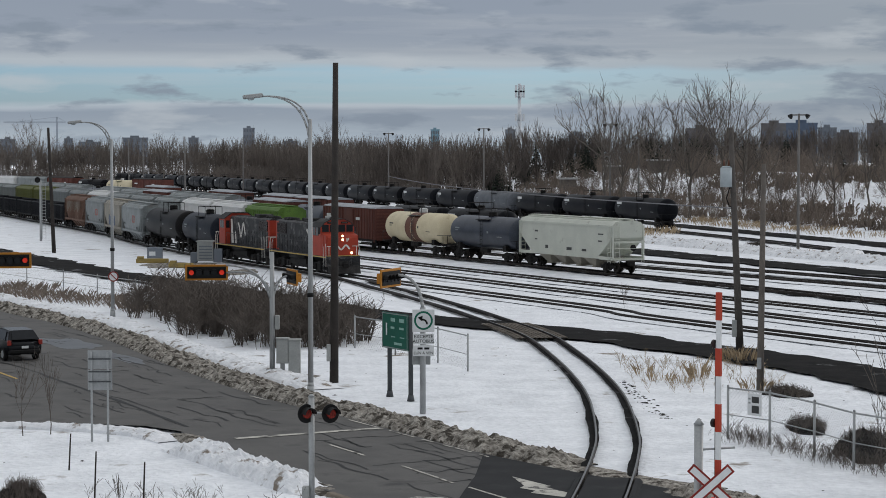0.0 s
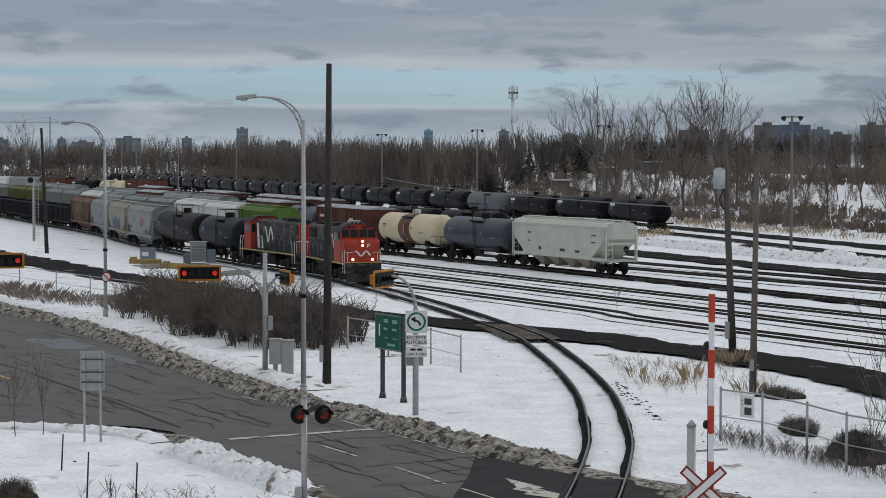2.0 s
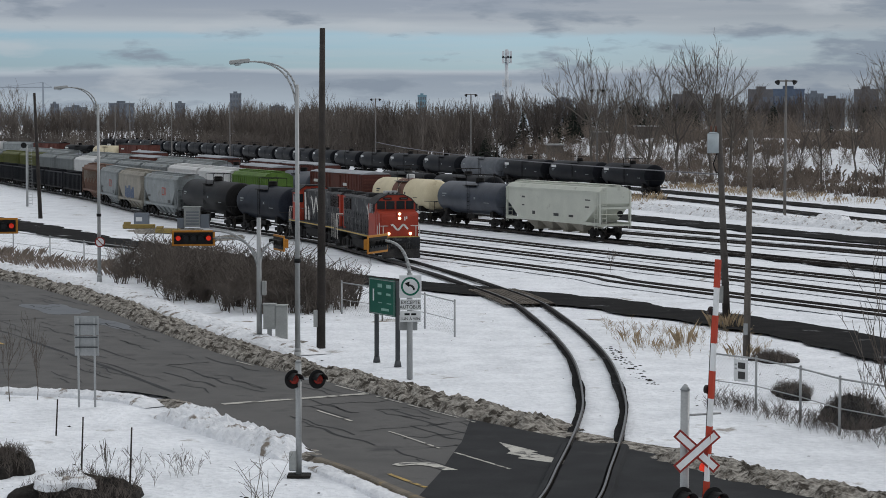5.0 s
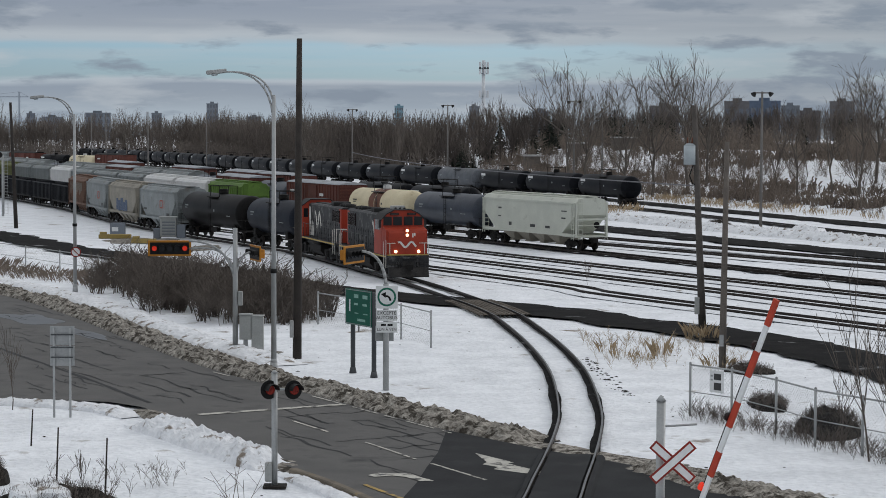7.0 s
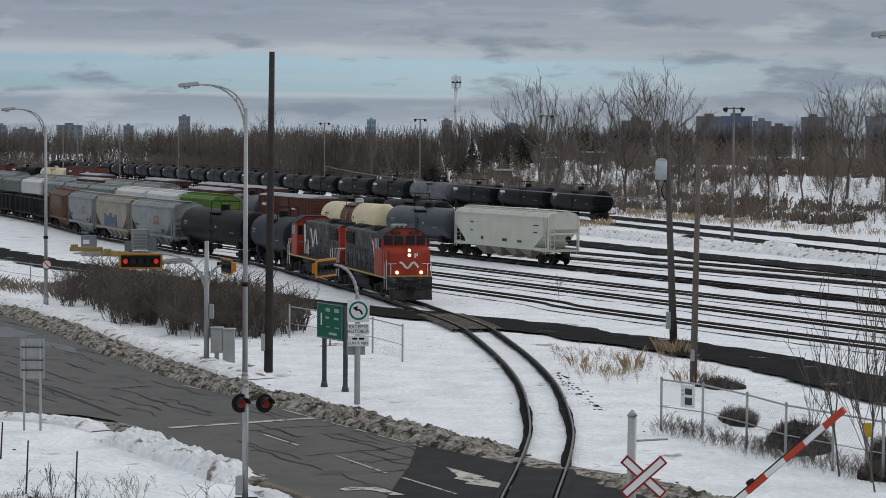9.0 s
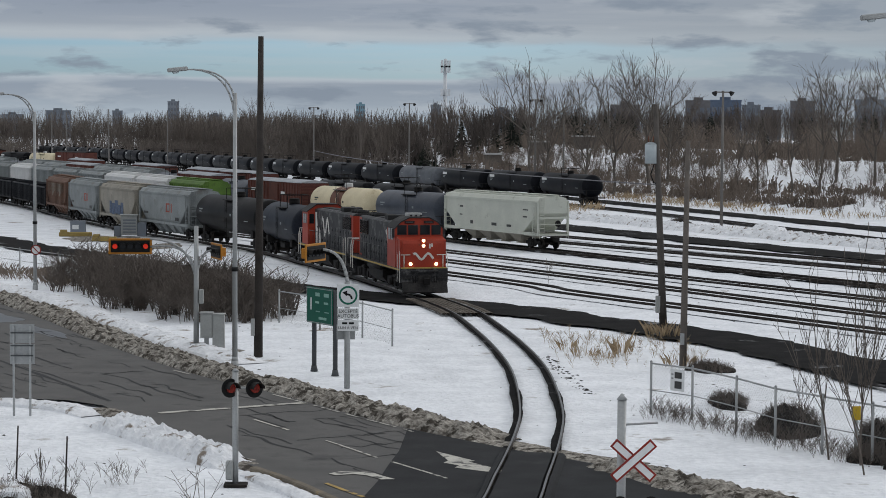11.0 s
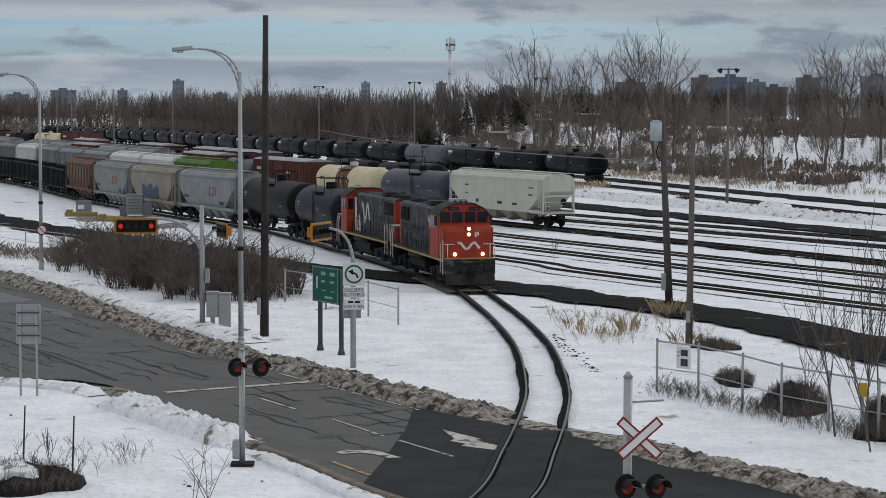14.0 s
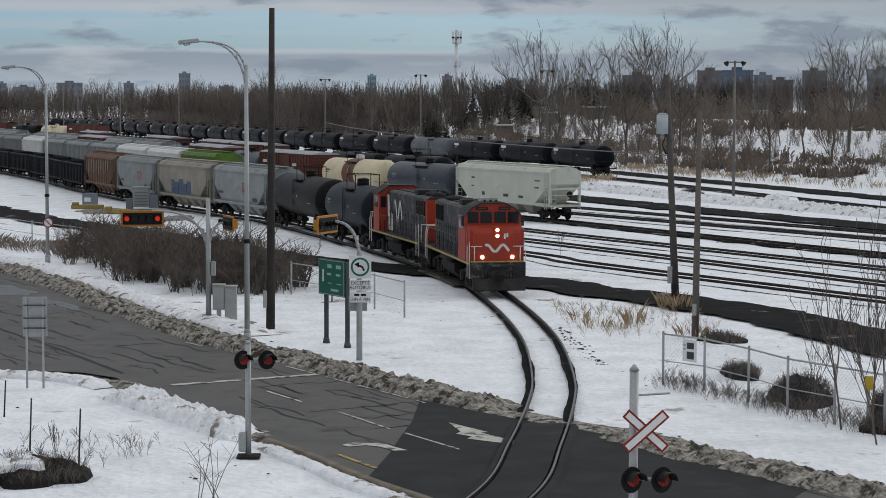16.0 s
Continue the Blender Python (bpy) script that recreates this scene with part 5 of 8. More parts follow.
def build_train():
    lead, second = wide_cab_loco(), road_switcher()
    for unit in (lead, second):
        shorten(unit, LOCO_FIT)
    g = "cars behind the locomotives"
    rows = [(lead, 7.8, 4.5), (second, 7.8, 4.5),
            (tank_car("tank_navy", "dusty blue-black tank car behind the locomotives", 12.2, 1.5, moving=True, group=g), 6.85, 4.5),
            (tank_car("tank_brown", "brownish-black tank car with a railed top platform", 16.4, 1.55, moving=True, group=g), 9.0, 6.6),
            (hopper_car("hopper_grey", "weathered grey covered hopper with a red mark", 14.3, ribs=False, rounded=True, moving=True, group=g), 7.65, 5.6),
            (hopper_car("hopper_tan", "dirty tan covered hopper with blue graffiti", 14.3, ribs=False, rounded=True, moving=True, group=g), 7.65, 5.6),
            (hopper_car("hopper_grey", "weathered grey covered hopper in the train", 14.3, ribs=False, rounded=True, moving=True, group=g), 7.65, 5.6),
            (hopper_car("hopper_rust", "rust-brown covered hopper with pale streaks", 14.3, moving=True, group=g), 7.65, 5.6)]
    for c in (rows[4][0], rows[6][0]):
        marks(c, [(1.0, 1.22, 2.3, 3.1), (1.0, 1.9, 2.98, 3.1), (1.0, 1.9, 2.3, 2.42), (2.1, 2.25, 2.3, 3.1), (2.6, 2.75, 2.3, 3.1)], "logo_red", "red_mark", 1.595)
        marks(c, [(-5.5, -4.2, 2.0, 2.2), (3.6, 4.6, 1.6, 1.9)], "dark_mark", "lettering_bar", 1.595)
    marks(rows[5][0], [(-3.0, -2.2, 1.5, 2.7), (-2.1, -1.0, 1.42, 2.5), (-0.9, 0.3, 1.5, 2.8), (0.4, 1.3, 1.45, 2.4), (1.4, 2.4, 1.5, 2.65)], "graffiti", "graffiti", 1.595)
    marks(rows[7][0], [(-5.2 + 0.85 * k, -5.0 + 0.85 * k, 2.3 + 0.25 * (k % 3), 3.7) for k in range(12)], "hopper_tan", "pale_streak", 1.595)
    for k in range(6):
        rows.append((gondola("gondola_dark", "dark high-sided gondola with vertical ribs", 13.0, 3.0, moving=True, group=g), 7.1, 4.8))
    for k in range(3):
        rows.append((hopper_car("olive", "olive and rust covered hopper in the train", 13.8, moving=True, group=g), 7.4, 5.35))
    d = 0.0
    for ob, half, centre in rows:
        CONSIST.append((ob, d + half, centre))
        d += 2 * half + 0.1


build_train()


# ---- standing cars ----
def place_on(line, s0, cars, gap=1.1):
    """Set cars along a track from the arc length s0 onwards; front towards the start of the line."""
    cum = cumulate(line)

    def at(s):
        k = min(len(line) - 2, max(0, int(np.searchsorted(cum, s)) - 1))
        return line[k].lerp(line[k + 1], (s - cum[k]) / (cum[k + 1] - cum[k]))

    s = s0
    for ob, length in cars:
        if s + length + 2 > cum[-1]:
            break
        m = s + length / 2
        a, b = at(m - length * 0.36), at(m + length * 0.36)
        d = (a - b).normalized()
        c = (a + b) / 2
        pose_m = Matrix.Translation((c.x, c.y, RAIL_TOP)) @ Matrix.Rotation(math.atan2(d.y, d.x), 4, "Z")
        if ob is None:
            pass
        elif ob.get("placed"):
            copy_thing(ob, pose_m)
        else:
            ob.matrix_basis = pose_m
            ob["placed"] = 1
        s += length + gap


def arc_on(line, point):
    cum, p = cumulate(line), Vector(point)
    return cum[min(range(len(line)), key=lambda i: (line[i] - p).length)]


def build_standing():
    # black tank cars on the last track
    line = smooth_line(TRACKS[7], 0.5)[::-1]
    g = "row of black tank cars on the last track"
    black = tank_car("tank_black", "black tank car standing in a long row", 16.4, 1.52, group=g)
    black2 = tank_car("tank_black", "black tank car standing in a long row", 16.4, 1.52, group=g)
    grey = tank_car("tank_grey", "silver-grey tank car among black ones", 16.4, 1.52, group=g)
    row = [black, black2, black, grey] + [black, black2] * 10
    place_on(line, arc_on(line, (29.9, 274.5)), [(o, 17.3) for o in row], 1.2)
    # string with the pale hopper, tank cars and boxcars
    line = smooth_line(TRACKS[4], 0.5)[::-1]
    pale = hopper_car("hopper_pale", "pale grey-green covered hopper at the end of a string", 16.8, ribs=False)
    marks(pale, [(6.0, 6.9, 3.2, 3.3), (6.0, 6.7, 2.6, 2.72), (-5.4, -4.8, 3.1, 3.25), (-5.4, -4.9, 2.4, 2.5), (0.5, 1.4, 1.7, 1.95), (-3.4, -2.9, 1.7, 2.0), (3.2, 4.0, 1.7, 1.9)], "dark_mark", "lettering_bar", 1.521)
    blue = tank_car("tank_blue", "slate-blue tank car in a standing string", 13.2, 1.5)
    cream = tank_car("cream", "cream tank car with a brown middle band", 13.2, 1.5, band=1.35, cage="dark_mark")
    brown = boxcar("box_brown", "brown ribbed boxcar with a frosted roof", 16.6)
    brown2 = boxcar("box_brown", "brown ribbed boxcar further down the string", 16.6)
    dk = tank_car("tank_blue", "dark blue tank car beside the boxcars", 13.2, 1.5)
    gr = hopper_car("hopper_grey", "grey covered hopper in a standing string", 16.2, group="standing grey hoppers")
    place_on(line, arc_on(line, (15.5, 173.0)), [(pale, 17.2), (blue, 14.2), (cream, 14.2), (brown, 17.2), (dk, 14.2), (brown2, 17.2), (dk, 14.2), (gr, 17.0), (gr, 17.0), (brown2, 17.2), (gr, 17), (gr, 17), (dk, 14.2), (gr, 17), (gr, 17), (gr, 17)], 0.9)
    # white and green hoppers nearer the train
    line = smooth_line(TRACKS[3], 0.5)[::-1]
    green = hopper_car("green", "bright green ribbed covered hopper", 12.4)
    white = hopper_car("hopper_white", "clean white covered hopper with smooth sides", 14.6, ribs=False, group="standing white hoppers")
    gr2 = hopper_car("hopper_grey", "grey covered hopper with stained sides", 13.6, group="standing grey hoppers")
    olive = hopper_car("olive", "olive-green covered hopper streaked with rust", 16.2)
    place_on(line, arc_on(line, (-15.5, 219.5)), [(green, 13), (white, 15.2), (white, 15.2), (gr2, 14.2), (gr2, 14.2), (gr2, 14.2), (white, 15.2), (gr2, 14.2), (gr2, 14.2), (olive, 16.8), (olive, 16.8), (gr2, 14.2), (gr2, 14.2)], 0.9)
    # tank cars and boxcars behind
    line = smooth_line(TRACKS[6], 0.5)[::-1]
    tk = tank_car("tank_black", "black tank car behind the middle string", 13.2, 1.45, group="tank cars in the middle of the yard")
    bx = boxcar("box_brown", "red-brown boxcar with a snowy roof", 16.6, group="boxcars in the middle of the yard")
    gn = gondola("gondola_dark", "low dark gondola in the yard", 15.0, 2.6, group="gondolas in the middle of the yard")
    place_on(line, arc_on(line, (7.4, 217.5)), [(tk, 14.4), (tk, 14.4), (gn, 16), (bx, 17.2), (bx, 17.2), (gn, 16), (bx, 17.2), (gn, 16), (gn, 16), (bx, 17.2), (gn, 16)], 0.9)
    # a mixed row far off
    line = smooth_line([(-62, 478), (-80, 502), (-120, 556), (-160, 610)], 0.5)
    cr = tank_car("cream", "small cream tank car far off in the yard", 12.0, 1.4)
    bxf = boxcar("box_brown", "dark brown boxcar far off in the yard", 14.0, roof="grime")
    whf = hopper_car("hopper_white", "pale hopper far off in the yard", 15.0, ribs=False)
    redf = boxcar("loco_red", "orange boxcar far off in the yard", 13.0)
    place_on(line, 2.0, [(bxf, 14.6), (cr, 13), (tk, 14.4), (bxf, 14.6), (gr, 17.0), (whf, 15.4), (whf, 15.4), (redf, 13.4), (whf, 15.4)], 1.0)


build_standing()


# ---- poles, lamps, signals ----
def mats_more():
    M["sign_green"] = mat("sign_green", (0.012, 0.11, 0.075), (0.009, 0.085, 0.06), 0.45, 0, 1, 12, 0.02)
    M["sign_white"] = mat("sign_white", (0.74, 0.75, 0.75), (0.64, 0.65, 0.65), 0.5, 0, 2, 14, 0.02)
    M["sign_ring"] = mat("sign_ring", (0.02, 0.15, 0.10), (0.015, 0.12, 0.08), 0.5)
    M["sign_back"] = mat("sign_back", (0.36, 0.37, 0.37), (0.29, 0.30, 0.30), 0.5, 0.3, 2, 14, 0.04)
    M["black_paint"] = mat("black_paint", (0.012, 0.012, 0.012), (0.008, 0.008, 0.008), 0.55)
    M["signal_yellow"] = mat("signal_yellow", (0.50, 0.215, 0.03), (0.38, 0.155, 0.022), 0.55, 0, 2, 14, 0.04, 0.01, (0.20, 0.085, 0.03), 0.6, 2.0, 0.2)
    M["cross_red"] = mat("cross_red", (0.27, 0.03, 0.022), (0.20, 0.025, 0.02), 0.5)
    M["gate_red"] = mat("gate_red", (0.46, 0.06, 0.03), (0.38, 0.05, 0.03), 0.5)
    M["cabinet"] = mat("cabinet", (0.36, 0.37, 0.36), (0.29, 0.30, 0.29), 0.55, 0.1, 1.5, 12, 0.04)
    M["flash_red"] = mat("flash_red", (0.24, 0.028, 0.020), (0.06, 0.010, 0.009), 0.2, scale=9.0, fine=20.0, bump=0, emit=0.14)
    M["sign_text"] = mat("sign_text", (0.30, 0.48, 0.42), (0.20, 0.36, 0.31), 0.5, scale=8)
    M["post_dark"] = mat("post_dark", (0.085, 0.09, 0.095), (0.055, 0.058, 0.062), 0.6, 0.2, 1.5, 14, 0.04)
    M["wire"] = mat("wire", (0.22, 0.22, 0.22), (0.15, 0.15, 0.15), 0.6, 0.5, 2, 8, 0)
    M["cable"] = mat("cable", (0.16, 0.16, 0.17), (0.11, 0.11, 0.12), 0.6, 0, 2, 8, 0)
    M["yellow_kit"] = mat("yellow_kit", (0.34, 0.25, 0.08), (0.24, 0.18, 0.07), 0.7, 0, 1, 9)
    M["transformer"] = mat("transformer", (0.42, 0.47, 0.49), (0.35, 0.39, 0.41), 0.5)
    M["mulch"] = mat("mulch", (0.030, 0.026, 0.023), (0.013, 0.012, 0.011), 0.95, 0, 1.2, 9, 1.0, 0.2)
    M["concrete"] = mat("concrete", (0.30, 0.28, 0.25), (0.22, 0.205, 0.185), 0.85, 0, 1.2, 14, 0.2)
    M["car_paint"] = mat("car_paint", (0.012, 0.013, 0.016), (0.008, 0.009, 0.011), 0.22, 0, 1, 10, 0.01)
    M["tyre"] = mat("tyre", (0.018, 0.018, 0.018), (0.012, 0.012, 0.012), 0.85)
    M["tail_red"] = mat("tail_red", (0.35, 0.05, 0.04), (0.28, 0.04, 0.03), 0.2)
    M["tower_brown"] = mat("tower_brown", (0.165, 0.16, 0.165), (0.13, 0.125, 0.13), 0.8, 0, 0.05, 0.6, 0)
    M["tower_blue"] = mat("tower_blue", (0.105, 0.135, 0.19), (0.08, 0.105, 0.15), 0.5, 0, 0.05, 0.6, 0)
    # distance haze is mixed into this blue-grey; trackside boxes share it
    M["tower_grey"] = mat("tower_grey", (0.20, 0.22, 0.25), (0.16, 0.18, 0.205), 0.8, 0, 0.05, 0.6, 0)
    M["tower_teal"] = mat("tower_teal", (0.18, 0.30, 0.36), (0.15, 0.25, 0.30), 0.4, 0, 0.05, 0.6, 0)
    # paler again for the far crane, with the haze put into the colour
    M["tower_haze"] = mat("tower_haze", (0.34, 0.38, 0.43), (0.30, 0.34, 0.38), 0.8, 0, 0.05, 0.6, 0)
    M["tower_pane"] = mat("tower_pane", (0.145, 0.16, 0.185), (0.12, 0.13, 0.155), 0.3, 0, 0.1, 0.6, 0)
    M["mast_white"] = mat("mast_white", (0.62, 0.64, 0.66), (0.52, 0.54, 0.56), 0.5, 0, 0.5, 4, 0)


mats_more()


def tube_path(bm, pts, r0, r1=None, sides=8):
    r1 = r0 if r1 is None else r1
    n = len(pts) - 1
    for i in range(n):
        rod(bm, pts[i], pts[i + 1], r0 + (r1 - r0) * i / n, r0 + (r1 - r0) * (i + 1) / n, sides)
    return bm


def arcs(p, q, rise, n=9):
    """A curve that leaves p upwards and reaches q level."""
    p, q = Vector(p), Vector(q)
    c = Vector((p.x + (q.x - p.x) * 0.12, p.y + (q.y - p.y) * 0.12, q.z + rise))
    return [(1 - t) ** 2 * p + 2 * t * (1 - t) * c + t * t * q for t in [i / n for i in range(n + 1)]]


def street_lamp(x, y, top, reach, lift, label):
    root = thing("street_lamp", label, "street lamp", "street lamps along the road")
    root.location = (x, y, -0.02)
    bm = bmesh.new()
    rod(bm, (0, 0, 0), (0, 0, top), 0.12, 0.078, 14)
    part("pole", bm, "galvanised", root)
    bm = bmesh.new()
    rod(bm, (0, 0, 0), (0, 0, 0.35), 0.17, 0.15, 14)
    rod(bm, (0, 0, 0.35), (0, 0, 0.5), 0.15, 0.118, 14)
    part("base_flange", bm, "galvanised", root)
    for dz in (0.0, -0.6):
        bm = bmesh.new()
        tube_path(bm, arcs((-0.05, 0, top - 0.15 + dz), (-reach, 0, top + lift), 0.12), 0.045, 0.03)
        part("arm", bm, "galvanised", root)
    bm = bmesh.new()
    for k in (3, 6):
        a, b = arcs((-0.05, 0, top - 0.15), (-reach, 0, top + lift), 0.12)[k], arcs((-0.05, 0, top - 0.75), (-reach, 0, top + lift), 0.12)[k]
        rod(bm, a, b, 0.02, 0.02, 5)
    part("arm_strut", bm, "galvanised", root)
    bm = bmesh.new()
    loft(bm, [(-0.16, 0.0), (0.16, 0.0), (0.13, 0.13), (0.05, 0.18), (-0.05, 0.18), (-0.13, 0.13)], -0.45, 0.4)
    bmesh.ops.bevel(bm, geom=bm.edges[:], offset=0.03, segments=2, affect="EDGES")
    h = part("lamp_head", bm, "sign_back", root)
    h.location, h.rotation_euler = (-reach - 0.25, 0, top + lift - 0.08), (0, radians(-6), 0)
    bm = bmesh.new()
    rod(bm, (0, 0, -0.07), (0, 0, 0.0), 0.11, 0.15, 12)
    g = part("lens", bm, "transformer", h)
    g.location = (-0.12, 0, 0)
    bm = bmesh.new()
    rod(bm, (0, 0, 4.1), (0, 0, 4.28), 0.145, 0.145, 14)
    part("clamp_band", bm, "black_paint", root)
    return root


def wood_pole(name, x, y, h, r, lean, material, label, kind="utility pole"):
    root = thing(name, label, kind)
    root.location = (x, y, -0.1)
    part("pole", rod(bmesh.new(), (0, 0, 0), (lean, 0, h), r, r * 0.6, 14), material, root)
    return root


def yard_lamp(x, y, h, label, heads=True):
    root = thing("yard_light", label, "yard light", "floodlight masts of the yard")
    root.location = (x, y, land(x, y))
    bm = bmesh.new()
    rod(bm, (0, 0, 0), (0, 0, h), 0.17, 0.11, 8)
    part("pole", bm, "mast_grey", root)
    if not heads:
        return root
    part("crossarm", boxes((-0.7, 0.7, -0.05, 0.05, h - 0.2, h - 0.08)), "wood_grey", root)
    for s in (-1, 1):
        bm = bmesh.new()
        rod(bm, (s * 0.7, 0.0, h - 0.1), (s * 0.95, -0.15, h - 0.35), 0.12, 0.3, 10)
        part("floodlight", bm, "black_paint", root)
    return root


def disc(bm, c, axis, r, thick, sides=18):
    c, axis = Vector(c), Vector(axis).normalized()
    return rod(bm, c - axis * thick / 2, c + axis * thick / 2, r, r, sides)


def flashing_pair(root, x, z, sep, y=-0.12):
    """Two round crossing lights on a short crossarm, facing -y."""
    bm = bmesh.new()
    rod(bm, (x - sep / 2, y + 0.1, z), (x + sep / 2, y + 0.1, z), 0.03, 0.03, 8)
    part("crossarm", bm, "galvanised", root)
    for s in (-1, 1):
        c = (x + s * sep / 2, y, z)
        bm = bmesh.new()
        disc(bm, c, (0, 1, 0), 0.27, 0.03, 24)
        light = part("flasher", bm, "black_paint", root, "round black crossing light")
        bm = bmesh.new()
        disc(bm, (c[0], y - 0.05, z), (0, 1, 0), 0.13, 0.08, 18)
        part("red_lens", bm, "flash_red", light)
        bm = bmesh.new()
        n = 10
        for k in range(n):
            a0, a1 = math.pi * k / n, math.pi * (k + 1) / n
            f = [bm.verts.new((c[0] + 0.17 * math.cos(a), yy, z + 0.17 * math.sin(a))) for a, yy in ((a0, y - 0.02), (a1, y - 0.02), (a1, y - 0.3), (a0, y - 0.3))]
            g = [bm.verts.new((c[0] + 0.185 * math.cos(a), yy, z + 0.185 * math.sin(a))) for a, yy in ((a0, y - 0.02), (a1, y - 0.02), (a1, y - 0.3), (a0, y - 0.3))]
            bm.faces.new(f)
            bm.faces.new(g[::-1])
            bm.faces.new((f[3], f[2], g[2], g[3]))
        part("visor", bm, "black_paint", light)
        light.matrix_basis = Matrix.Translation(c) @ Matrix.Rotation(radians(32), 4, "Z") @ Matrix.Translation(-Vector(c))


def cross_post(x, y):
    root = thing("crossing_signal", "grey post with white red-edged crossbuck and round red lights", "crossing signal")
    root.location = (x, y, -0.05)
    bm = bmesh.new()
    rod(bm, (0, 0, 0), (0, 0, 4.62), 0.092, 0.092, 14)
    rod(bm, (0, 0, 4.62), (0, 0, 4.74), 0.11, 0.02, 14)
    part("post", bm, "galvanised", root)
    part("foundation", boxes((-0.3, 0.3, -0.3, 0.3, 0, 0.25), bevel=0.03), "concrete", root)
    for k, a in enumerate((42, -42)):
        bm = bmesh.new()
        box(bm, -0.55, 0.55, -0.012, 0.012, -0.105, 0.105)
        b = part("crossbuck_blade", bm, "cross_red", root, "white crossbuck blade edged in red")
        b.matrix_basis = Matrix.Translation((0.22, -0.2 - 0.03 * k, 3.4)) @ Matrix.Rotation(radians(a), 4, "Y")
        f = part("white_face", boxes((-0.51, 0.51, -0.016, -0.0125, -0.065, 0.065)), "sign_white", b)
    flashing_pair(root, 0.25, 2.4, 0.62, -0.2)
    bm = bmesh.new()
    rod(bm, (0.0, 0, 2.4), (0.25, -0.1, 2.4), 0.04, 0.04, 8)
    rod(bm, (0.0, 0, 4.1), (0.75, 0.12, 4.13), 0.022, 0.022, 6)
    part("bracket", bm, "galvanised", root)
    return root


def crossing_gate(x, y):
    """The gate beside the post; its arm is keyed in motions()."""
    root = thing("crossing_gate", "level crossing gate with a red and white striped arm", "crossing gate")
    root.matrix_basis = pose(x, y, 0, 0, 0, -45)
    part("gate_mechanism", boxes((-0.3, 0.3, -0.25, 0.25, 0.5, 1.55), (-0.18, 0.18, -0.18, 0.18, -0.1, 0.5), bevel=0.04), "cabinet", root)
    arm = part("gate_arm", boxes((-0.055, 0.055, -0.03, 0.03, 0.0, 5.92), bevel=0.008), "sign_white", root, "white wooden arm with red bands")
    n = 10
    for k in range(n):
        if k % 2 == 0:
            z1 = 5.922 - k * 0.565
            part("red_band", boxes((-0.059, 0.059, -0.034, 0.034, z1 - 0.565, z1)), "gate_red", arm)
    for z in (4.87, 3.27, 1.67):
        bm = bmesh.new()
        rod(bm, (-0.14, 0, z), (-0.06, 0, z), 0.09, 0.09, 12)
        part("arm_light", bm, "lamp_red" if z == 1.67 else "lens_dark", arm)
    bm = bmesh.new()
    tube_path(bm, [(-0.075, 0.0, z) for z in (0.3, 1.67, 3.27, 4.87)], 0.015, 0.015, 5)
    part("arm_cable", bm, "black_paint", arm)
    arm.location = (0, 0, 1.33)
    return arm


def near_flasher(x, y):
    root = thing("crossing_light_post", "slim grey post carrying two round crossing lights", "crossing signal")
    root.location = (x, y, -0.05)
    bm = bmesh.new()
    rod(bm, (0, 0, 0), (0, 0, 3.25), 0.085, 0.085, 12)
    rod(bm, (0, 0, 3.25), (0, 0, 3.32), 0.1, 0.03, 12)
    part("post", bm, "galvanised", root)
    part("foundation", boxes((-0.32, 0.34, -0.3, 0.3, -0.02, 0.055), bevel=0.02), "mulch", root)
    part("junction_box", boxes((-0.27, -0.06, -0.16, 0.12, 0.16, 0.7), bevel=0.04), "cabinet", root)
    flashing_pair(root, 0.2, 2.78, 0.68, -0.14)
    return root


def traffic_head(root, c, turn, lit):
    """Horizontal five-lens traffic signal in a yellow-edged backplate."""
    bm = bmesh.new()
    box(bm, -0.98, 0.98, -0.03, 0.03, -0.36, 0.36, bevel=0.02)
    h = part("signal_head", bm, "signal_yellow", root, "yellow-edged horizontal traffic signal")
    h.matrix_basis = Matrix.Translation(c) @ Matrix.Rotation(radians(turn), 4, "Z")
    part("backplate", boxes((-0.88, 0.88, -0.05, -0.031, -0.27, 0.27)), "black_paint", h)
    part("housing", boxes((-0.8, 0.8, 0.03, 0.25, -0.2, 0.2), bevel=0.03), "signal_yellow", h)
    for k in range(5):
        x = (k - 2) * 0.345
        bm = bmesh.new()
        disc(bm, (x, -0.07, 0), (0, 1, 0), 0.115 if k in lit else 0.145, 0.04, 18)
        part("lens", bm, "lamp_red" if k in lit else "glass", h, "lit red lens" if k in lit else "unlit dark lens")
        bm = bmesh.new()
        n = 8
        for j in range(n):
            a0, a1 = -0.3 + (math.pi + 0.6) * j / n, -0.3 + (math.pi + 0.6) * (j + 1) / n
            for rr in (0.155, 0.165):
                bm.faces.new([bm.verts.new((x + rr * math.cos(a), yy, rr * math.sin(a))) for a, yy in ((a0, -0.05), (a1, -0.05), (a1, -0.27), (a0, -0.27))])
        part("visor", bm, "black_paint", h)
    return h


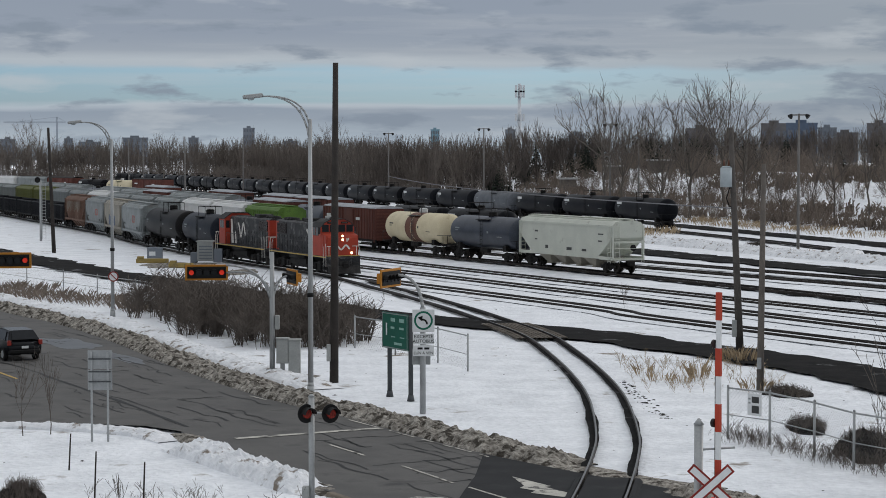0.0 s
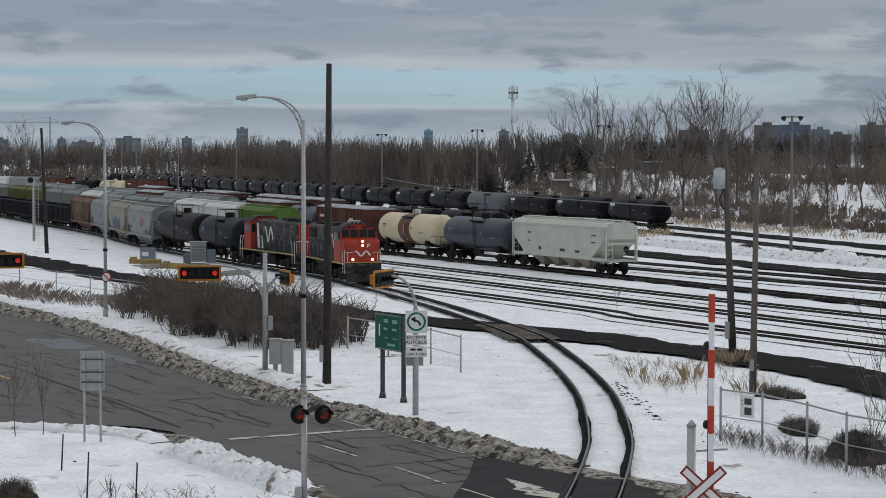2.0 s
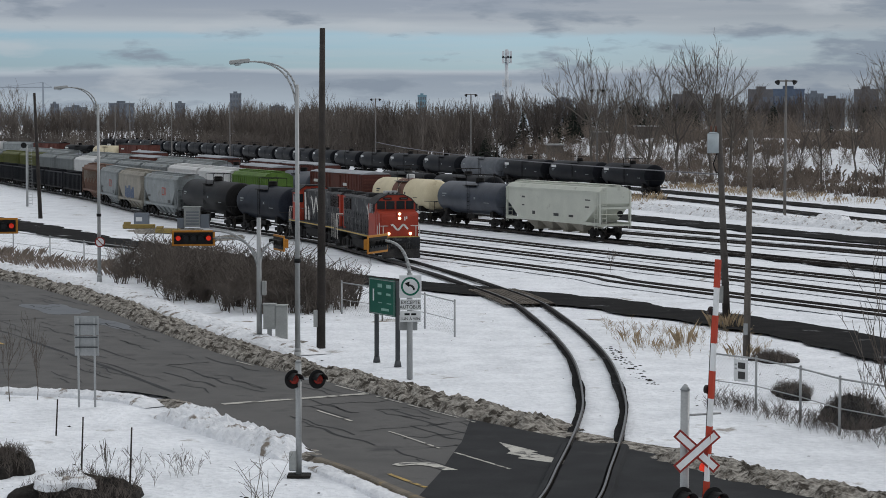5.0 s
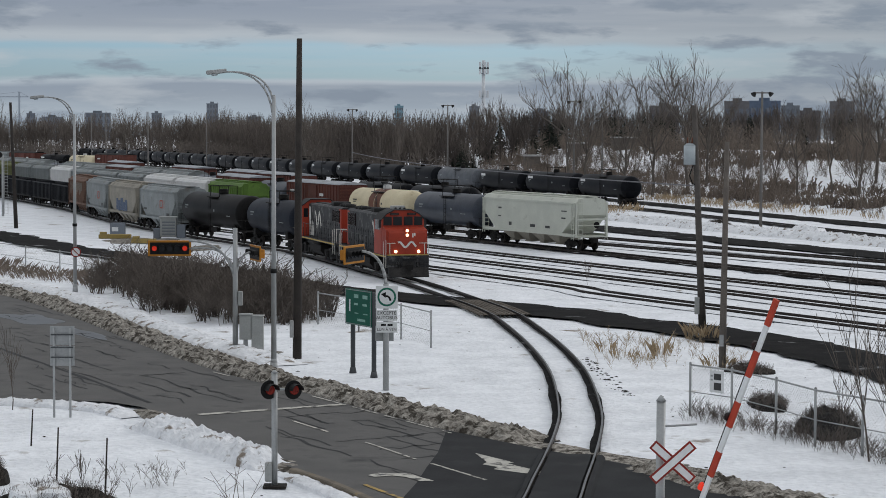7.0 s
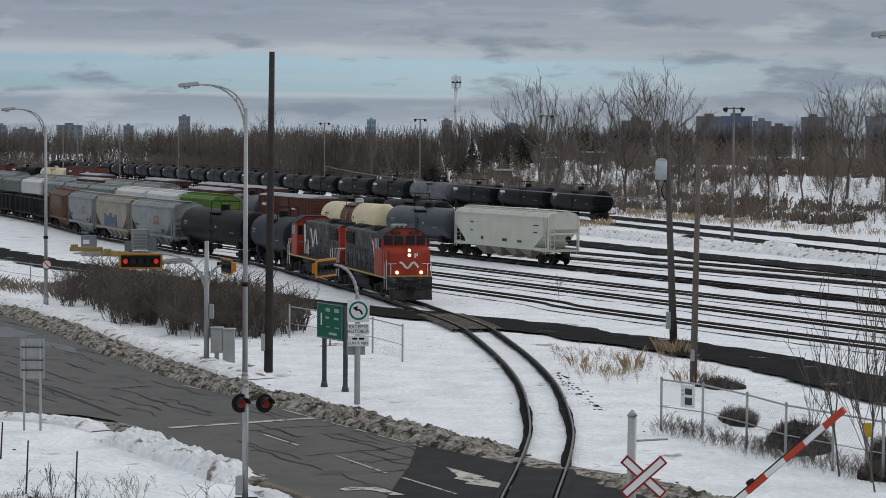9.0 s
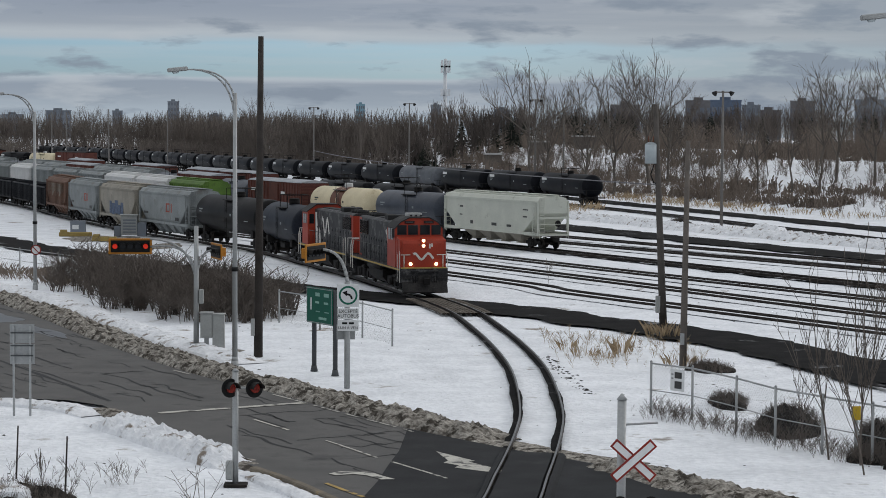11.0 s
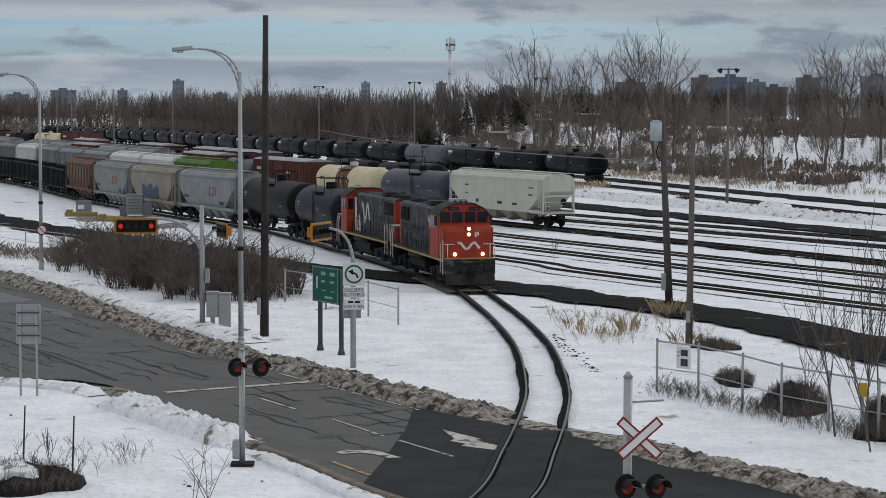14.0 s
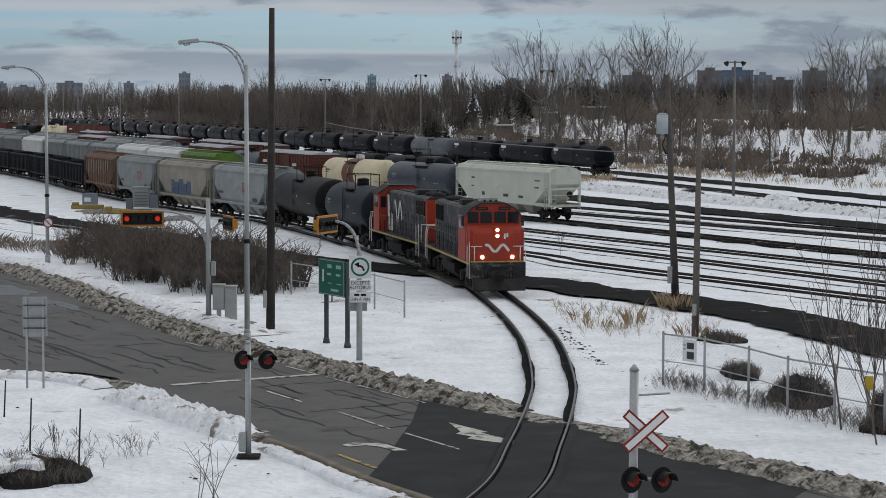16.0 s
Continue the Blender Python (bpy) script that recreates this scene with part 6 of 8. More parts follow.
def signal_post():
    root = thing("traffic_signal", "grey forked traffic signal post with yellow-edged heads", "traffic signal")
    root.location = (-7.83, 95.3, -0.05)
    bm = bmesh.new()
    rod(bm, (0, 0, 0), (0, 0, 5.65), 0.13, 0.1, 12)
    part("pole", bm, "galvanised", root)
    part("base_plate", boxes((-0.28, 0.28, -0.28, 0.28, 0, 0.3), bevel=0.04), "galvanised", root)
    bm = bmesh.new()
    tube_path(bm, arcs((0, 0, 3.1), (-2.1, -0.1, 5.05), 0.0), 0.06, 0.045)
    part("arm", bm, "galvanised", root)
    bm = bmesh.new()
    tube_path(bm, arcs((0, 0, 3.4), (-2.1, -0.1, 4.7), 0.3), 0.045, 0.04)
    part("arm", bm, "galvanised", root)
    bm = bmesh.new()
    tube_path(bm, arcs((0, 0, 3.0), (0.75, 0.0, 4.55), 0.0), 0.05, 0.045)
    part("arm", bm, "galvanised", root)
    traffic_head(root, (-2.98, -0.15, 4.72), 8, (0, 4))
    traffic_head(root, (0.92, 0.0, 4.5), -72, ())
    part("control_box", boxes((0.13, 0.33, -0.15, 0.15, 2.1, 2.75), bevel=0.03), "cabinet", root)
    for x0, z0, z1, n in ((0.2, 0.55, 1.72, "meter_cabinet"), (0.75, 0.02, 1.66, "control_cabinet")):
        c = thing(n, "grey metal roadside cabinet beside the signal post", "cabinet")
        c.location = (-7.83 + x0 + 0.28, 95.2, -0.04)
        part("body", boxes((-0.27, 0.27, -0.24, 0.24, z0, z1 - 0.06), bevel=0.02), "cabinet", c)
        part("lid", boxes((-0.31, 0.31, -0.28, 0.28, z1 - 0.06, z1), bevel=0.02), "cabinet", c)
        part("door", boxes((-0.23, 0.23, -0.262, -0.242, z0 + 0.08, z1 - 0.14), bevel=0.005), "cabinet", c)
        part("leg", boxes((-0.1, 0.1, -0.1, 0.1, 0, z0 + 0.01)), "galvanised", c)


def far_signal():
    root = thing("traffic_signal", "grey mast with a horizontal traffic signal over the verge", "traffic signal")
    root.location = (-24.5, 95.5, -0.05)
    bm = bmesh.new()
    rod(bm, (0, 0, 0), (0, 0, 5.6), 0.14, 0.1, 12)
    part("pole", bm, "galvanised", root)
    bm = bmesh.new()
    tube_path(bm, arcs((0, 0, 4.4), (4.0, -0.4, 5.35), 0.3), 0.06, 0.045)
    part("arm", bm, "galvanised", root)
    traffic_head(root, (4.72, -0.5, 5.28), 10, (0, 4))


def lettering(words, size, parent, m, material):
    cu = bpy.data.curves.new("words", "FONT")
    cu.body, cu.size, cu.align_x, cu.align_y, cu.extrude = words, size, "CENTER", "CENTER", 0.003
    tmp = bpy.data.objects.new("words", cu)
    scene.collection.objects.link(tmp)
    me = bpy.data.meshes.new_from_object(tmp.evaluated_get(bpy.context.evaluated_depsgraph_get()))
    bpy.data.objects.remove(tmp)
    me.materials.clear()
    me.materials.append(M[material])
    ob = part("lettering", me, None, parent)
    ob.matrix_basis = m @ Matrix.Rotation(radians(90), 4, "X")
    return ob


def turn_sign():
    root = thing("sign_post", "grey post with white left-turn sign and bus exception plates", "road sign")
    root.location = (-0.79, 81.0, -0.05)
    bm = bmesh.new()
    rod(bm, (0, 0, 0), (0, 0, 4.15), 0.12, 0.11, 12)
    part("post", bm, "galvanised", root)
    p = part("turn_panel", boxes((-0.4, 0.46, -0.17, -0.14, 3.2, 4.08), bevel=0.01), "sign_white", root, "white panel with green ring and black arrow")
    bm = bmesh.new()
    n = 36
    for k in range(n):
        a0, a1 = 2 * math.pi * k / n, 2 * math.pi * (k + 1) / n
        bm.faces.new([bm.verts.new((0.03 + r * math.cos(a), -0.176, 3.65 + r * math.sin(a))) for a, r in ((a0, 0.29), (a1, 0.29), (a1, 0.365), (a0, 0.365))])
    part("ring", bm, "sign_ring", p)
    bm = bmesh.new()
    pts = [(0.03 + 0.17 * math.cos(a) - 0.03, 3.5 + 0.19 * math.sin(a)) for a in [math.pi * 0.04 * k for k in range(0, 16)]]
    for a, b in zip(pts, pts[1:]):
        d = Vector((b[0] - a[0], b[1] - a[1])).normalized() * 0.038
        bm.faces.new([bm.verts.new((q[0], -0.178, q[1])) for q in ((a[0] + d.y, a[1] - d.x), (b[0] + d.y, b[1] - d.x), (b[0] - d.y, b[1] + d.x), (a[0] - d.y, a[1] + d.x))])
    bm.faces.new([bm.verts.new(q) for q in ((-0.2, -0.178, 3.76), (0.0, -0.178, 3.84), (-0.02, -0.178, 3.62))])
    part("arrow", bm, "black_paint", p)
    q = part("exception_plate", boxes((-0.38, 0.44, -0.17, -0.14, 2.72, 3.14), bevel=0.01), "sign_white", root)
    lettering("EXCEPTÉ", 0.185, q, Matrix.Translation((0.03, -0.176, 3.02)), "black_paint")
    lettering("AUTOBUS", 0.185, q, Matrix.Translation((0.03, -0.176, 2.84)), "black_paint")
    q = part("hours_plate", boxes((-0.38, 0.44, -0.17, -0.14, 2.26, 2.68), bevel=0.01), "sign_white", root)
    part("text_bar", boxes((-0.2, 0.0, -0.176, -0.171, 2.52, 2.6), (0.06, 0.26, -0.176, -0.171, 2.52, 2.6)), "black_paint", q)
    lettering("LUN À VEN", 0.15, q, Matrix.Translation((0.03, -0.176, 2.38)), "black_paint")
    part("rear_plate", boxes((-0.42, 0.3, 0.12, 0.14, 1.9, 2.5), bevel=0.01), "sign_back", root)
    bm = bmesh.new()
    tube_path(bm, arcs((0, 0, 4.1), (-0.95, 0, 5.42), -0.05), 0.07, 0.05)
    part("signal_arm", bm, "galvanised", root)
    traffic_head(root, (-1.25, 0.0, 5.3), 68, ())


def direction_sign():
    root = thing("direction_sign", "green road direction panel on two dark posts", "road sign")
    a = math.degrees(math.atan2(-1.6, 0.9))
    root.matrix_basis = pose(-1.77, 85.9, -0.05, 0, 0, a)
    p = part("panel", boxes((-1.32, 0.95, -0.16, -0.12, 2.05, 3.55), bevel=0.02), "sign_green", root, "green panel with pale lettering")
    part("panel_edge", boxes((-1.32, 0.95, -0.168, -0.161, 3.49, 3.52), (-1.32, 0.95, -0.168, -0.161, 2.08, 2.11), (-1.29, -1.26, -0.168, -0.161, 2.1, 3.5), (0.89, 0.92, -0.168, -0.161, 2.1, 3.5)), "sign_back", p)
    for x0, x1, z0, z1 in ((-0.6, -0.1, 3.15, 3.38), (0.15, 0.7, 3.15, 3.38), (-0.6, -0.15, 2.85, 3.02), (0.15, 0.65, 2.85, 3.02), (-0.55, -0.1, 2.5, 2.62), (0.2, 0.7, 2.5, 2.62), (-0.3, 0.5, 2.2, 2.38)):
        part("text_bar", boxes((x0 + 0.08, x1 - 0.05, -0.17, -0.161, z0 + 0.04, z1 - 0.04)), "sign_text", p)
    part("arrow", boxes((-0.95, -0.85, -0.17, -0.161, 2.6, 3.1)), "sign_white", p)
    for x in (-0.92, 0.92):
        bm = bmesh.new()
        rod(bm, (x, 0, 0), (x, 0, 3.5), 0.1, 0.1, 10)
        rod(bm, (x, 0, 0), (x, 0, 0.25), 0.16, 0.11, 10)
        part("post", bm, "post_dark", root, "dark grey round post")


def sign_backs():
    root = thing("road_sign", "two aluminium sign backs on twin posts", "road sign")
    root.location = (-12.05, 73.0, -0.05)
    part("panel", boxes((-0.44, 0.42, 0.0, 0.02, 2.55, 3.22), bevel=0.008), "sign_back", root)
    part("panel", boxes((-0.44, 0.42, 0.0, 0.02, 1.82, 2.52), bevel=0.008), "sign_back", root)
    for x in (-0.3, 0.27):
        bm = bmesh.new()
        box(bm, x - 0.035, x + 0.035, -0.07, -0.001, 0, 3.15)
        part("post", bm, "galvanised", root)
    for z in (2.1, 2.45, 2.9):
        part("crossbar", boxes((-0.4, 0.38, -0.09, -0.072, z, z + 0.05)), "post_dark", root)


def chain_fence(name, pts, h, label, mesh_step=0.16):
    root = thing(name, label, "fence")
    vs, fs = [], []
    for (x0, y0), (x1, y1) in zip(pts, pts[1:]):
        a, b = Vector((x0, y0, 0)), Vector((x1, y1, 0))
        bm = bmesh.new()
        rod(bm, a + Vector((0, 0, h)), b + Vector((0, 0, h)), 0.032, 0.032, 7)
        part("top_rail", bm, "galvanised", root)
        bm = bmesh.new()
        rod(bm, a + Vector((0, 0, 0.45 * h)), b + Vector((0, 0, 0.45 * h)), 0.018, 0.018, 6)
        part("middle_rail", bm, "galvanised", root)
        L, d = (b - a).length, (b - a).normalized()
        n = int((L + h) / mesh_step)
        for sgn in (1, -1):
            for k in range(n):
                s0 = k * mesh_step - h
                lo, hi = max(0.0, s0), min(L, s0 + h)
                if hi - lo < 0.05:
                    continue
                z0, z1 = lo - s0, hi - s0
                if sgn < 0:
                    z0, z1 = h - z0, h - z1
                p, q = a + d * lo + Vector((0, 0, z0)), a + d * hi + Vector((0, 0, z1))
                i = len(vs)
                o = Vector((0, 0, 0.0035))
                vs += [p - o, p + o, q + o, q - o]
                fs.append((i, i + 1, i + 2, i + 3))
    for x, y in pts:
        bm = bmesh.new()
        rod(bm, (x, y, -0.1), (x, y, h + 0.06), 0.045, 0.045, 8)
        rod(bm, (x, y, h + 0.06), (x, y, h + 0.11), 0.055, 0.02, 8)
        part("post", bm, "galvanised", root)
    tagged(part("wire_mesh", fan_mesh("wire_mesh", vs, fs, "wire"), None, root), kind="stuff")
    return root


def cable(name, pts, r, label, sag):
    cu = []
    for (a, b) in zip(pts, pts[1:]):
        a, b = Vector(a), Vector(b)
        for k in range(24):
            t = k / 24
            p = a.lerp(b, t)
            p.z -= sag * 4 * t * (1 - t)
            cu.append(p)
    cu.append(Vector(pts[-1]))
    bm = bmesh.new()
    for i in range(len(cu) - 1):
        rod(bm, cu[i], cu[i + 1], r * (0.6 + cu[i].y / 300), r * (0.6 + cu[i + 1].y / 300), 5, caps=False)
    ob = part(name, bm, "cable")
    tagged(ob, label, "cable")


def build_street():
    street_lamp(-20.6, 129.7, 11.05, 2.0, 1.05, "grey steel street lamp with a curved double arm")
    street_lamp(-5.56, 87.3, 11.55, 2.1, 0.95, "tall grey street lamp behind the roadside snowbank")
    street_lamp(18.35, 65.5, 12.75, 2.15, 0.95, "grey street lamp by the fence corner")
    p = wood_pole("utility_pole", -4.84, 92.2, 14.2, 0.2, 0.1, "wood_dark", "tall dark creosoted wooden pole by the road")
    part("meter_box", boxes((-0.32, -0.14, -0.2, 0.05, 1.0, 1.75), bevel=0.02), "cabinet", p)
    p = wood_pole("utility_pole", 14.8, 103.4, 11.5, 0.2, -0.55, "wood_mid", "leaning weathered wooden pole with a pale transformer")
    bm = bmesh.new()
    rod(bm, (-0.75, 0, 8.55), (-0.75, 0, 9.5), 0.3, 0.3, 16)
    rod(bm, (-0.75, 0, 9.5), (-0.75, 0, 9.6), 0.3, 0.16, 16)
    t = part("transformer", bm, "transformer", p, "pale blue-grey transformer can")
    bm = bmesh.new()
    for s in (-0.12, 0.12):
        rod(bm, (-0.75 + s, 0, 9.58), (-0.75 + s, 0, 9.9), 0.05, 0.03, 8)
    part("bushing", bm, "band_brown", t)
    bm = bmesh.new()
    rod(bm, (-0.75, 0, 9.1), (-0.3, 0, 9.15), 0.05, 0.05, 6)
    tube_path(bm, [(-0.55, 0, 8.6), (-0.75, -0.05, 8.0), (-0.6, -0.08, 7.6), (-0.3, 0, 7.5)], 0.03, 0.03, 6)
    part("bracket", bm, "black_paint", p)
    part("pole_box", boxes((-0.42, -0.2, -0.16, 0.1, 1.1, 1.95), bevel=0.02), "cabinet", p)
    p = wood_pole("utility_pole", 13.56, 88.8, 9.75, 0.16, 0.1, "wood_grey", "weathered grey wooden pole with small plates")
    part("plate", boxes((-0.16, 0.02, -0.2, -0.17, 1.0, 1.5)), "sign_back", p)
    p = wood_pole("utility_pole", -40.3, 215.7, 13.0, 0.22, -0.5, "wood_dark", "thin dark pole at the yard throat")
    cable("overhead_cable", [(14.3, 103.3, 7.4), (-11.2, 429, 5.8)], 0.035, "grey overhead cable sagging across the yard", 0.6)
    for x, y, h in ((36.55, 214.4, 14.4), (7.3, 373, 15.0), (25.5, 318, 15.0), (-48, 501, 14.6), (-59, 477, 14.5), (-82.4, 547, 14.3), (-11.2, 429, 14.8), (33.3, 355, 12.0), (-73.6, 512, 14.0)):
        heads = x > 0 or y < 430
        yard_lamp(x, y, h, "tall slender yard light mast with two floodlights" if heads else "bare weathered mast standing among the yard tracks", heads)
    near_flasher(-3.72, 58.7)
    cross_post(5.18, 42.0)
    signal_post()
    far_signal()
    turn_sign()
    direction_sign()
    sign_backs()
    chain_fence("chain_link_fence", [(10.15, 73.9), (11.39, 72.3), (12.43, 69.4), (13.2, 66.6), (14.3, 64.6), (15.4, 62.6), (16.6, 60.4)], 1.75, "grey chain-link fence with a small notice by the snow piles")
    chain_fence("chain_link_fence", [(-4.61, 108.6), (-2.4, 104.8), (-0.25, 101.1), (1.16, 97.1)], 1.6, "short run of rusty chain-link fence behind the signs", 0.22)
    chain_fence("chain_link_fence", [(-36, 167), (-32, 160), (-28.0, 153.5), (-24.5, 147.5), (-21, 142.0), (-18, 137.2)], 1.5, "low wire fence along the dry grass", 0.3)
    n = thing("fence_notice", "small white notice plate on the chain-link fence", "notice")
    n.matrix_basis = pose(10.78, 72.95, 0.85, 0, 0, -52)
    part("plate", boxes((-0.05, 0.62, -0.06, -0.04, 0.05, 0.82), bevel=0.006), "sign_white", n)
    part("text_bar", boxes((0.16, 0.5, -0.066, -0.0605, 0.5, 0.72), (0.16, 0.5, -0.066, -0.0605, 0.14, 0.4)), "dark_mark", n)
    part("text_bar", boxes((0.0, 0.1, -0.066, -0.0605, 0.6, 0.66), (0.0, 0.1, -0.066, -0.0605, 0.46, 0.52)), "sign_back", n)
    s = thing("round_road_sign", "small round prohibition sign on the lamp post", "road sign")
    s.location = (-20.5, 129.4, 2.5)
    bm = bmesh.new()
    disc(bm, (0, 0, 0), (0, 1, 0), 0.32, 0.02, 24)
    part("ring", bm, "cross_red", s)
    bm = bmesh.new()
    disc(bm, (0, -0.012, 0), (0, 1, 0), 0.25, 0.02, 24)
    part("face", bm, "sign_white", s)
    b = part("bar", boxes((-0.27, 0.27, -0.03, -0.023, -0.03, 0.03)), "cross_red", s)
    b.rotation_euler = (0, radians(45), 0)
    # trackside boxes
    c = thing("relay_cabinet", "grey louvred relay cabinet beside the train track", "cabinet")
    c.location = (-21.9, 195.2, -0.05)
    part("body", boxes((-1.1, 0.4, -0.5, 0.5, 0.2, 2.0), bevel=0.03), "cabinet", c)
    part("side_box", boxes((0.41, 1.25, -0.4, 0.4, 0.1, 1.35), bevel=0.04), "tower_grey", c)
    part("side_box", boxes((-1.75, -1.12, -0.35, 0.35, 0.05, 1.0), bevel=0.04), "tower_grey", c)
    part("roof", boxes((-1.2, 0.5, -0.6, 0.6, 2.0, 2.1), bevel=0.02), "cabinet", c)
    for k in range(5):
        part("louvre", boxes((-0.9, 0.3, -0.54, -0.5, 0.4 + k * 0.28, 0.52 + k * 0.28)), "tower_grey", c)
    c = thing("switch_box", "small grey switch machine box by the track", "switch machine")
    c.location = (-27.6, 199.5, -0.05)
    part("body", boxes((-0.7, 0.7, -0.4, 0.4, 0.1, 1.3), bevel=0.05), "tower_grey", c)
    part("lid", boxes((-0.5, 0.1, -0.43, -0.4, 0.5, 0.9)), "sign_white", c)
    for x, y, w in ((-27.3, 195.5, 1.5), (-23.6, 187.5, 1.1)):
        c = thing("yellow_barrier", "low dull-yellow barrier block lying in the snow", "barrier")
        c.location = (x, y, -0.05)
        part("body", boxes((-w, w, -0.35, 0.35, 0, 0.4), bevel=0.06), "yellow_kit", c)
        part("end_block", boxes((-w + 0.1, -w + 0.7, -0.3, 0.3, 0.4, 0.62), bevel=0.04), "yellow_kit", c)
    c = thing("railway_signal", "grey railway signal mast with a black round head", "railway signal")
    c.location = (-47.5, 246, -0.05)
    bm = bmesh.new()
    rod(bm, (0, 0, 0), (0, 0, 7.2), 0.14, 0.12, 8)
    part("mast", bm, "galvanised", c)
    bm = bmesh.new()
    disc(bm, (-0.3, -0.2, 7.2), (0, 1, 0), 0.34, 0.06, 18)
    part("signal_disc", bm, "black_paint", c)
    lad = bmesh.new()
    ladder(lad, 0.4, 0, 0.2, 6.8)
    part("ladder", lad, "galvanised", c)


build_street()
GATE_ARM = crossing_gate(5.56, 41.9)


# ---- a car on the road ----
def build_car():
    root = thing("car", "black hatchback driving away along the road", "car")
    bm = bmesh.new()
    prism(bm, [(-2.05, 0.32), (-2.1, 0.75), (-1.98, 1.0), (-1.2, 1.02), (1.0, 0.95), (1.75, 0.82), (2.05, 0.62), (2.05, 0.3)], -0.85, 0.85)
    bmesh.ops.bevel(bm, geom=bm.edges[:], offset=0.07, segments=3, affect="EDGES")
    for f in bm.faces:
        f.smooth = True
    part("body", bm, "car_paint", root)
    bm = bmesh.new()
    a = [(-2.0, 0.98), (-1.55, 1.46), (-0.2, 1.52), (0.35, 1.42), (1.1, 0.93)]
    lo = [bm.verts.new((x, s * 0.80, z)) for s in (-1,) for x, z in (a[0], a[-1])]
    L = [bm.verts.new((x, -(0.80 if z < 1.1 else 0.62), z)) for x, z in a]
    R = [bm.verts.new((x, (0.80 if z < 1.1 else 0.62), z)) for x, z in a]
    bm.verts.remove(lo[0]), bm.verts.remove(lo[1])
    bm.faces.new(L)
    bm.faces.new(R[::-1])
    for i in range(4):
        bm.faces.new((L[i], R[i], R[i + 1], L[i + 1]))
    bm.faces.new((L[4], R[4], R[0], L[0]))
    bmesh.ops.bevel(bm, geom=bm.edges[:], offset=0.04, segments=2, affect="EDGES")
    part("cabin", bm, "car_paint", root)
    part("rear_window", _quad([(-1.99, -0.62, 1.05), (-1.99, 0.62, 1.05), (-1.62, 0.52, 1.43), (-1.62, -0.52, 1.43)], -0.02), "glass", root)
    for s in (-1, 1):
        part("side_window", _quad([(-1.5, s * 0.795, 1.03), (0.8, s * 0.795, 1.01), (0.2, s * 0.66, 1.4), (-1.35, s * 0.655, 1.42)], 0, s * 0.02), "glass", root)
        part("tail_light", boxes((-2.12, -1.95, s * 0.78 - 0.1, s * 0.78 + 0.08, 0.78, 1.02), bevel=0.02), "tail_red", root, "red tail light")
        part("mirror", boxes((0.55, 0.7, s * 0.85, s * 1.0, 0.98, 1.12), bevel=0.02), "car_paint", root)
        for x in (-1.3, 1.3):
            bm = bmesh.new()
            rod(bm, (0, -0.1, 0), (0, 0.1, 0), 0.31, 0.31, 18)
            w = part("wheel", bm, "tyre", root)
            w.location = (x, s * 0.78, 0.31)
            bm = bmesh.new()
            rod(bm, (0, -0.11, 0), (0, 0.11, 0), 0.19, 0.19, 10)
            part("rim", bm, "sign_back", w)
    part("number_plate", boxes((-2.13, -2.1, -0.17, 0.17, 0.62, 0.74)), "sign_white", root)
    part("bumper", boxes((-2.14, -1.9, -0.8, 0.8, 0.36, 0.56), bevel=0.05), "black_paint", root)
    return root


def _quad(pts, dx, dy=0.0):
    bm = bmesh.new()
    a = [bm.verts.new(Vector(p) + Vector((dx, dy, 0))) for p in pts]
    b = [bm.verts.new(Vector(p) + Vector((dx * 0.2, dy * 0.2, -0.01))) for p in pts]
    bm.faces.new(a)
    bm.faces.new(b[::-1])
    for k in range(4):
        bm.faces.new((a[k], a[(k + 1) % 4], b[(k + 1) % 4], b[k]))
    return bm


CAR = build_car()


# ---- skyline ----
def tall_block(name, az, dist, width, top, material, label, cols=5, storeys=0, step=0.0):
    """A far block, by its bearing in degrees, distance and width."""
    root = thing(name, label, "building")
    a = radians(az)
    root.matrix_basis = Matrix.Translation((math.sin(a) * dist, math.cos(a) * dist, -1)) @ Matrix.Rotation(-a, 4, "Z")
    w, d = width / 2, width * 0.35
    part("wall", boxes((-w, w, -d, d, 0, top)), material, root)
    part("parapet", boxes((-w - 0.3, w + 0.3, -d - 0.3, d + 0.3, top, top + 1.0)), material, root)
    part("plant_room", boxes((-w * 0.4, w * 0.3, -d * 0.6, d * 0.6, top + 1.0, top + 3.0)), material, root)
    for k in range(cols):
        x = -w + (k + 0.5) * width / cols
        for z in np.arange(6, top - 2.5, 6.4):
            part("window", shared(("pane", round(width / cols, 1)), lambda: _with(mesh_of("window", boxes((-width / cols * 0.3, width / cols * 0.3, -0.15, 0.15, 0, 3.4))), "tower_pane")), None, root).location = (x, -d - 0.1, float(z))


def bearing(px):
    return math.degrees(math.atan((px - 784) / 3688.7))


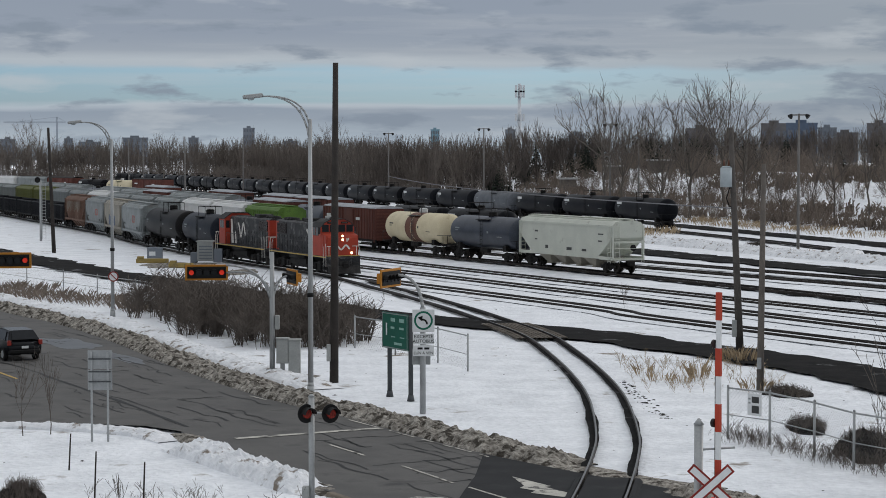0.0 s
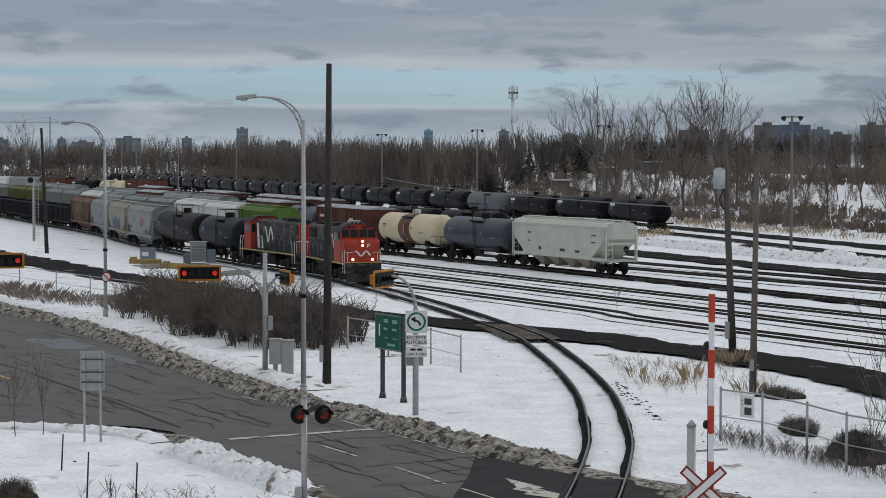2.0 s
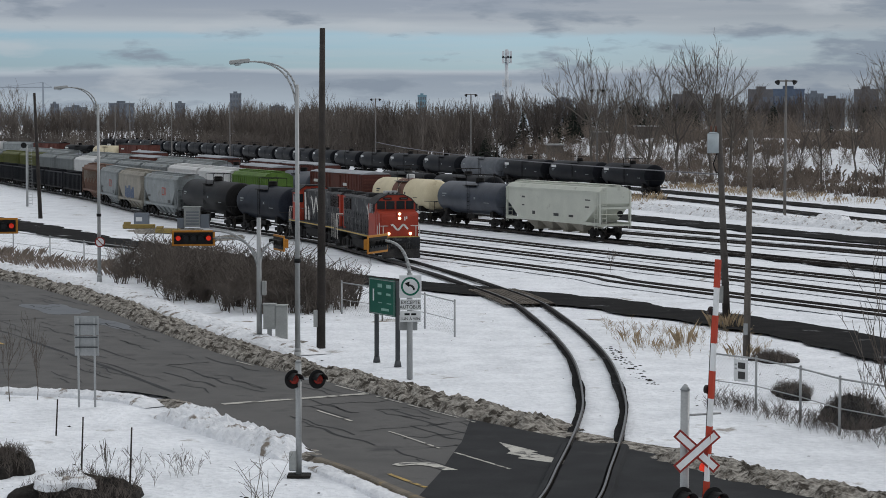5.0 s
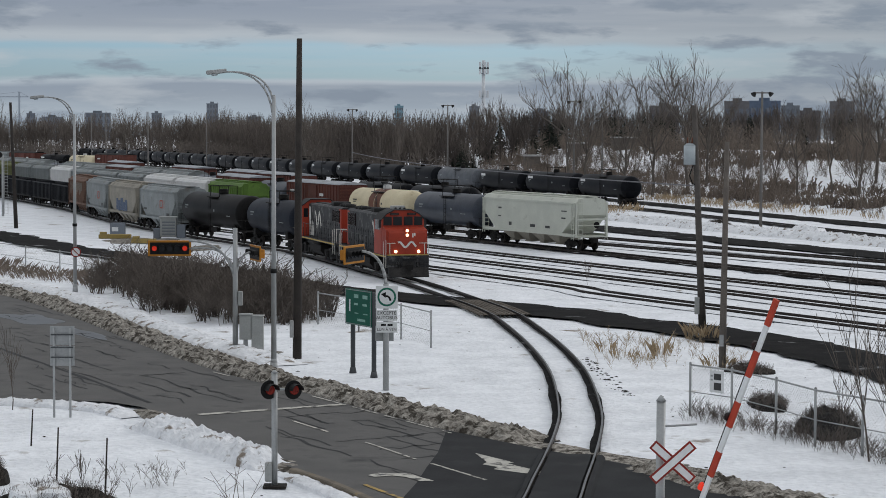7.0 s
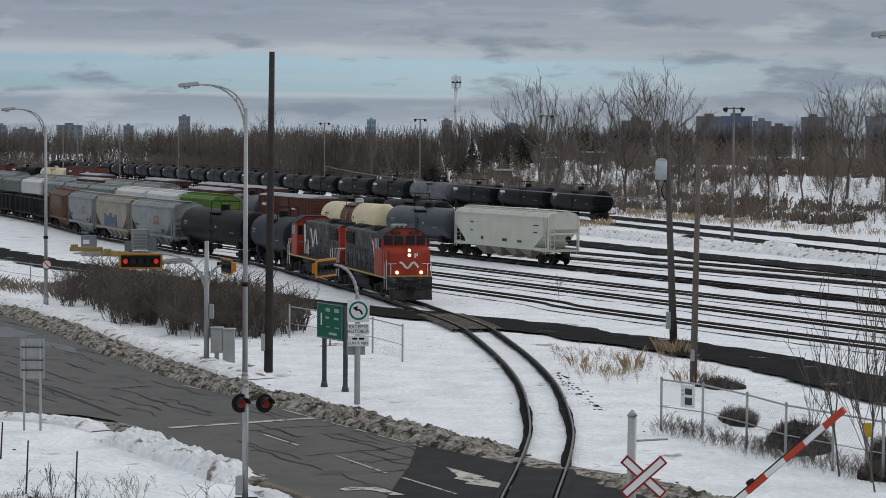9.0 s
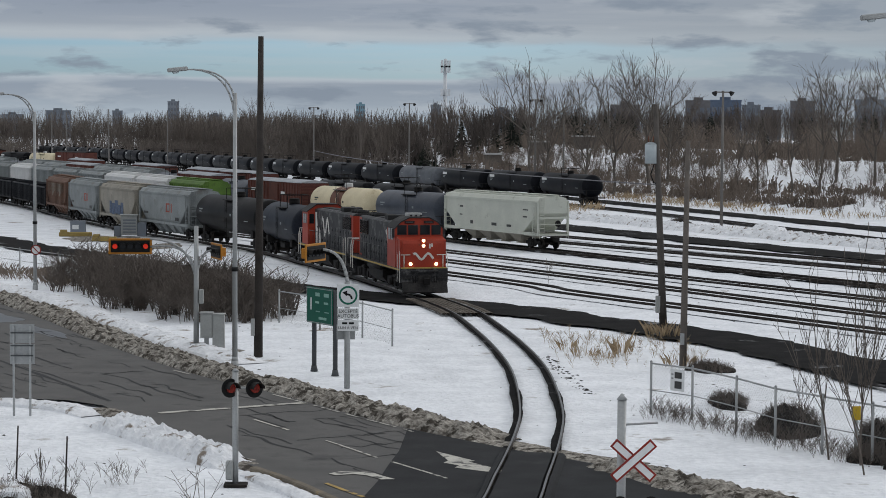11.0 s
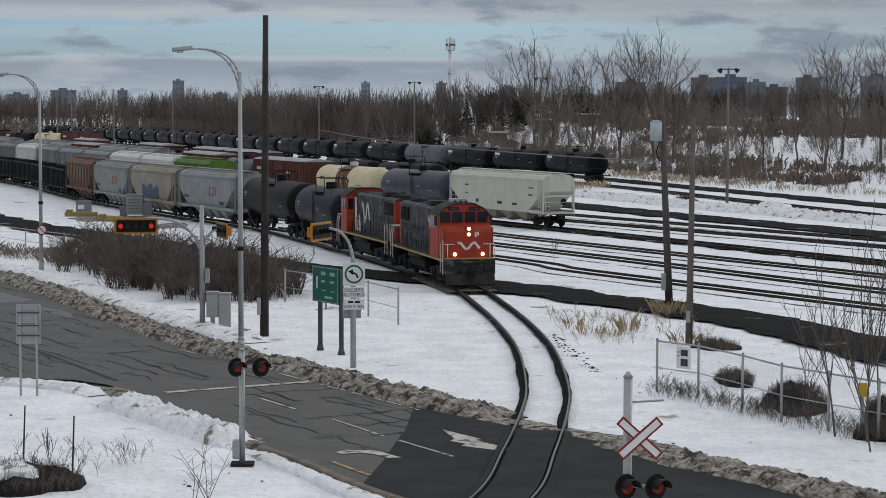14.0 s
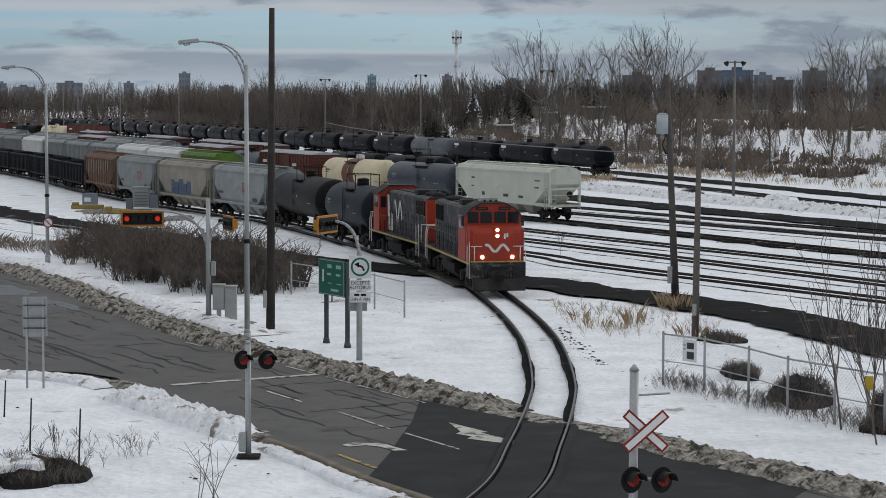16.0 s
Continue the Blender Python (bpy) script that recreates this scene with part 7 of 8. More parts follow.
def build_skyline():
    for px, dist, w, top, m in ((441, 2400, 13, 42, "tower_grey"), (770, 2600, 11, 43, "tower_teal"), (903, 2300, 11, 39, "tower_grey"), (240, 2200, 26, 29, "tower_grey"), (122, 2300, 9, 29, "tower_grey"), (343, 2300, 11, 30, "tower_grey"),
                               (1370, 1500, 19, 33, "tower_brown"), (1418, 1450, 21, 32.5, "tower_blue"), (1463, 1500, 13, 30, "tower_grey"), (1495, 1550, 18, 27, "tower_brown"), (1555, 1500, 17, 33, "tower_brown"), (1240, 1300, 18, 27, "tower_brown"),
                               (15, 2300, 16, 28, "tower_grey"), (515, 2500, 16, 28, "tower_grey"), (1020, 1800, 14, 29, "tower_grey"), (1680, 1500, 24, 34, "tower_grey"), (160, 2400, 24, 26, "tower_grey")):
        tall_block("apartment_building", bearing(px), dist, w, top, m, "distant flat-roofed tower block above the bare trees" if m != "tower_blue" else "distant blue-clad office block beside the trees", 4)
    a = radians(bearing(919))
    t = thing("antenna_tower", "slender white telecom mast with two antenna clusters", "telecom mast")
    t.location = (900 * math.sin(a), 900 * math.cos(a), 0)
    bm = bmesh.new()
    rod(bm, (0, 0, 0), (0, 0, 41), 0.95, 0.7, 8)
    part("mast", bm, "mast_white", t)
    for z, n in ((38.8, 5), (36.5, 5), (26.5, 5)):
        for k in range(n):
            b = 2 * math.pi * k / n
            part("antenna_panel", boxes((1.8 * math.cos(b) - 0.45, 1.8 * math.cos(b) + 0.45, 1.8 * math.sin(b) - 0.45, 1.8 * math.sin(b) + 0.45, z - 1.5, z + 1.5)), "mast_white", t)
        bm = bmesh.new()
        disc(bm, (0, 0, z - 1.2), (0, 0, 1), 1.5, 0.25, 12)
        part("antenna_ring", bm, "tower_grey", t)
    a = radians(bearing(102))
    c = thing("tower_crane", "distant grey tower crane over the woods", "crane")
    c.location = (2300 * math.sin(a), 2300 * math.cos(a), 0)
    part("mast", boxes((-0.9, 0.9, -1, 1, 0, 52)), "tower_haze", c)
    part("jib", boxes((-58, 10, -0.5, 0.5, 46, 47)), "tower_haze", c)
    bm = bmesh.new()
    rod(bm, (0, 0, 52), (-40, 0, 47), 0.2, 0.2, 5)
    rod(bm, (0, 0, 52), (9, 0, 47), 0.2, 0.2, 5)
    part("tie_bar", bm, "tower_haze", c)
    for px, d, w in ((1168, 428, 4.6), (1005, 430, 3.2), (1085, 433, 3.4)):
        x = (px - 784) / 3688.7 * d
        h = thing("low_building", "low dark shed with a snow-covered roof", "building")
        h.location = (x, d, land(x, d))
        part("wall", boxes((-w / 2, w / 2, -3, 3, -0.6, 2.2)), "wood_grey", h)
        part("roof", boxes((-w / 2 - 0.3, w / 2 + 0.3, -3.3, 3.3, 2.2, 2.5)), "roof_snow", h)


build_skyline()


# ---- trees and brush ----
def twig_list(rnd, h, r, spread_, levels, kids, droop=0.0, trunk=0.42, upright=0.35):
    """Branches of a bare tree as (start, end, radius, radius, level)."""
    out = []

    def grow(p, d, length, rad, lev):
        n = 3 if lev < 2 else 2
        q = p
        pts = [p]
        for i in range(n):
            d = (d + Vector((rnd.uniform(-1, 1), rnd.uniform(-1, 1), rnd.uniform(-0.4, 0.9) * upright)) * 0.14).normalized()
            e = q + d * (length / n)
            out.append((q, e, rad * (1 - 0.5 * i / n), rad * (1 - 0.5 * (i + 1) / n), lev))
            q = e
            pts.append(e)
        if lev >= levels:
            return
        for k in range(kids[lev]):
            t = rnd.uniform(0.35, 1.0) if k else 1.0
            seg = min(n - 1, int(t * n))
            s = pts[seg].lerp(pts[seg + 1], t * n - seg)
            ang = rnd.uniform(0, 2 * math.pi)
            side = Vector((math.cos(ang), math.sin(ang), 0))
            nd = (d * (1.0 if k else 1.3) + side * spread_ * rnd.uniform(0.5, 1.15) + Vector((0, 0, upright - droop))).normalized()
            grow(s, nd, length * (rnd.uniform(0.52, 0.78) if lev < 2 else rnd.uniform(0.34, 0.54)), rad * (0.62 if k else 0.7) * (1 - 0.35 * t * (k > 0)), lev + 1)

    grow(Vector((0, 0, -0.2)), Vector((rnd.uniform(-0.06, 0.06), rnd.uniform(-0.06, 0.06), 1)).normalized(), h * trunk, r, 0)
    top = max(e.z for _, e, _, _, _ in out)
    k = h / top
    return [(a * k, b * k, r0, r1, lev) for a, b, r0, r1, lev in out]


def tubes(segs, sides=3, rmin=0.012):
    """Arrays of vertices and faces for a list of branch segments."""
    A = np.array([s[0][:] for s in segs])
    B = np.array([s[1][:] for s in segs])
    ra = np.maximum(np.array([s[2] for s in segs]), rmin)
    rb = np.maximum(np.array([s[3] for s in segs]), rmin)
    d = B - A
    d /= np.maximum(np.linalg.norm(d, axis=1, keepdims=True), 1e-9)
    ref = np.where(np.abs(d[:, 2:3]) > 0.9, np.array([[1.0, 0, 0]]), np.array([[0, 0, 1.0]]))
    u = np.cross(d, ref)
    u /= np.linalg.norm(u, axis=1, keepdims=True)
    v = np.cross(d, u)
    vs = []
    for P, R in ((A, ra), (B, rb)):
        for k in range(sides):
            a = 2 * math.pi * k / sides
            vs.append(P + (u * math.cos(a) + v * math.sin(a)) * R[:, None])
    V = np.stack(vs, 1).reshape(-1, 3)
    base = np.arange(len(segs))[:, None] * 2 * sides
    F = np.concatenate([base + np.array([[k, (k + 1) % sides, sides + (k + 1) % sides, sides + k]]) for k in range(sides)], 0)
    return V, F


def np_mesh(name, V, F, material):
    me = bpy.data.meshes.new(name)
    n, k = len(F), F.shape[1]
    me.vertices.add(len(V))
    me.vertices.foreach_set("co", V.astype(np.float32).ravel())
    me.loops.add(n * k)
    me.loops.foreach_set("vertex_index", F.astype(np.int32).ravel())
    me.polygons.add(n)
    me.polygons.foreach_set("loop_start", np.arange(0, n * k, k, dtype=np.int32))
    me.update(calc_edges=True)
    me.materials.append(M[material])
    return me


def crown_list(rnd, h, r):
    """A broad bare tree: a short trunk, limbs rising in curves to a rounded crown, fine twigs at their ends."""
    out = []

    def bough(p, tip, rise, n, r0, r1, lev):
        p, tip = Vector(p), Vector(tip)
        c = p + Vector(((tip.x - p.x) * 0.55, (tip.y - p.y) * 0.55, (tip.z - p.z) * rise))
        pts = [(1 - t) ** 2 * p + 2 * t * (1 - t) * c + t * t * tip for t in [k / n for k in range(n + 1)]]
        pts = [pts[0]] + [q + Vector((rnd.uniform(-1, 1), rnd.uniform(-1, 1), rnd.uniform(-1, 1))) * 0.012 * h / (lev + 1) for q in pts[1:]]
        for k in range(n):
            out.append((pts[k], pts[k + 1], r0 + (r1 - r0) * k / n, r0 + (r1 - r0) * (k + 1) / n, lev))
        return pts

    lean = Vector((rnd.uniform(-0.03, 0.03) * h, rnd.uniform(-0.03, 0.03) * h, 0))
    stem = bough((0, 0, -0.2), Vector((0, 0, 0.46 * h)) + lean, 0.5, 5, r, r * 0.55, 0)
    n = rnd.randint(7, 9)
    for i in range(n):
        az, out_ = 2 * math.pi * i / n + rnd.uniform(-0.3, 0.3), rnd.uniform(0.10, 0.33) * h
        top = h * (0.98 - 0.28 * (out_ / (0.33 * h)) ** 2) * rnd.uniform(0.86, 1.0)
        tip = Vector((math.cos(az) * out_, math.sin(az) * out_, top)) + lean
        limb = bough(stem[rnd.randint(2, 5)], tip, 0.35, 7, r * 0.42, 0.03, 1)
        for j in range(11):
            t = rnd.uniform(0.25, 1.0)
            k = min(6, int(t * 7))
            s, d = limb[k], (limb[k + 1] - limb[k]).normalized()
            side = Vector((rnd.uniform(-1, 1), rnd.uniform(-1, 1), rnd.uniform(-0.2, 0.6)))
            e = s + (d * 0.6 + side * 0.75 + Vector((0, 0, 0.25))).normalized() * h * rnd.uniform(0.10, 0.21) * (1.25 - 0.55 * t)
            sub = bough(s, e, 0.35, 3, 0.035, 0.015, 2)
            for _ in range(7):
                q = rnd.randint(1, 3)
                v = (sub[q] - sub[q - 1]).normalized() + Vector((rnd.uniform(-1, 1), rnd.uniform(-1, 1), rnd.uniform(-0.4, 0.9))) * 0.75
                out.append((sub[q], sub[q] + v.normalized() * h * rnd.uniform(0.03, 0.085), 0.013, 0.009, 3))
    return out


def bare_tree(name, seed, h, r, label, category="tree", levels=4, kids=(6, 5, 4, 3), spread_=0.75, rmin=0.02, trunk=0.42, bark="bark", group="", upright=0.35):
    rnd = random.Random(seed)
    segs = crown_list(rnd, h, r) if category == "tree" else twig_list(rnd, h, r, spread_, levels, kids, trunk=trunk, upright=upright)
    root = thing(name, label, category, group)
    cut = 1 if category == "sapling" else 2
    V, F = tubes([s for s in segs if s[4] < cut], 6, rmin)
    part("trunk", np_mesh("trunk", V, F, bark), None, root)
    V, F = tubes([s for s in segs if s[4] >= cut], 3, rmin)
    part("crown", np_mesh("crown", V, F, "twig" if bark == "bark" else bark), None, root, "fine bare twigs")
    return root


def stuff_of(name, variants, spots, material, label, category, rmin):
    """Many stems joined: variants placed at (x, y, z, turn, scale)."""
    sets = [tubes(v, 3, rmin) for v in variants]
    Vs, Fs, n = [], [], 0
    for i, (x, y, z, a, s) in enumerate(spots):
        V, F = sets[i % len(sets)]
        c, d = math.cos(a), math.sin(a)
        W = np.empty_like(V)
        W[:, 0] = (V[:, 0] * c - V[:, 1] * d) * s + x
        W[:, 1] = (V[:, 0] * d + V[:, 1] * c) * s + y
        W[:, 2] = V[:, 2] * s + z
        Vs.append(W)
        Fs.append(F + n)
        n += len(V)
    ob = new(name, np_mesh(name, np.concatenate(Vs), np.concatenate(Fs), material))
    return tagged(ob, label, category, kind="stuff")


def bush_list(rnd, h, stems, twigs, r=0.035):
    """A many-stemmed bush: thin stems leaning out of one root, each with fine twigs."""
    out = []
    for k in range(stems):
        a, lean = rnd.uniform(0, 6.28), rnd.uniform(0.1, 0.75)
        tip = h * rnd.uniform(0.55, 1.0)
        p0 = Vector((rnd.uniform(-0.3, 0.3), rnd.uniform(-0.3, 0.3), -0.1))
        p1 = p0 + Vector((math.cos(a) * lean * tip * 0.4, math.sin(a) * lean * tip * 0.4, tip * 0.55))
        p2 = p1 + Vector((math.cos(a) * lean * tip * 0.25 + rnd.uniform(-0.2, 0.2), math.sin(a) * lean * tip * 0.25 + rnd.uniform(-0.2, 0.2), tip * 0.45))
        out += [(p0, p1, r, r * 0.7, 0), (p1, p2, r * 0.7, r * 0.35, 1)]
        for j in range(twigs):
            t, b = rnd.uniform(0.25, 1.0), rnd.uniform(0, 6.28)
            s = p0.lerp(p1, t * 1.6) if t < 0.62 else p1.lerp(p2, (t - 0.62) / 0.38)
            q = tip * rnd.uniform(0.14, 0.34)
            out.append((s, s + Vector((math.cos(b) * q * 0.75, math.sin(b) * q * 0.75, q * rnd.uniform(0.25, 0.95))), r * 0.4, r * 0.28, 2))
    return out


def build_woods():
    rnd = random.Random(11)
    front = smooth_line([(-1, 433), (-8, 455), (-22, 505), (-45, 585), (-74, 675), (-112, 700), (-170, 735), (-240, 760)], 1.0)
    poles = [twig_list(random.Random(30 + k), 15.0, 0.13, 0.5, 2, (11, 4), trunk=0.66, upright=0.55) for k in range(7)]
    spots = []
    for i in range(1050):
        p = front[int(rnd.random() ** 1.0 * (len(front) - 1))]
        back = rnd.random() ** 1.5 * 75
        x, y = p.x + back * 0.35 + rnd.uniform(-2, 2), p.y + back
        spots.append((x, y, land(x, y) - 0.2, rnd.uniform(0, 6.28), rnd.uniform(0.74, 1.12) * (0.9 + 0.0004 * (y - 400))))
    stuff_of("bare_woods", poles, spots, "wood_mass", "dense grey-brown leafless woods behind the yard", "woods", 0.038)
    low = [bush_list(random.Random(60 + k), 4.6, 10, 8) for k in range(6)]
    spots = []
    for i in range(560):
        p = front[int(rnd.random() * (len(front) - 1))]
        x, y = p.x + rnd.uniform(-4, 8), p.y + rnd.uniform(-12, 34)
        spots.append((x, y, land(x, y) - 0.2, rnd.uniform(0, 6.28), rnd.uniform(0.7, 1.7)))
    for i in range(320):
        p = front[int((0.35 + 0.65 * rnd.random()) * (len(front) - 1))]
        x, y = p.x + rnd.uniform(-8, 4), p.y + rnd.uniform(-26, 4)
        spots.append((x, y, land(x, y) - 0.2, rnd.uniform(0, 6.28), rnd.uniform(0.9, 1.7)))
    stuff_of("underbrush", [bush_list(random.Random(70 + k), 4.6, 8, 6) for k in range(6)], spots, "wood_mass", "tangled brown underbrush along the edge of the woods", "brush", 0.035)
    # brush on the snowy rise
    spots = []
    while len(spots) < 650:
        y = rnd.uniform(270, 470)
        x = y * rnd.uniform(0.035, 0.33)
        if land(x, y) < 0.12 or noise.noise(Vector((x * 0.07, y * 0.03, 4))) < -0.16 or (1.6 < land(x, y) < 5.0 and rnd.random() < 0.3) or (x > 0.18 * y and rnd.random() < 0.55):
            continue
        spots.append((x, y, land(x, y) - 0.2, rnd.uniform(0, 6.28), rnd.uniform(0.35, 1.0) + (0.25 if land(x, y) > 5.4 else 0)))
    stuff_of("hill_brush", low, spots, "scrub", "leafless grey scrub scattered over the snowy rise", "brush", 0.02)
    # bands of dead grass and brushwood across the snow of the rise
    tufts = [bush_list(random.Random(90 + k), 0.9, 7, 2) for k in range(5)]
    spots = []
    while len(spots) < 2800:
        y = rnd.uniform(262, 470)
        x = y * rnd.uniform(0.03, 0.33)
        if land(x, y) < 0.3 or noise.noise(Vector((x * 0.035, land(x, y) * 0.9, y * 0.012))) < 0.04:
            continue
        spots.append((x, y, land(x, y) - 0.1, rnd.uniform(0, 6.28), rnd.uniform(0.8, 1.9)))
    stuff_of("hill_grass", tufts, spots, "scrub", "bands of dead brown grass across the snowy rise", "grass", 0.055)
    # scrub along the foot of the rise
    spots = []
    scrub = [bush_list(random.Random(80 + k), 4.4, 8, 6) for k in range(6)]
    for i in range(1050):
        x = rnd.uniform(20, 84)
        y = 305 - 3.53 * (x - 34) + 26 + 100 * rnd.random() ** 1.2
        if x > 0.18 * y and rnd.random() < 0.5:
            continue
        spots.append((x, y, land(x, y) - 0.2, rnd.uniform(0, 6.28), rnd.uniform(0.3, 0.8)))
    stuff_of("foot_scrub", scrub, spots, "scrub", "tangled brown scrub at the foot of the rise", "brush", 0.02)
    spots = []
    for i in range(36):
        x = rnd.uniform(22, 84)
        y = 305 - 3.53 * (x - 34) + rnd.uniform(30, 130)
        spots.append((x, y, land(x, y) - 0.2, rnd.uniform(0, 6.28), rnd.uniform(0.4, 0.78)))
    stuff_of("young_trees", poles, spots, "twig", "thin young leafless trees on the rise", "trees", 0.025)
    # far belt on the right
    spots = []
    for i in range(480):
        y = rnd.uniform(470, 640)
        x = y * rnd.uniform(-0.01, 0.34)
        spots.append((x, y, land(x, y) - 0.3, rnd.uniform(0, 6.28), rnd.uniform(0.48, 0.78)))
    for i in range(70):
        y = rnd.uniform(440, 475)
        x = y * rnd.uniform(-0.005, 0.06)
        spots.append((x, y, land(x, y) - 0.3, rnd.uniform(0, 6.28), rnd.uniform(0.5, 0.75)))
    stuff_of("far_woods", poles, spots, "far_wood", "distant belt of bare trees on the rise", "woods", 0.045)
    # big standing trees
    trees = [bare_tree("bare_tree", 100 + k, 20.0, 0.24, "tall leafless tree with a spreading twiggy crown", group="big bare trees behind the yard", rmin=0.016) for k in range(4)]
    place = [(24.6, 313, 1.1, 0), (27.4, 322, 0.95, 1), (33.0, 318, 1.05, 2), (38.0, 322, 1.2, 3), (43.2, 320, 1.15, 0), (46.8, 325, 1.0, 2), (54.5, 290, 0.72, 3), (58.5, 286, 0.66, 0), (61.5, 282, 0.90, 1), (65.0, 288, 0.95, 2), (68.5, 280, 0.92, 3), (73, 284, 0.9, 0),
             (-22.0, 455, 1.0, 2), (-79, 590, 0.92, 1), (-72, 600, 0.85, 3), (-110, 560, 1.05, 0), (-125, 570, 1.0, 2), (-58, 640, 0.95, 0), (13, 420, 0.5, 1), (50.6, 330, 0.55, 3), (-46, 196, 0.62, 1)]
    for i, (x, y, s, k) in enumerate(place):
        m = Matrix.Translation((x, y, land(x, y))) @ Matrix.Rotation(i * 1.7, 4, "Z")
        t = trees[k] if i == [j for j, q in enumerate(place) if q[3] == k][0] else copy_thing(trees[k], m)
        t.matrix_basis = m @ Matrix.Scale(s, 4)
    # conifers on the rise
    for i in range(90):
        y = rnd.uniform(435, 560)
        x = y * (rnd.uniform(0.02, 0.125) if i < 62 else rnd.uniform(0.11, 0.27))
        conifer(x, y, rnd.uniform(4.5, 8.5), i)


def conifer(x, y, h, seed):
    root = thing("conifer", "dark green conifer far off on the rise", "tree", "conifers on the rise")
    root.location = (x, y, land(x, y))
    bm = bmesh.new()
    rod(bm, (0, 0, -0.2), (0, 0, h), 0.16, 0.03, 6)
    part("trunk", bm, "bark", root)
    rnd = random.Random(seed)
    vs, fs = [], []
    for k in range(150):
        t = rnd.random()
        a, z = rnd.uniform(0, 6.28), h * (0.08 + 0.9 * t)
        r = (1 - t) * h * 0.27 * rnd.uniform(0.6, 1.1) + 0.15
        c, s = math.cos(a), math.sin(a)
        w = 0.22 * r + 0.1
        i = len(vs)
        vs += [(0, 0, z), (r * c - w * s, r * s + w * c, z - 0.35 * r), (r * 1.15 * c, r * 1.15 * s, z - 0.5 * r), (r * c + w * s, r * s - w * c, z - 0.3 * r)]
        fs.append((i, i + 1, i + 2, i + 3))
    part("crown", fan_mesh("crown", vs, fs, "conifer"), None, root)


def build_brush():
    rnd = random.Random(21)
    stems = [twig_list(random.Random(200 + k), 2.6, 0.028, 1.25, 2, (9, 5), trunk=0.4, upright=0.05) for k in range(6)]
    stems += [bush_list(random.Random(230 + k), 2.3, 9, 9) for k in range(3)]
    # thicket by the road, shrub by shrub
    k = 0
    for cx, cy, rx, ry, h in ((-18.2, 134.0, 2.3, 5.5, 0.95), (-15.6, 129.5, 2.3, 6.0, 1.05), (-13.2, 124.5, 2.3, 6.0, 1.1), (-11.0, 120.0, 2.2, 6.0, 1.12), (-8.8, 117.0, 2.1, 6.0, 1.1), (-7.0, 112.5, 1.7, 5.0, 1.02), (-5.2, 113.0, 1.4, 4.0, 0.85), (-9.8, 111.5, 1.7, 3.5, 0.9), (-13.6, 117.5, 1.4, 3.2, 0.75)):
        spots = []
        for i in range(40):
            a, q = rnd.uniform(0, 6.28), math.sqrt(rnd.random())
            x, y = cx + rx * q * math.cos(a), cy + ry * q * math.sin(a)
            spots.append((x, y, -0.1, rnd.uniform(0, 6.28), 1.22 * h * rnd.uniform(0.7, 1.12) * (1.08 - 0.3 * q)))
        ob = stuff_of("shrub", stems[k % 9:] + stems[:k % 9], spots, "shrub", "dense dark leafless shrub in the roadside thicket", "shrub", 0.011)
        ob["kind"] = ""
        del ob["kind"]
        ob["group"] = "thicket beside the road"
        k += 1
    # dry grass tufts
    def tuft(x, y, r, h, n, lean=0.9, straw="grass"):
        vs, fs = [], []
        g = random.Random(int(x * 31 + y * 17))
        for i in range(int(n * 0.9)):
            a, q = g.uniform(0, 6.28), 1.5 * r * math.sqrt(g.random())
            px, py = q * math.cos(a), q * math.sin(a)
            hh, b = h * g.uniform(0.45, 1.0), g.uniform(0, 6.28)
            lx, ly = lean * hh * g.uniform(0.1, 0.8) * math.cos(a), lean * hh * g.uniform(0.1, 0.8) * math.sin(a)
            w = 0.003 + 0.00003 * y
            i0 = len(vs)
            vs += [(px - w * math.cos(b), py - w * math.sin(b), -0.1), (px + w * math.cos(b), py + w * math.sin(b), -0.1), (px + lx * 0.34, py + ly * 0.34, hh * 0.5), (px + lx, py + ly, hh * g.uniform(0.8, 1.0))]
            fs += [(i0, i0 + 1, i0 + 2), (i0 + 1, i0 + 3, i0 + 2)]
        ob = new("dry_grass", fan_mesh("dry_grass", vs, fs, straw))
        ob.location = (x, y, max(0.0, land(x, y)))
        tagged(ob, "tuft of dry tan grass standing in the snow", "grass", "tufts of dry grass")

    for x, y, r, h, n in ((9.7, 93.0, 0.4, 0.5, 45), (10.6, 92.2, 0.35, 0.4, 40), (11.3, 92.6, 0.2, 1.3, 12), (11.6, 94.0, 0.3, 0.9, 40), (14.75, 101.2, 0.4, 0.9, 60), (14.3, 102.0, 0.4, 0.9, 60), (13.5, 89.2, 0.5, 0.6, 50), (9.2, 95.2, 0.3, 0.7, 30), (27.5, 268, 2.0, 1.4, 130), (25.0, 262, 1.8, 1.2, 110), (23.0, 258, 1.6, 1.0, 90), (36.8, 213, 0.9, 0.7, 60)):
        tuft(x, y, r, h, n)
    for i in range(26):
        t = i / 25
        x, y = -34 + 16 * t + rnd.uniform(-1.2, 1.2), 157 - 22 * t + rnd.uniform(-3, 3)
        tuft(x, y, 1.3, rnd.uniform(0.4, 0.9), 90, 1.3, "scrub")
    for i in range(34):
        t = rnd.random()
        x = 36 + 36 * t
        y = 305 - 3.53 * (x - 34) + rnd.uniform(14, 34)
        tuft(x, y, 2.2, rnd.uniform(0.6, 1.2), 90)
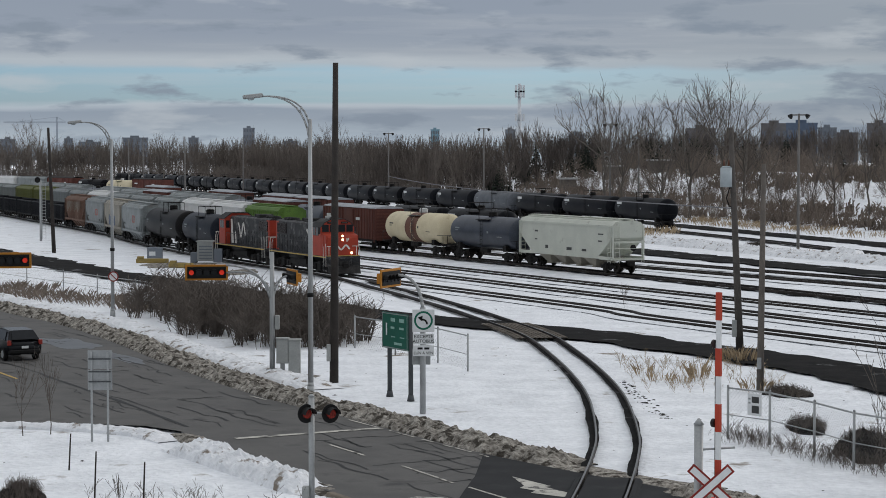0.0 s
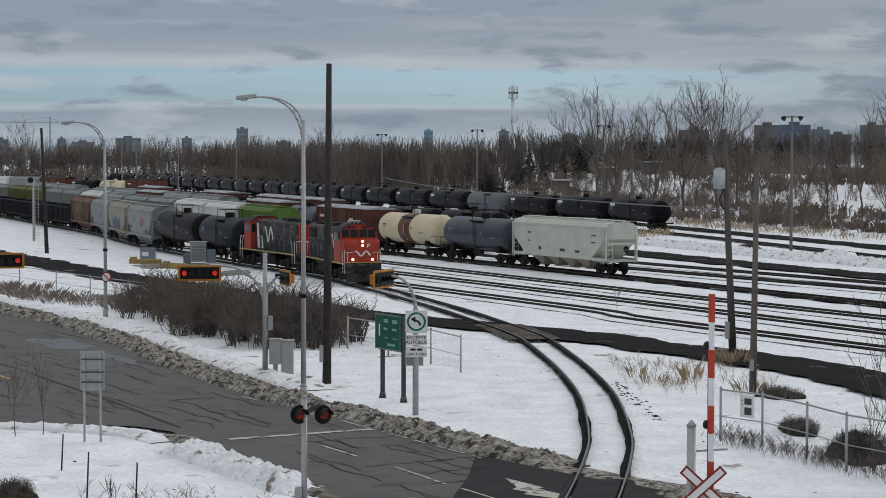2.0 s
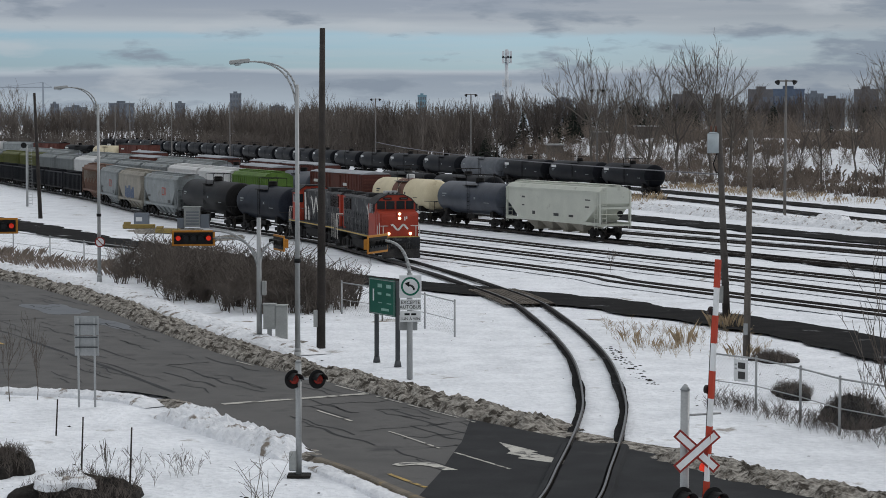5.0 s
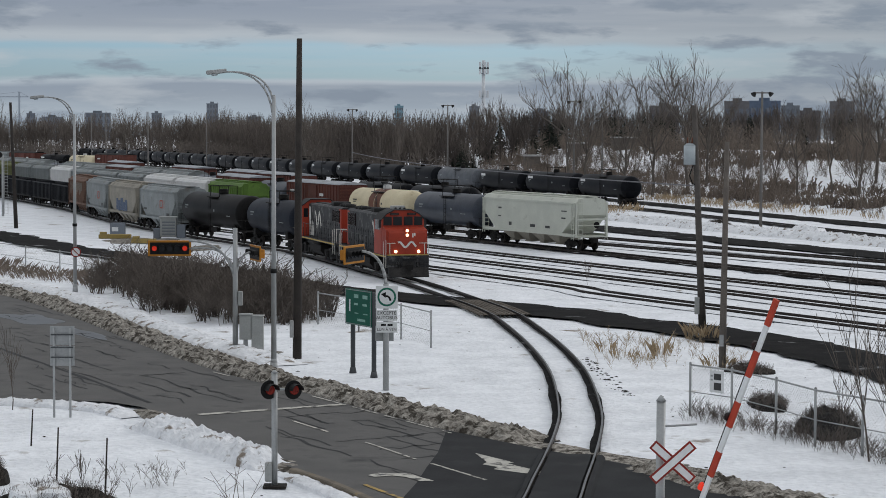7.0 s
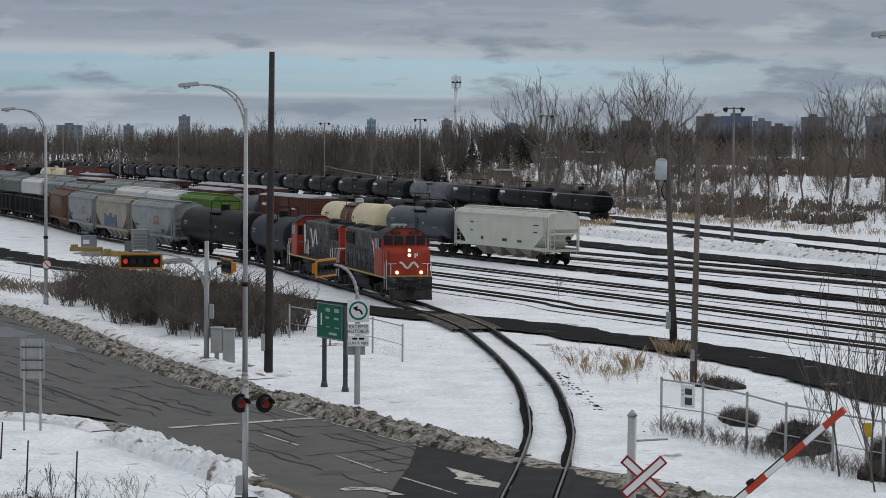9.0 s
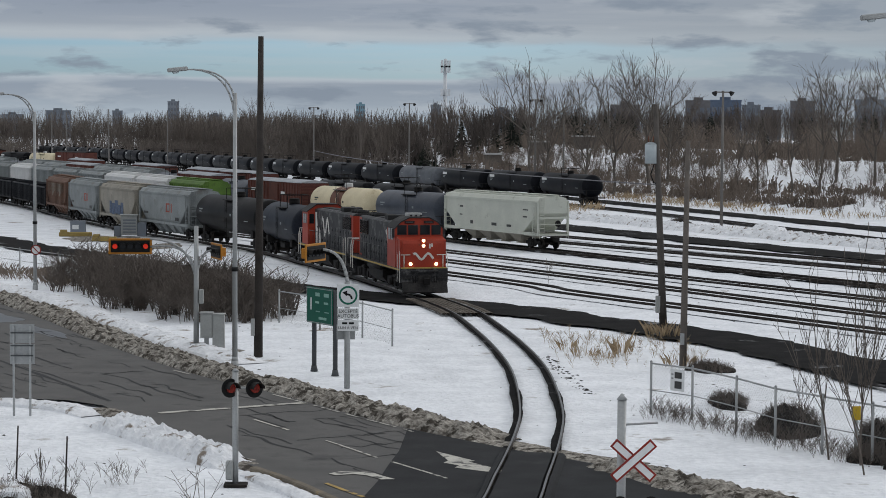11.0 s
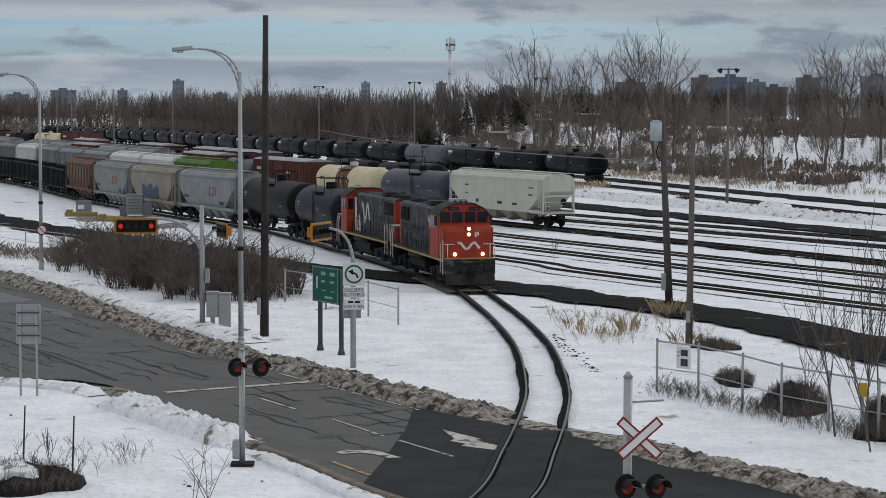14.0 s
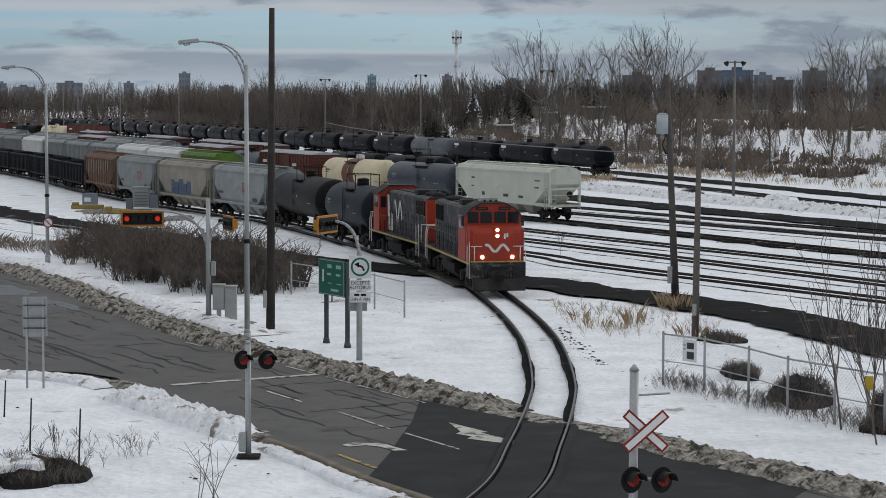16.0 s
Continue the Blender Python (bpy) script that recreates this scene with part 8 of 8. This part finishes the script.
    # saplings and weeds
    for i, (x, y, h) in enumerate(((14.3, 63.6, 6.4), (15.0, 62.4, 7.4), (15.7, 64.2, 6.8), (14.7, 60.6, 5.0), (16.2, 61.5, 7.6), (14.1, 66.8, 3.2), (-15.1, 74.6, 3.0), (-14.2, 75.0, 3.3), (12.0, 137.5, 1.7), (-8.9, 57.4, 1.3))):
        t = bare_tree("sapling", 300 + i, h, 0.008 + 0.0045 * h, "thin leafless sapling standing in the snow", "sapling", 3, (6, 4, 2), 0.5, 0.006 if h < 4 else 0.009, 0.6, "shrub")
        t.location = (x, y, -0.05)
    V, F = tubes(bush_list(random.Random(611), 1.9, 7, 5, 0.012), 4, 0.005)
    ob = new("sapling", np_mesh("sapling", V, F, "twig"))
    ob.location = (-4.3, 52.6, -0.05)
    tagged(ob, "many-stemmed thin leafless sapling standing in the snow", "sapling")
    weeds = [twig_list(random.Random(400 + k), 0.8, 0.007, 0.8, 2, (4, 3), trunk=0.55, upright=0.2) for k in range(4)]
    spots = [(-10.6 + rnd.uniform(0, 4.2), 56.5 + rnd.uniform(0, 4.5), -0.05, rnd.uniform(0, 6), rnd.uniform(0.3, 0.85)) for i in range(36)]
    stuff_of("dry_weeds", weeds, spots, "twig", "dry weed stalks poking through the snow", "weeds", 0.006)
    spots = []
    for i in range(330):
        t = rnd.random()
        spots.append((10.2 + 5.4 * t + rnd.uniform(-0.9, 0.4), 73.6 - 11.5 * t + rnd.uniform(-0.5, 1.6), -0.05, rnd.uniform(0, 6), rnd.uniform(0.3, 0.85)))
    stuff_of("fence_weeds", weeds, spots, "shrub", "dry weeds and brush along the chain-link fence", "weeds", 0.006)
    spots = [(8.2 + rnd.uniform(0, 7), 88 + rnd.uniform(0, 13), -0.05, rnd.uniform(0, 6), rnd.uniform(0.3, 0.9)) for i in range(160)]
    stuff_of("verge_weeds", weeds, spots, "grass", "sparse dry stalks on the snowy verge", "weeds", 0.006)
    # dark heaps
    for x, y, rx, ry, h, label, seed in ((13.35, 76.2, 0.75, 1.3, 0.3, "dark earth heap showing through the snow", 1), (14.3, 69.6, 1.15, 1.5, 0.8, "large dark heap of brush behind the fence", 2), (14.5, 87.6, 1.0, 1.5, 0.2, "dark matted mound at the foot of the pole", 3),
                                         (-9.3, 55.2, 1.7, 1.4, 0.55, "dark tangled brush heap in the snow", 4), (-12.1, 59.2, 0.7, 1.2, 0.65, "dark brush clump at the verge", 5), (16.4, 65.8, 0.7, 1.5, 0.8, "dark brushwood heap by the fence end", 6), (15.7, 63.4, 0.9, 1.0, 0.3, "low dark brush heap at the end of the fence", 9), (16.4, 62.0, 0.9, 0.9, 0.35, "low dark brush heap at the end of the fence", 10), (33.5, 223, 1.4, 4, 0.7, "dark mound beside the yard road", 7), (39.5, 204, 1.6, 5, 1.1, "snowy dirt pile by the yard road", 8)):
        heap(x, y, rx, ry, h, label, seed, "mulch" if seed != 8 else "bank_snow")
    heap(-24.5, 192.5, 3.4, 5.5, 0.05, "muddy gravel patch round the trackside boxes", 31, "dirty_snow")
    heap(-17.5, 181.0, 1.6, 4.5, 0.05, "muddy gravel patch beside the train track", 32, "dirty_snow")
    heap(-7.3, 94.4, 1.7, 2.6, 0.05, "brown gravelly patch round the roadside cabinets", 21, "dirty_snow")
    heap(-9.75, 55.2, 0.85, 1.0, 0.16, "crust of snow lying on the brush heap", 12, "bank_snow", 0.5)
    for x, y, h in ((-10.1, 60.0, 1.55), (-8.35, 57.6, 1.6), (-12.0, 66.5, 1.2)):
        s = thing("stake", "thin dark stake standing in the snow", "stake")
        s.location = (x, y, -0.1)
        bm = bmesh.new()
        rod(bm, (0, 0, 0), (0.06, 0, h), 0.028, 0.022, 6)
        part("shaft", bm, "wood_dark", s)
    m = thing("marker_post", "small yellow marker beside the fence", "marker")
    m.location = (15.55, 65.4, -0.05)
    part("shaft", boxes((-0.05, 0.05, -0.03, 0.03, 0, 1.1)), "galvanised", m)
    part("plate", boxes((-0.14, 0.14, -0.05, -0.031, 0.95, 1.4), bevel=0.01), "paint_sign", m)


M["paint_sign"] = mat("paint_sign", (0.62, 0.42, 0.03), (0.5, 0.34, 0.03), 0.5)


def heap(x, y, rx, ry, h, label, seed, material, lift=0.0):
    n, k = 14, 30
    vs, fs = [], []
    for i in range(n + 1):
        q = i / n
        for j in range(k):
            a = 2 * math.pi * j / k
            r = q * (1 + 0.5 * noise.noise(Vector((math.cos(a) * 1.5, math.sin(a) * 1.5, seed * 3.1))))
            z = h * math.cos(q * math.pi / 2) ** 0.55 * (0.95 + 0.4 * noise.noise(Vector((math.cos(a) * q * 2.5, math.sin(a) * q * 2.5, seed * 2.7))) + 0.3 * noise.noise(Vector((math.cos(a) * q * 9, math.sin(a) * q * 9, seed)))) if q < 1 else -0.15
            vs.append((rx * r * math.cos(a), ry * r * math.sin(a), z))
    for i in range(n):
        for j in range(k):
            fs.append((i * k + j, i * k + (j + 1) % k, (i + 1) * k + (j + 1) % k, (i + 1) * k + j))
    ob = new("mound", fan_mesh("mound", vs, fs, material))
    ob.location = (x, y, land(x, y) + lift)
    tagged(ob, label, "mound")
    if material == "mulch":
        rnd = random.Random(seed)
        st = [twig_list(random.Random(500 + c), 0.55, 0.008, 1.0, 1, (6,), trunk=0.6) for c in range(3)]
        spots = []
        for i in range(260):
            a, q = rnd.uniform(0, 6.28), math.sqrt(rnd.random()) * 0.95
            spots.append((rx * q * math.cos(a), ry * q * math.sin(a), h * math.cos(q * math.pi / 2) ** 0.55 - 0.08, rnd.uniform(0, 6), rnd.uniform(0.3, 0.75)))
        t = stuff_of("brushwood", st, spots, "shrub", "", "", 0.007)
        t.parent = ob


def build_specks():
    """Scattered dirt, clods and bits of gravel lying on the snow."""
    rnd = random.Random(77)
    vs, fs = [], []
    areas = [(-18, 6, 66, 108, 150), (7, 20, 62, 104, 180), (-30, 30, 104, 190, 260), (-12, -3, 52, 74, 60)]
    for x0, x1, y0, y1, n in areas:
        for i in range(n):
            x, y = rnd.uniform(x0, x1), rnd.uniform(y0, y1)
            if noise.noise(Vector((x * 0.25, y * 0.12, 9.0))) < 0.05:
                continue
            r, z = rnd.uniform(0.015, 0.05) * (1 + y / 200), land(x, y)
            k = len(vs)
            m = rnd.randint(4, 6)
            for j in range(m):
                a = 2 * math.pi * j / m
                q = r * rnd.uniform(0.6, 1.3)
                vs.append((x + 1.5 * q * math.cos(a), y + 2.2 * q * math.sin(a), z - 0.01))
            vs.append((x, y, z + r * 0.3))
            fs += [(k + j, k + (j + 1) % m, k + m) for j in range(m)]
    # trodden dirt along the outside of the curve
    for i in range(70):
        t = rnd.random()
        x, y, r = 8.0 + 0.5 * t + rnd.gauss(0, 0.16), 93.0 - 14 * t + rnd.uniform(-0.6, 0.6), rnd.uniform(0.02, 0.08)
        k = len(vs)
        for j in range(6):
            a = math.pi * j / 3
            q = r * rnd.uniform(0.5, 1.3)
            vs.append((x + 1.6 * q * math.cos(a), y + 2.4 * q * math.sin(a), land(x, y) - 0.005))
        vs.append((x, y, land(x, y) + 0.03))
        fs += [(k + j, k + (j + 1) % 6, k + 6) for j in range(6)]
    ob = new("dirt_specks", fan_mesh("dirt_specks", vs, fs, "mulch"))
    tagged(ob, "dark clods and gravel bits scattered on the snow", "debris", kind="stuff")


build_woods()
build_brush()
build_specks()


def roll_wheel(w):
    """Rows for a wheelset that rolls with the train, in its truck's space."""
    rows, home = [], w.location.copy()
    n = 96
    for i in range(n + 1):
        t = 16.0 * i / n
        rows.append((t, Matrix.Translation(home) @ Matrix.Rotation((NOSE_START - nose_at(t)) / 0.46, 4, "Y")))
    return rows


# how far the gate arm leans from upright, in degrees
GATE = [(0.0, 0), (4.2, 0), (4.9, 2.5), (5.6, 7), (6.3, 14), (6.6, 17.5), (7.0, 23), (7.5, 30.5), (8.0, 37), (8.5, 43.5), (9.0, 50), (9.6, 59), (10.2, 70), (10.8, 82), (11.2, 89), (11.5, 90), (16.0, 90)]


def motions():
    for ob, back, half in CONSIST:
        walk(ob, [(t / 2, on_rails(ob, nose_at(t / 2) + back, half)) for t in range(33)])
    for w in WHEELS[:28]:
        walk(w, roll_wheel(w))
    walk(GATE_ARM, [(t, Matrix.Translation((0, 0, 1.33)) @ Matrix.Rotation(radians(a), 4, "Y")) for t, a in GATE])
    walk(CAR, [(t, pose(-21.3 - 2.4 * t, 102.6 + 4.27 * t, 0.05, 0, 0, 119.3)) for t in (0.0, 1.0, 2.0, 4.0, 8.0, 16.0)])


motions()
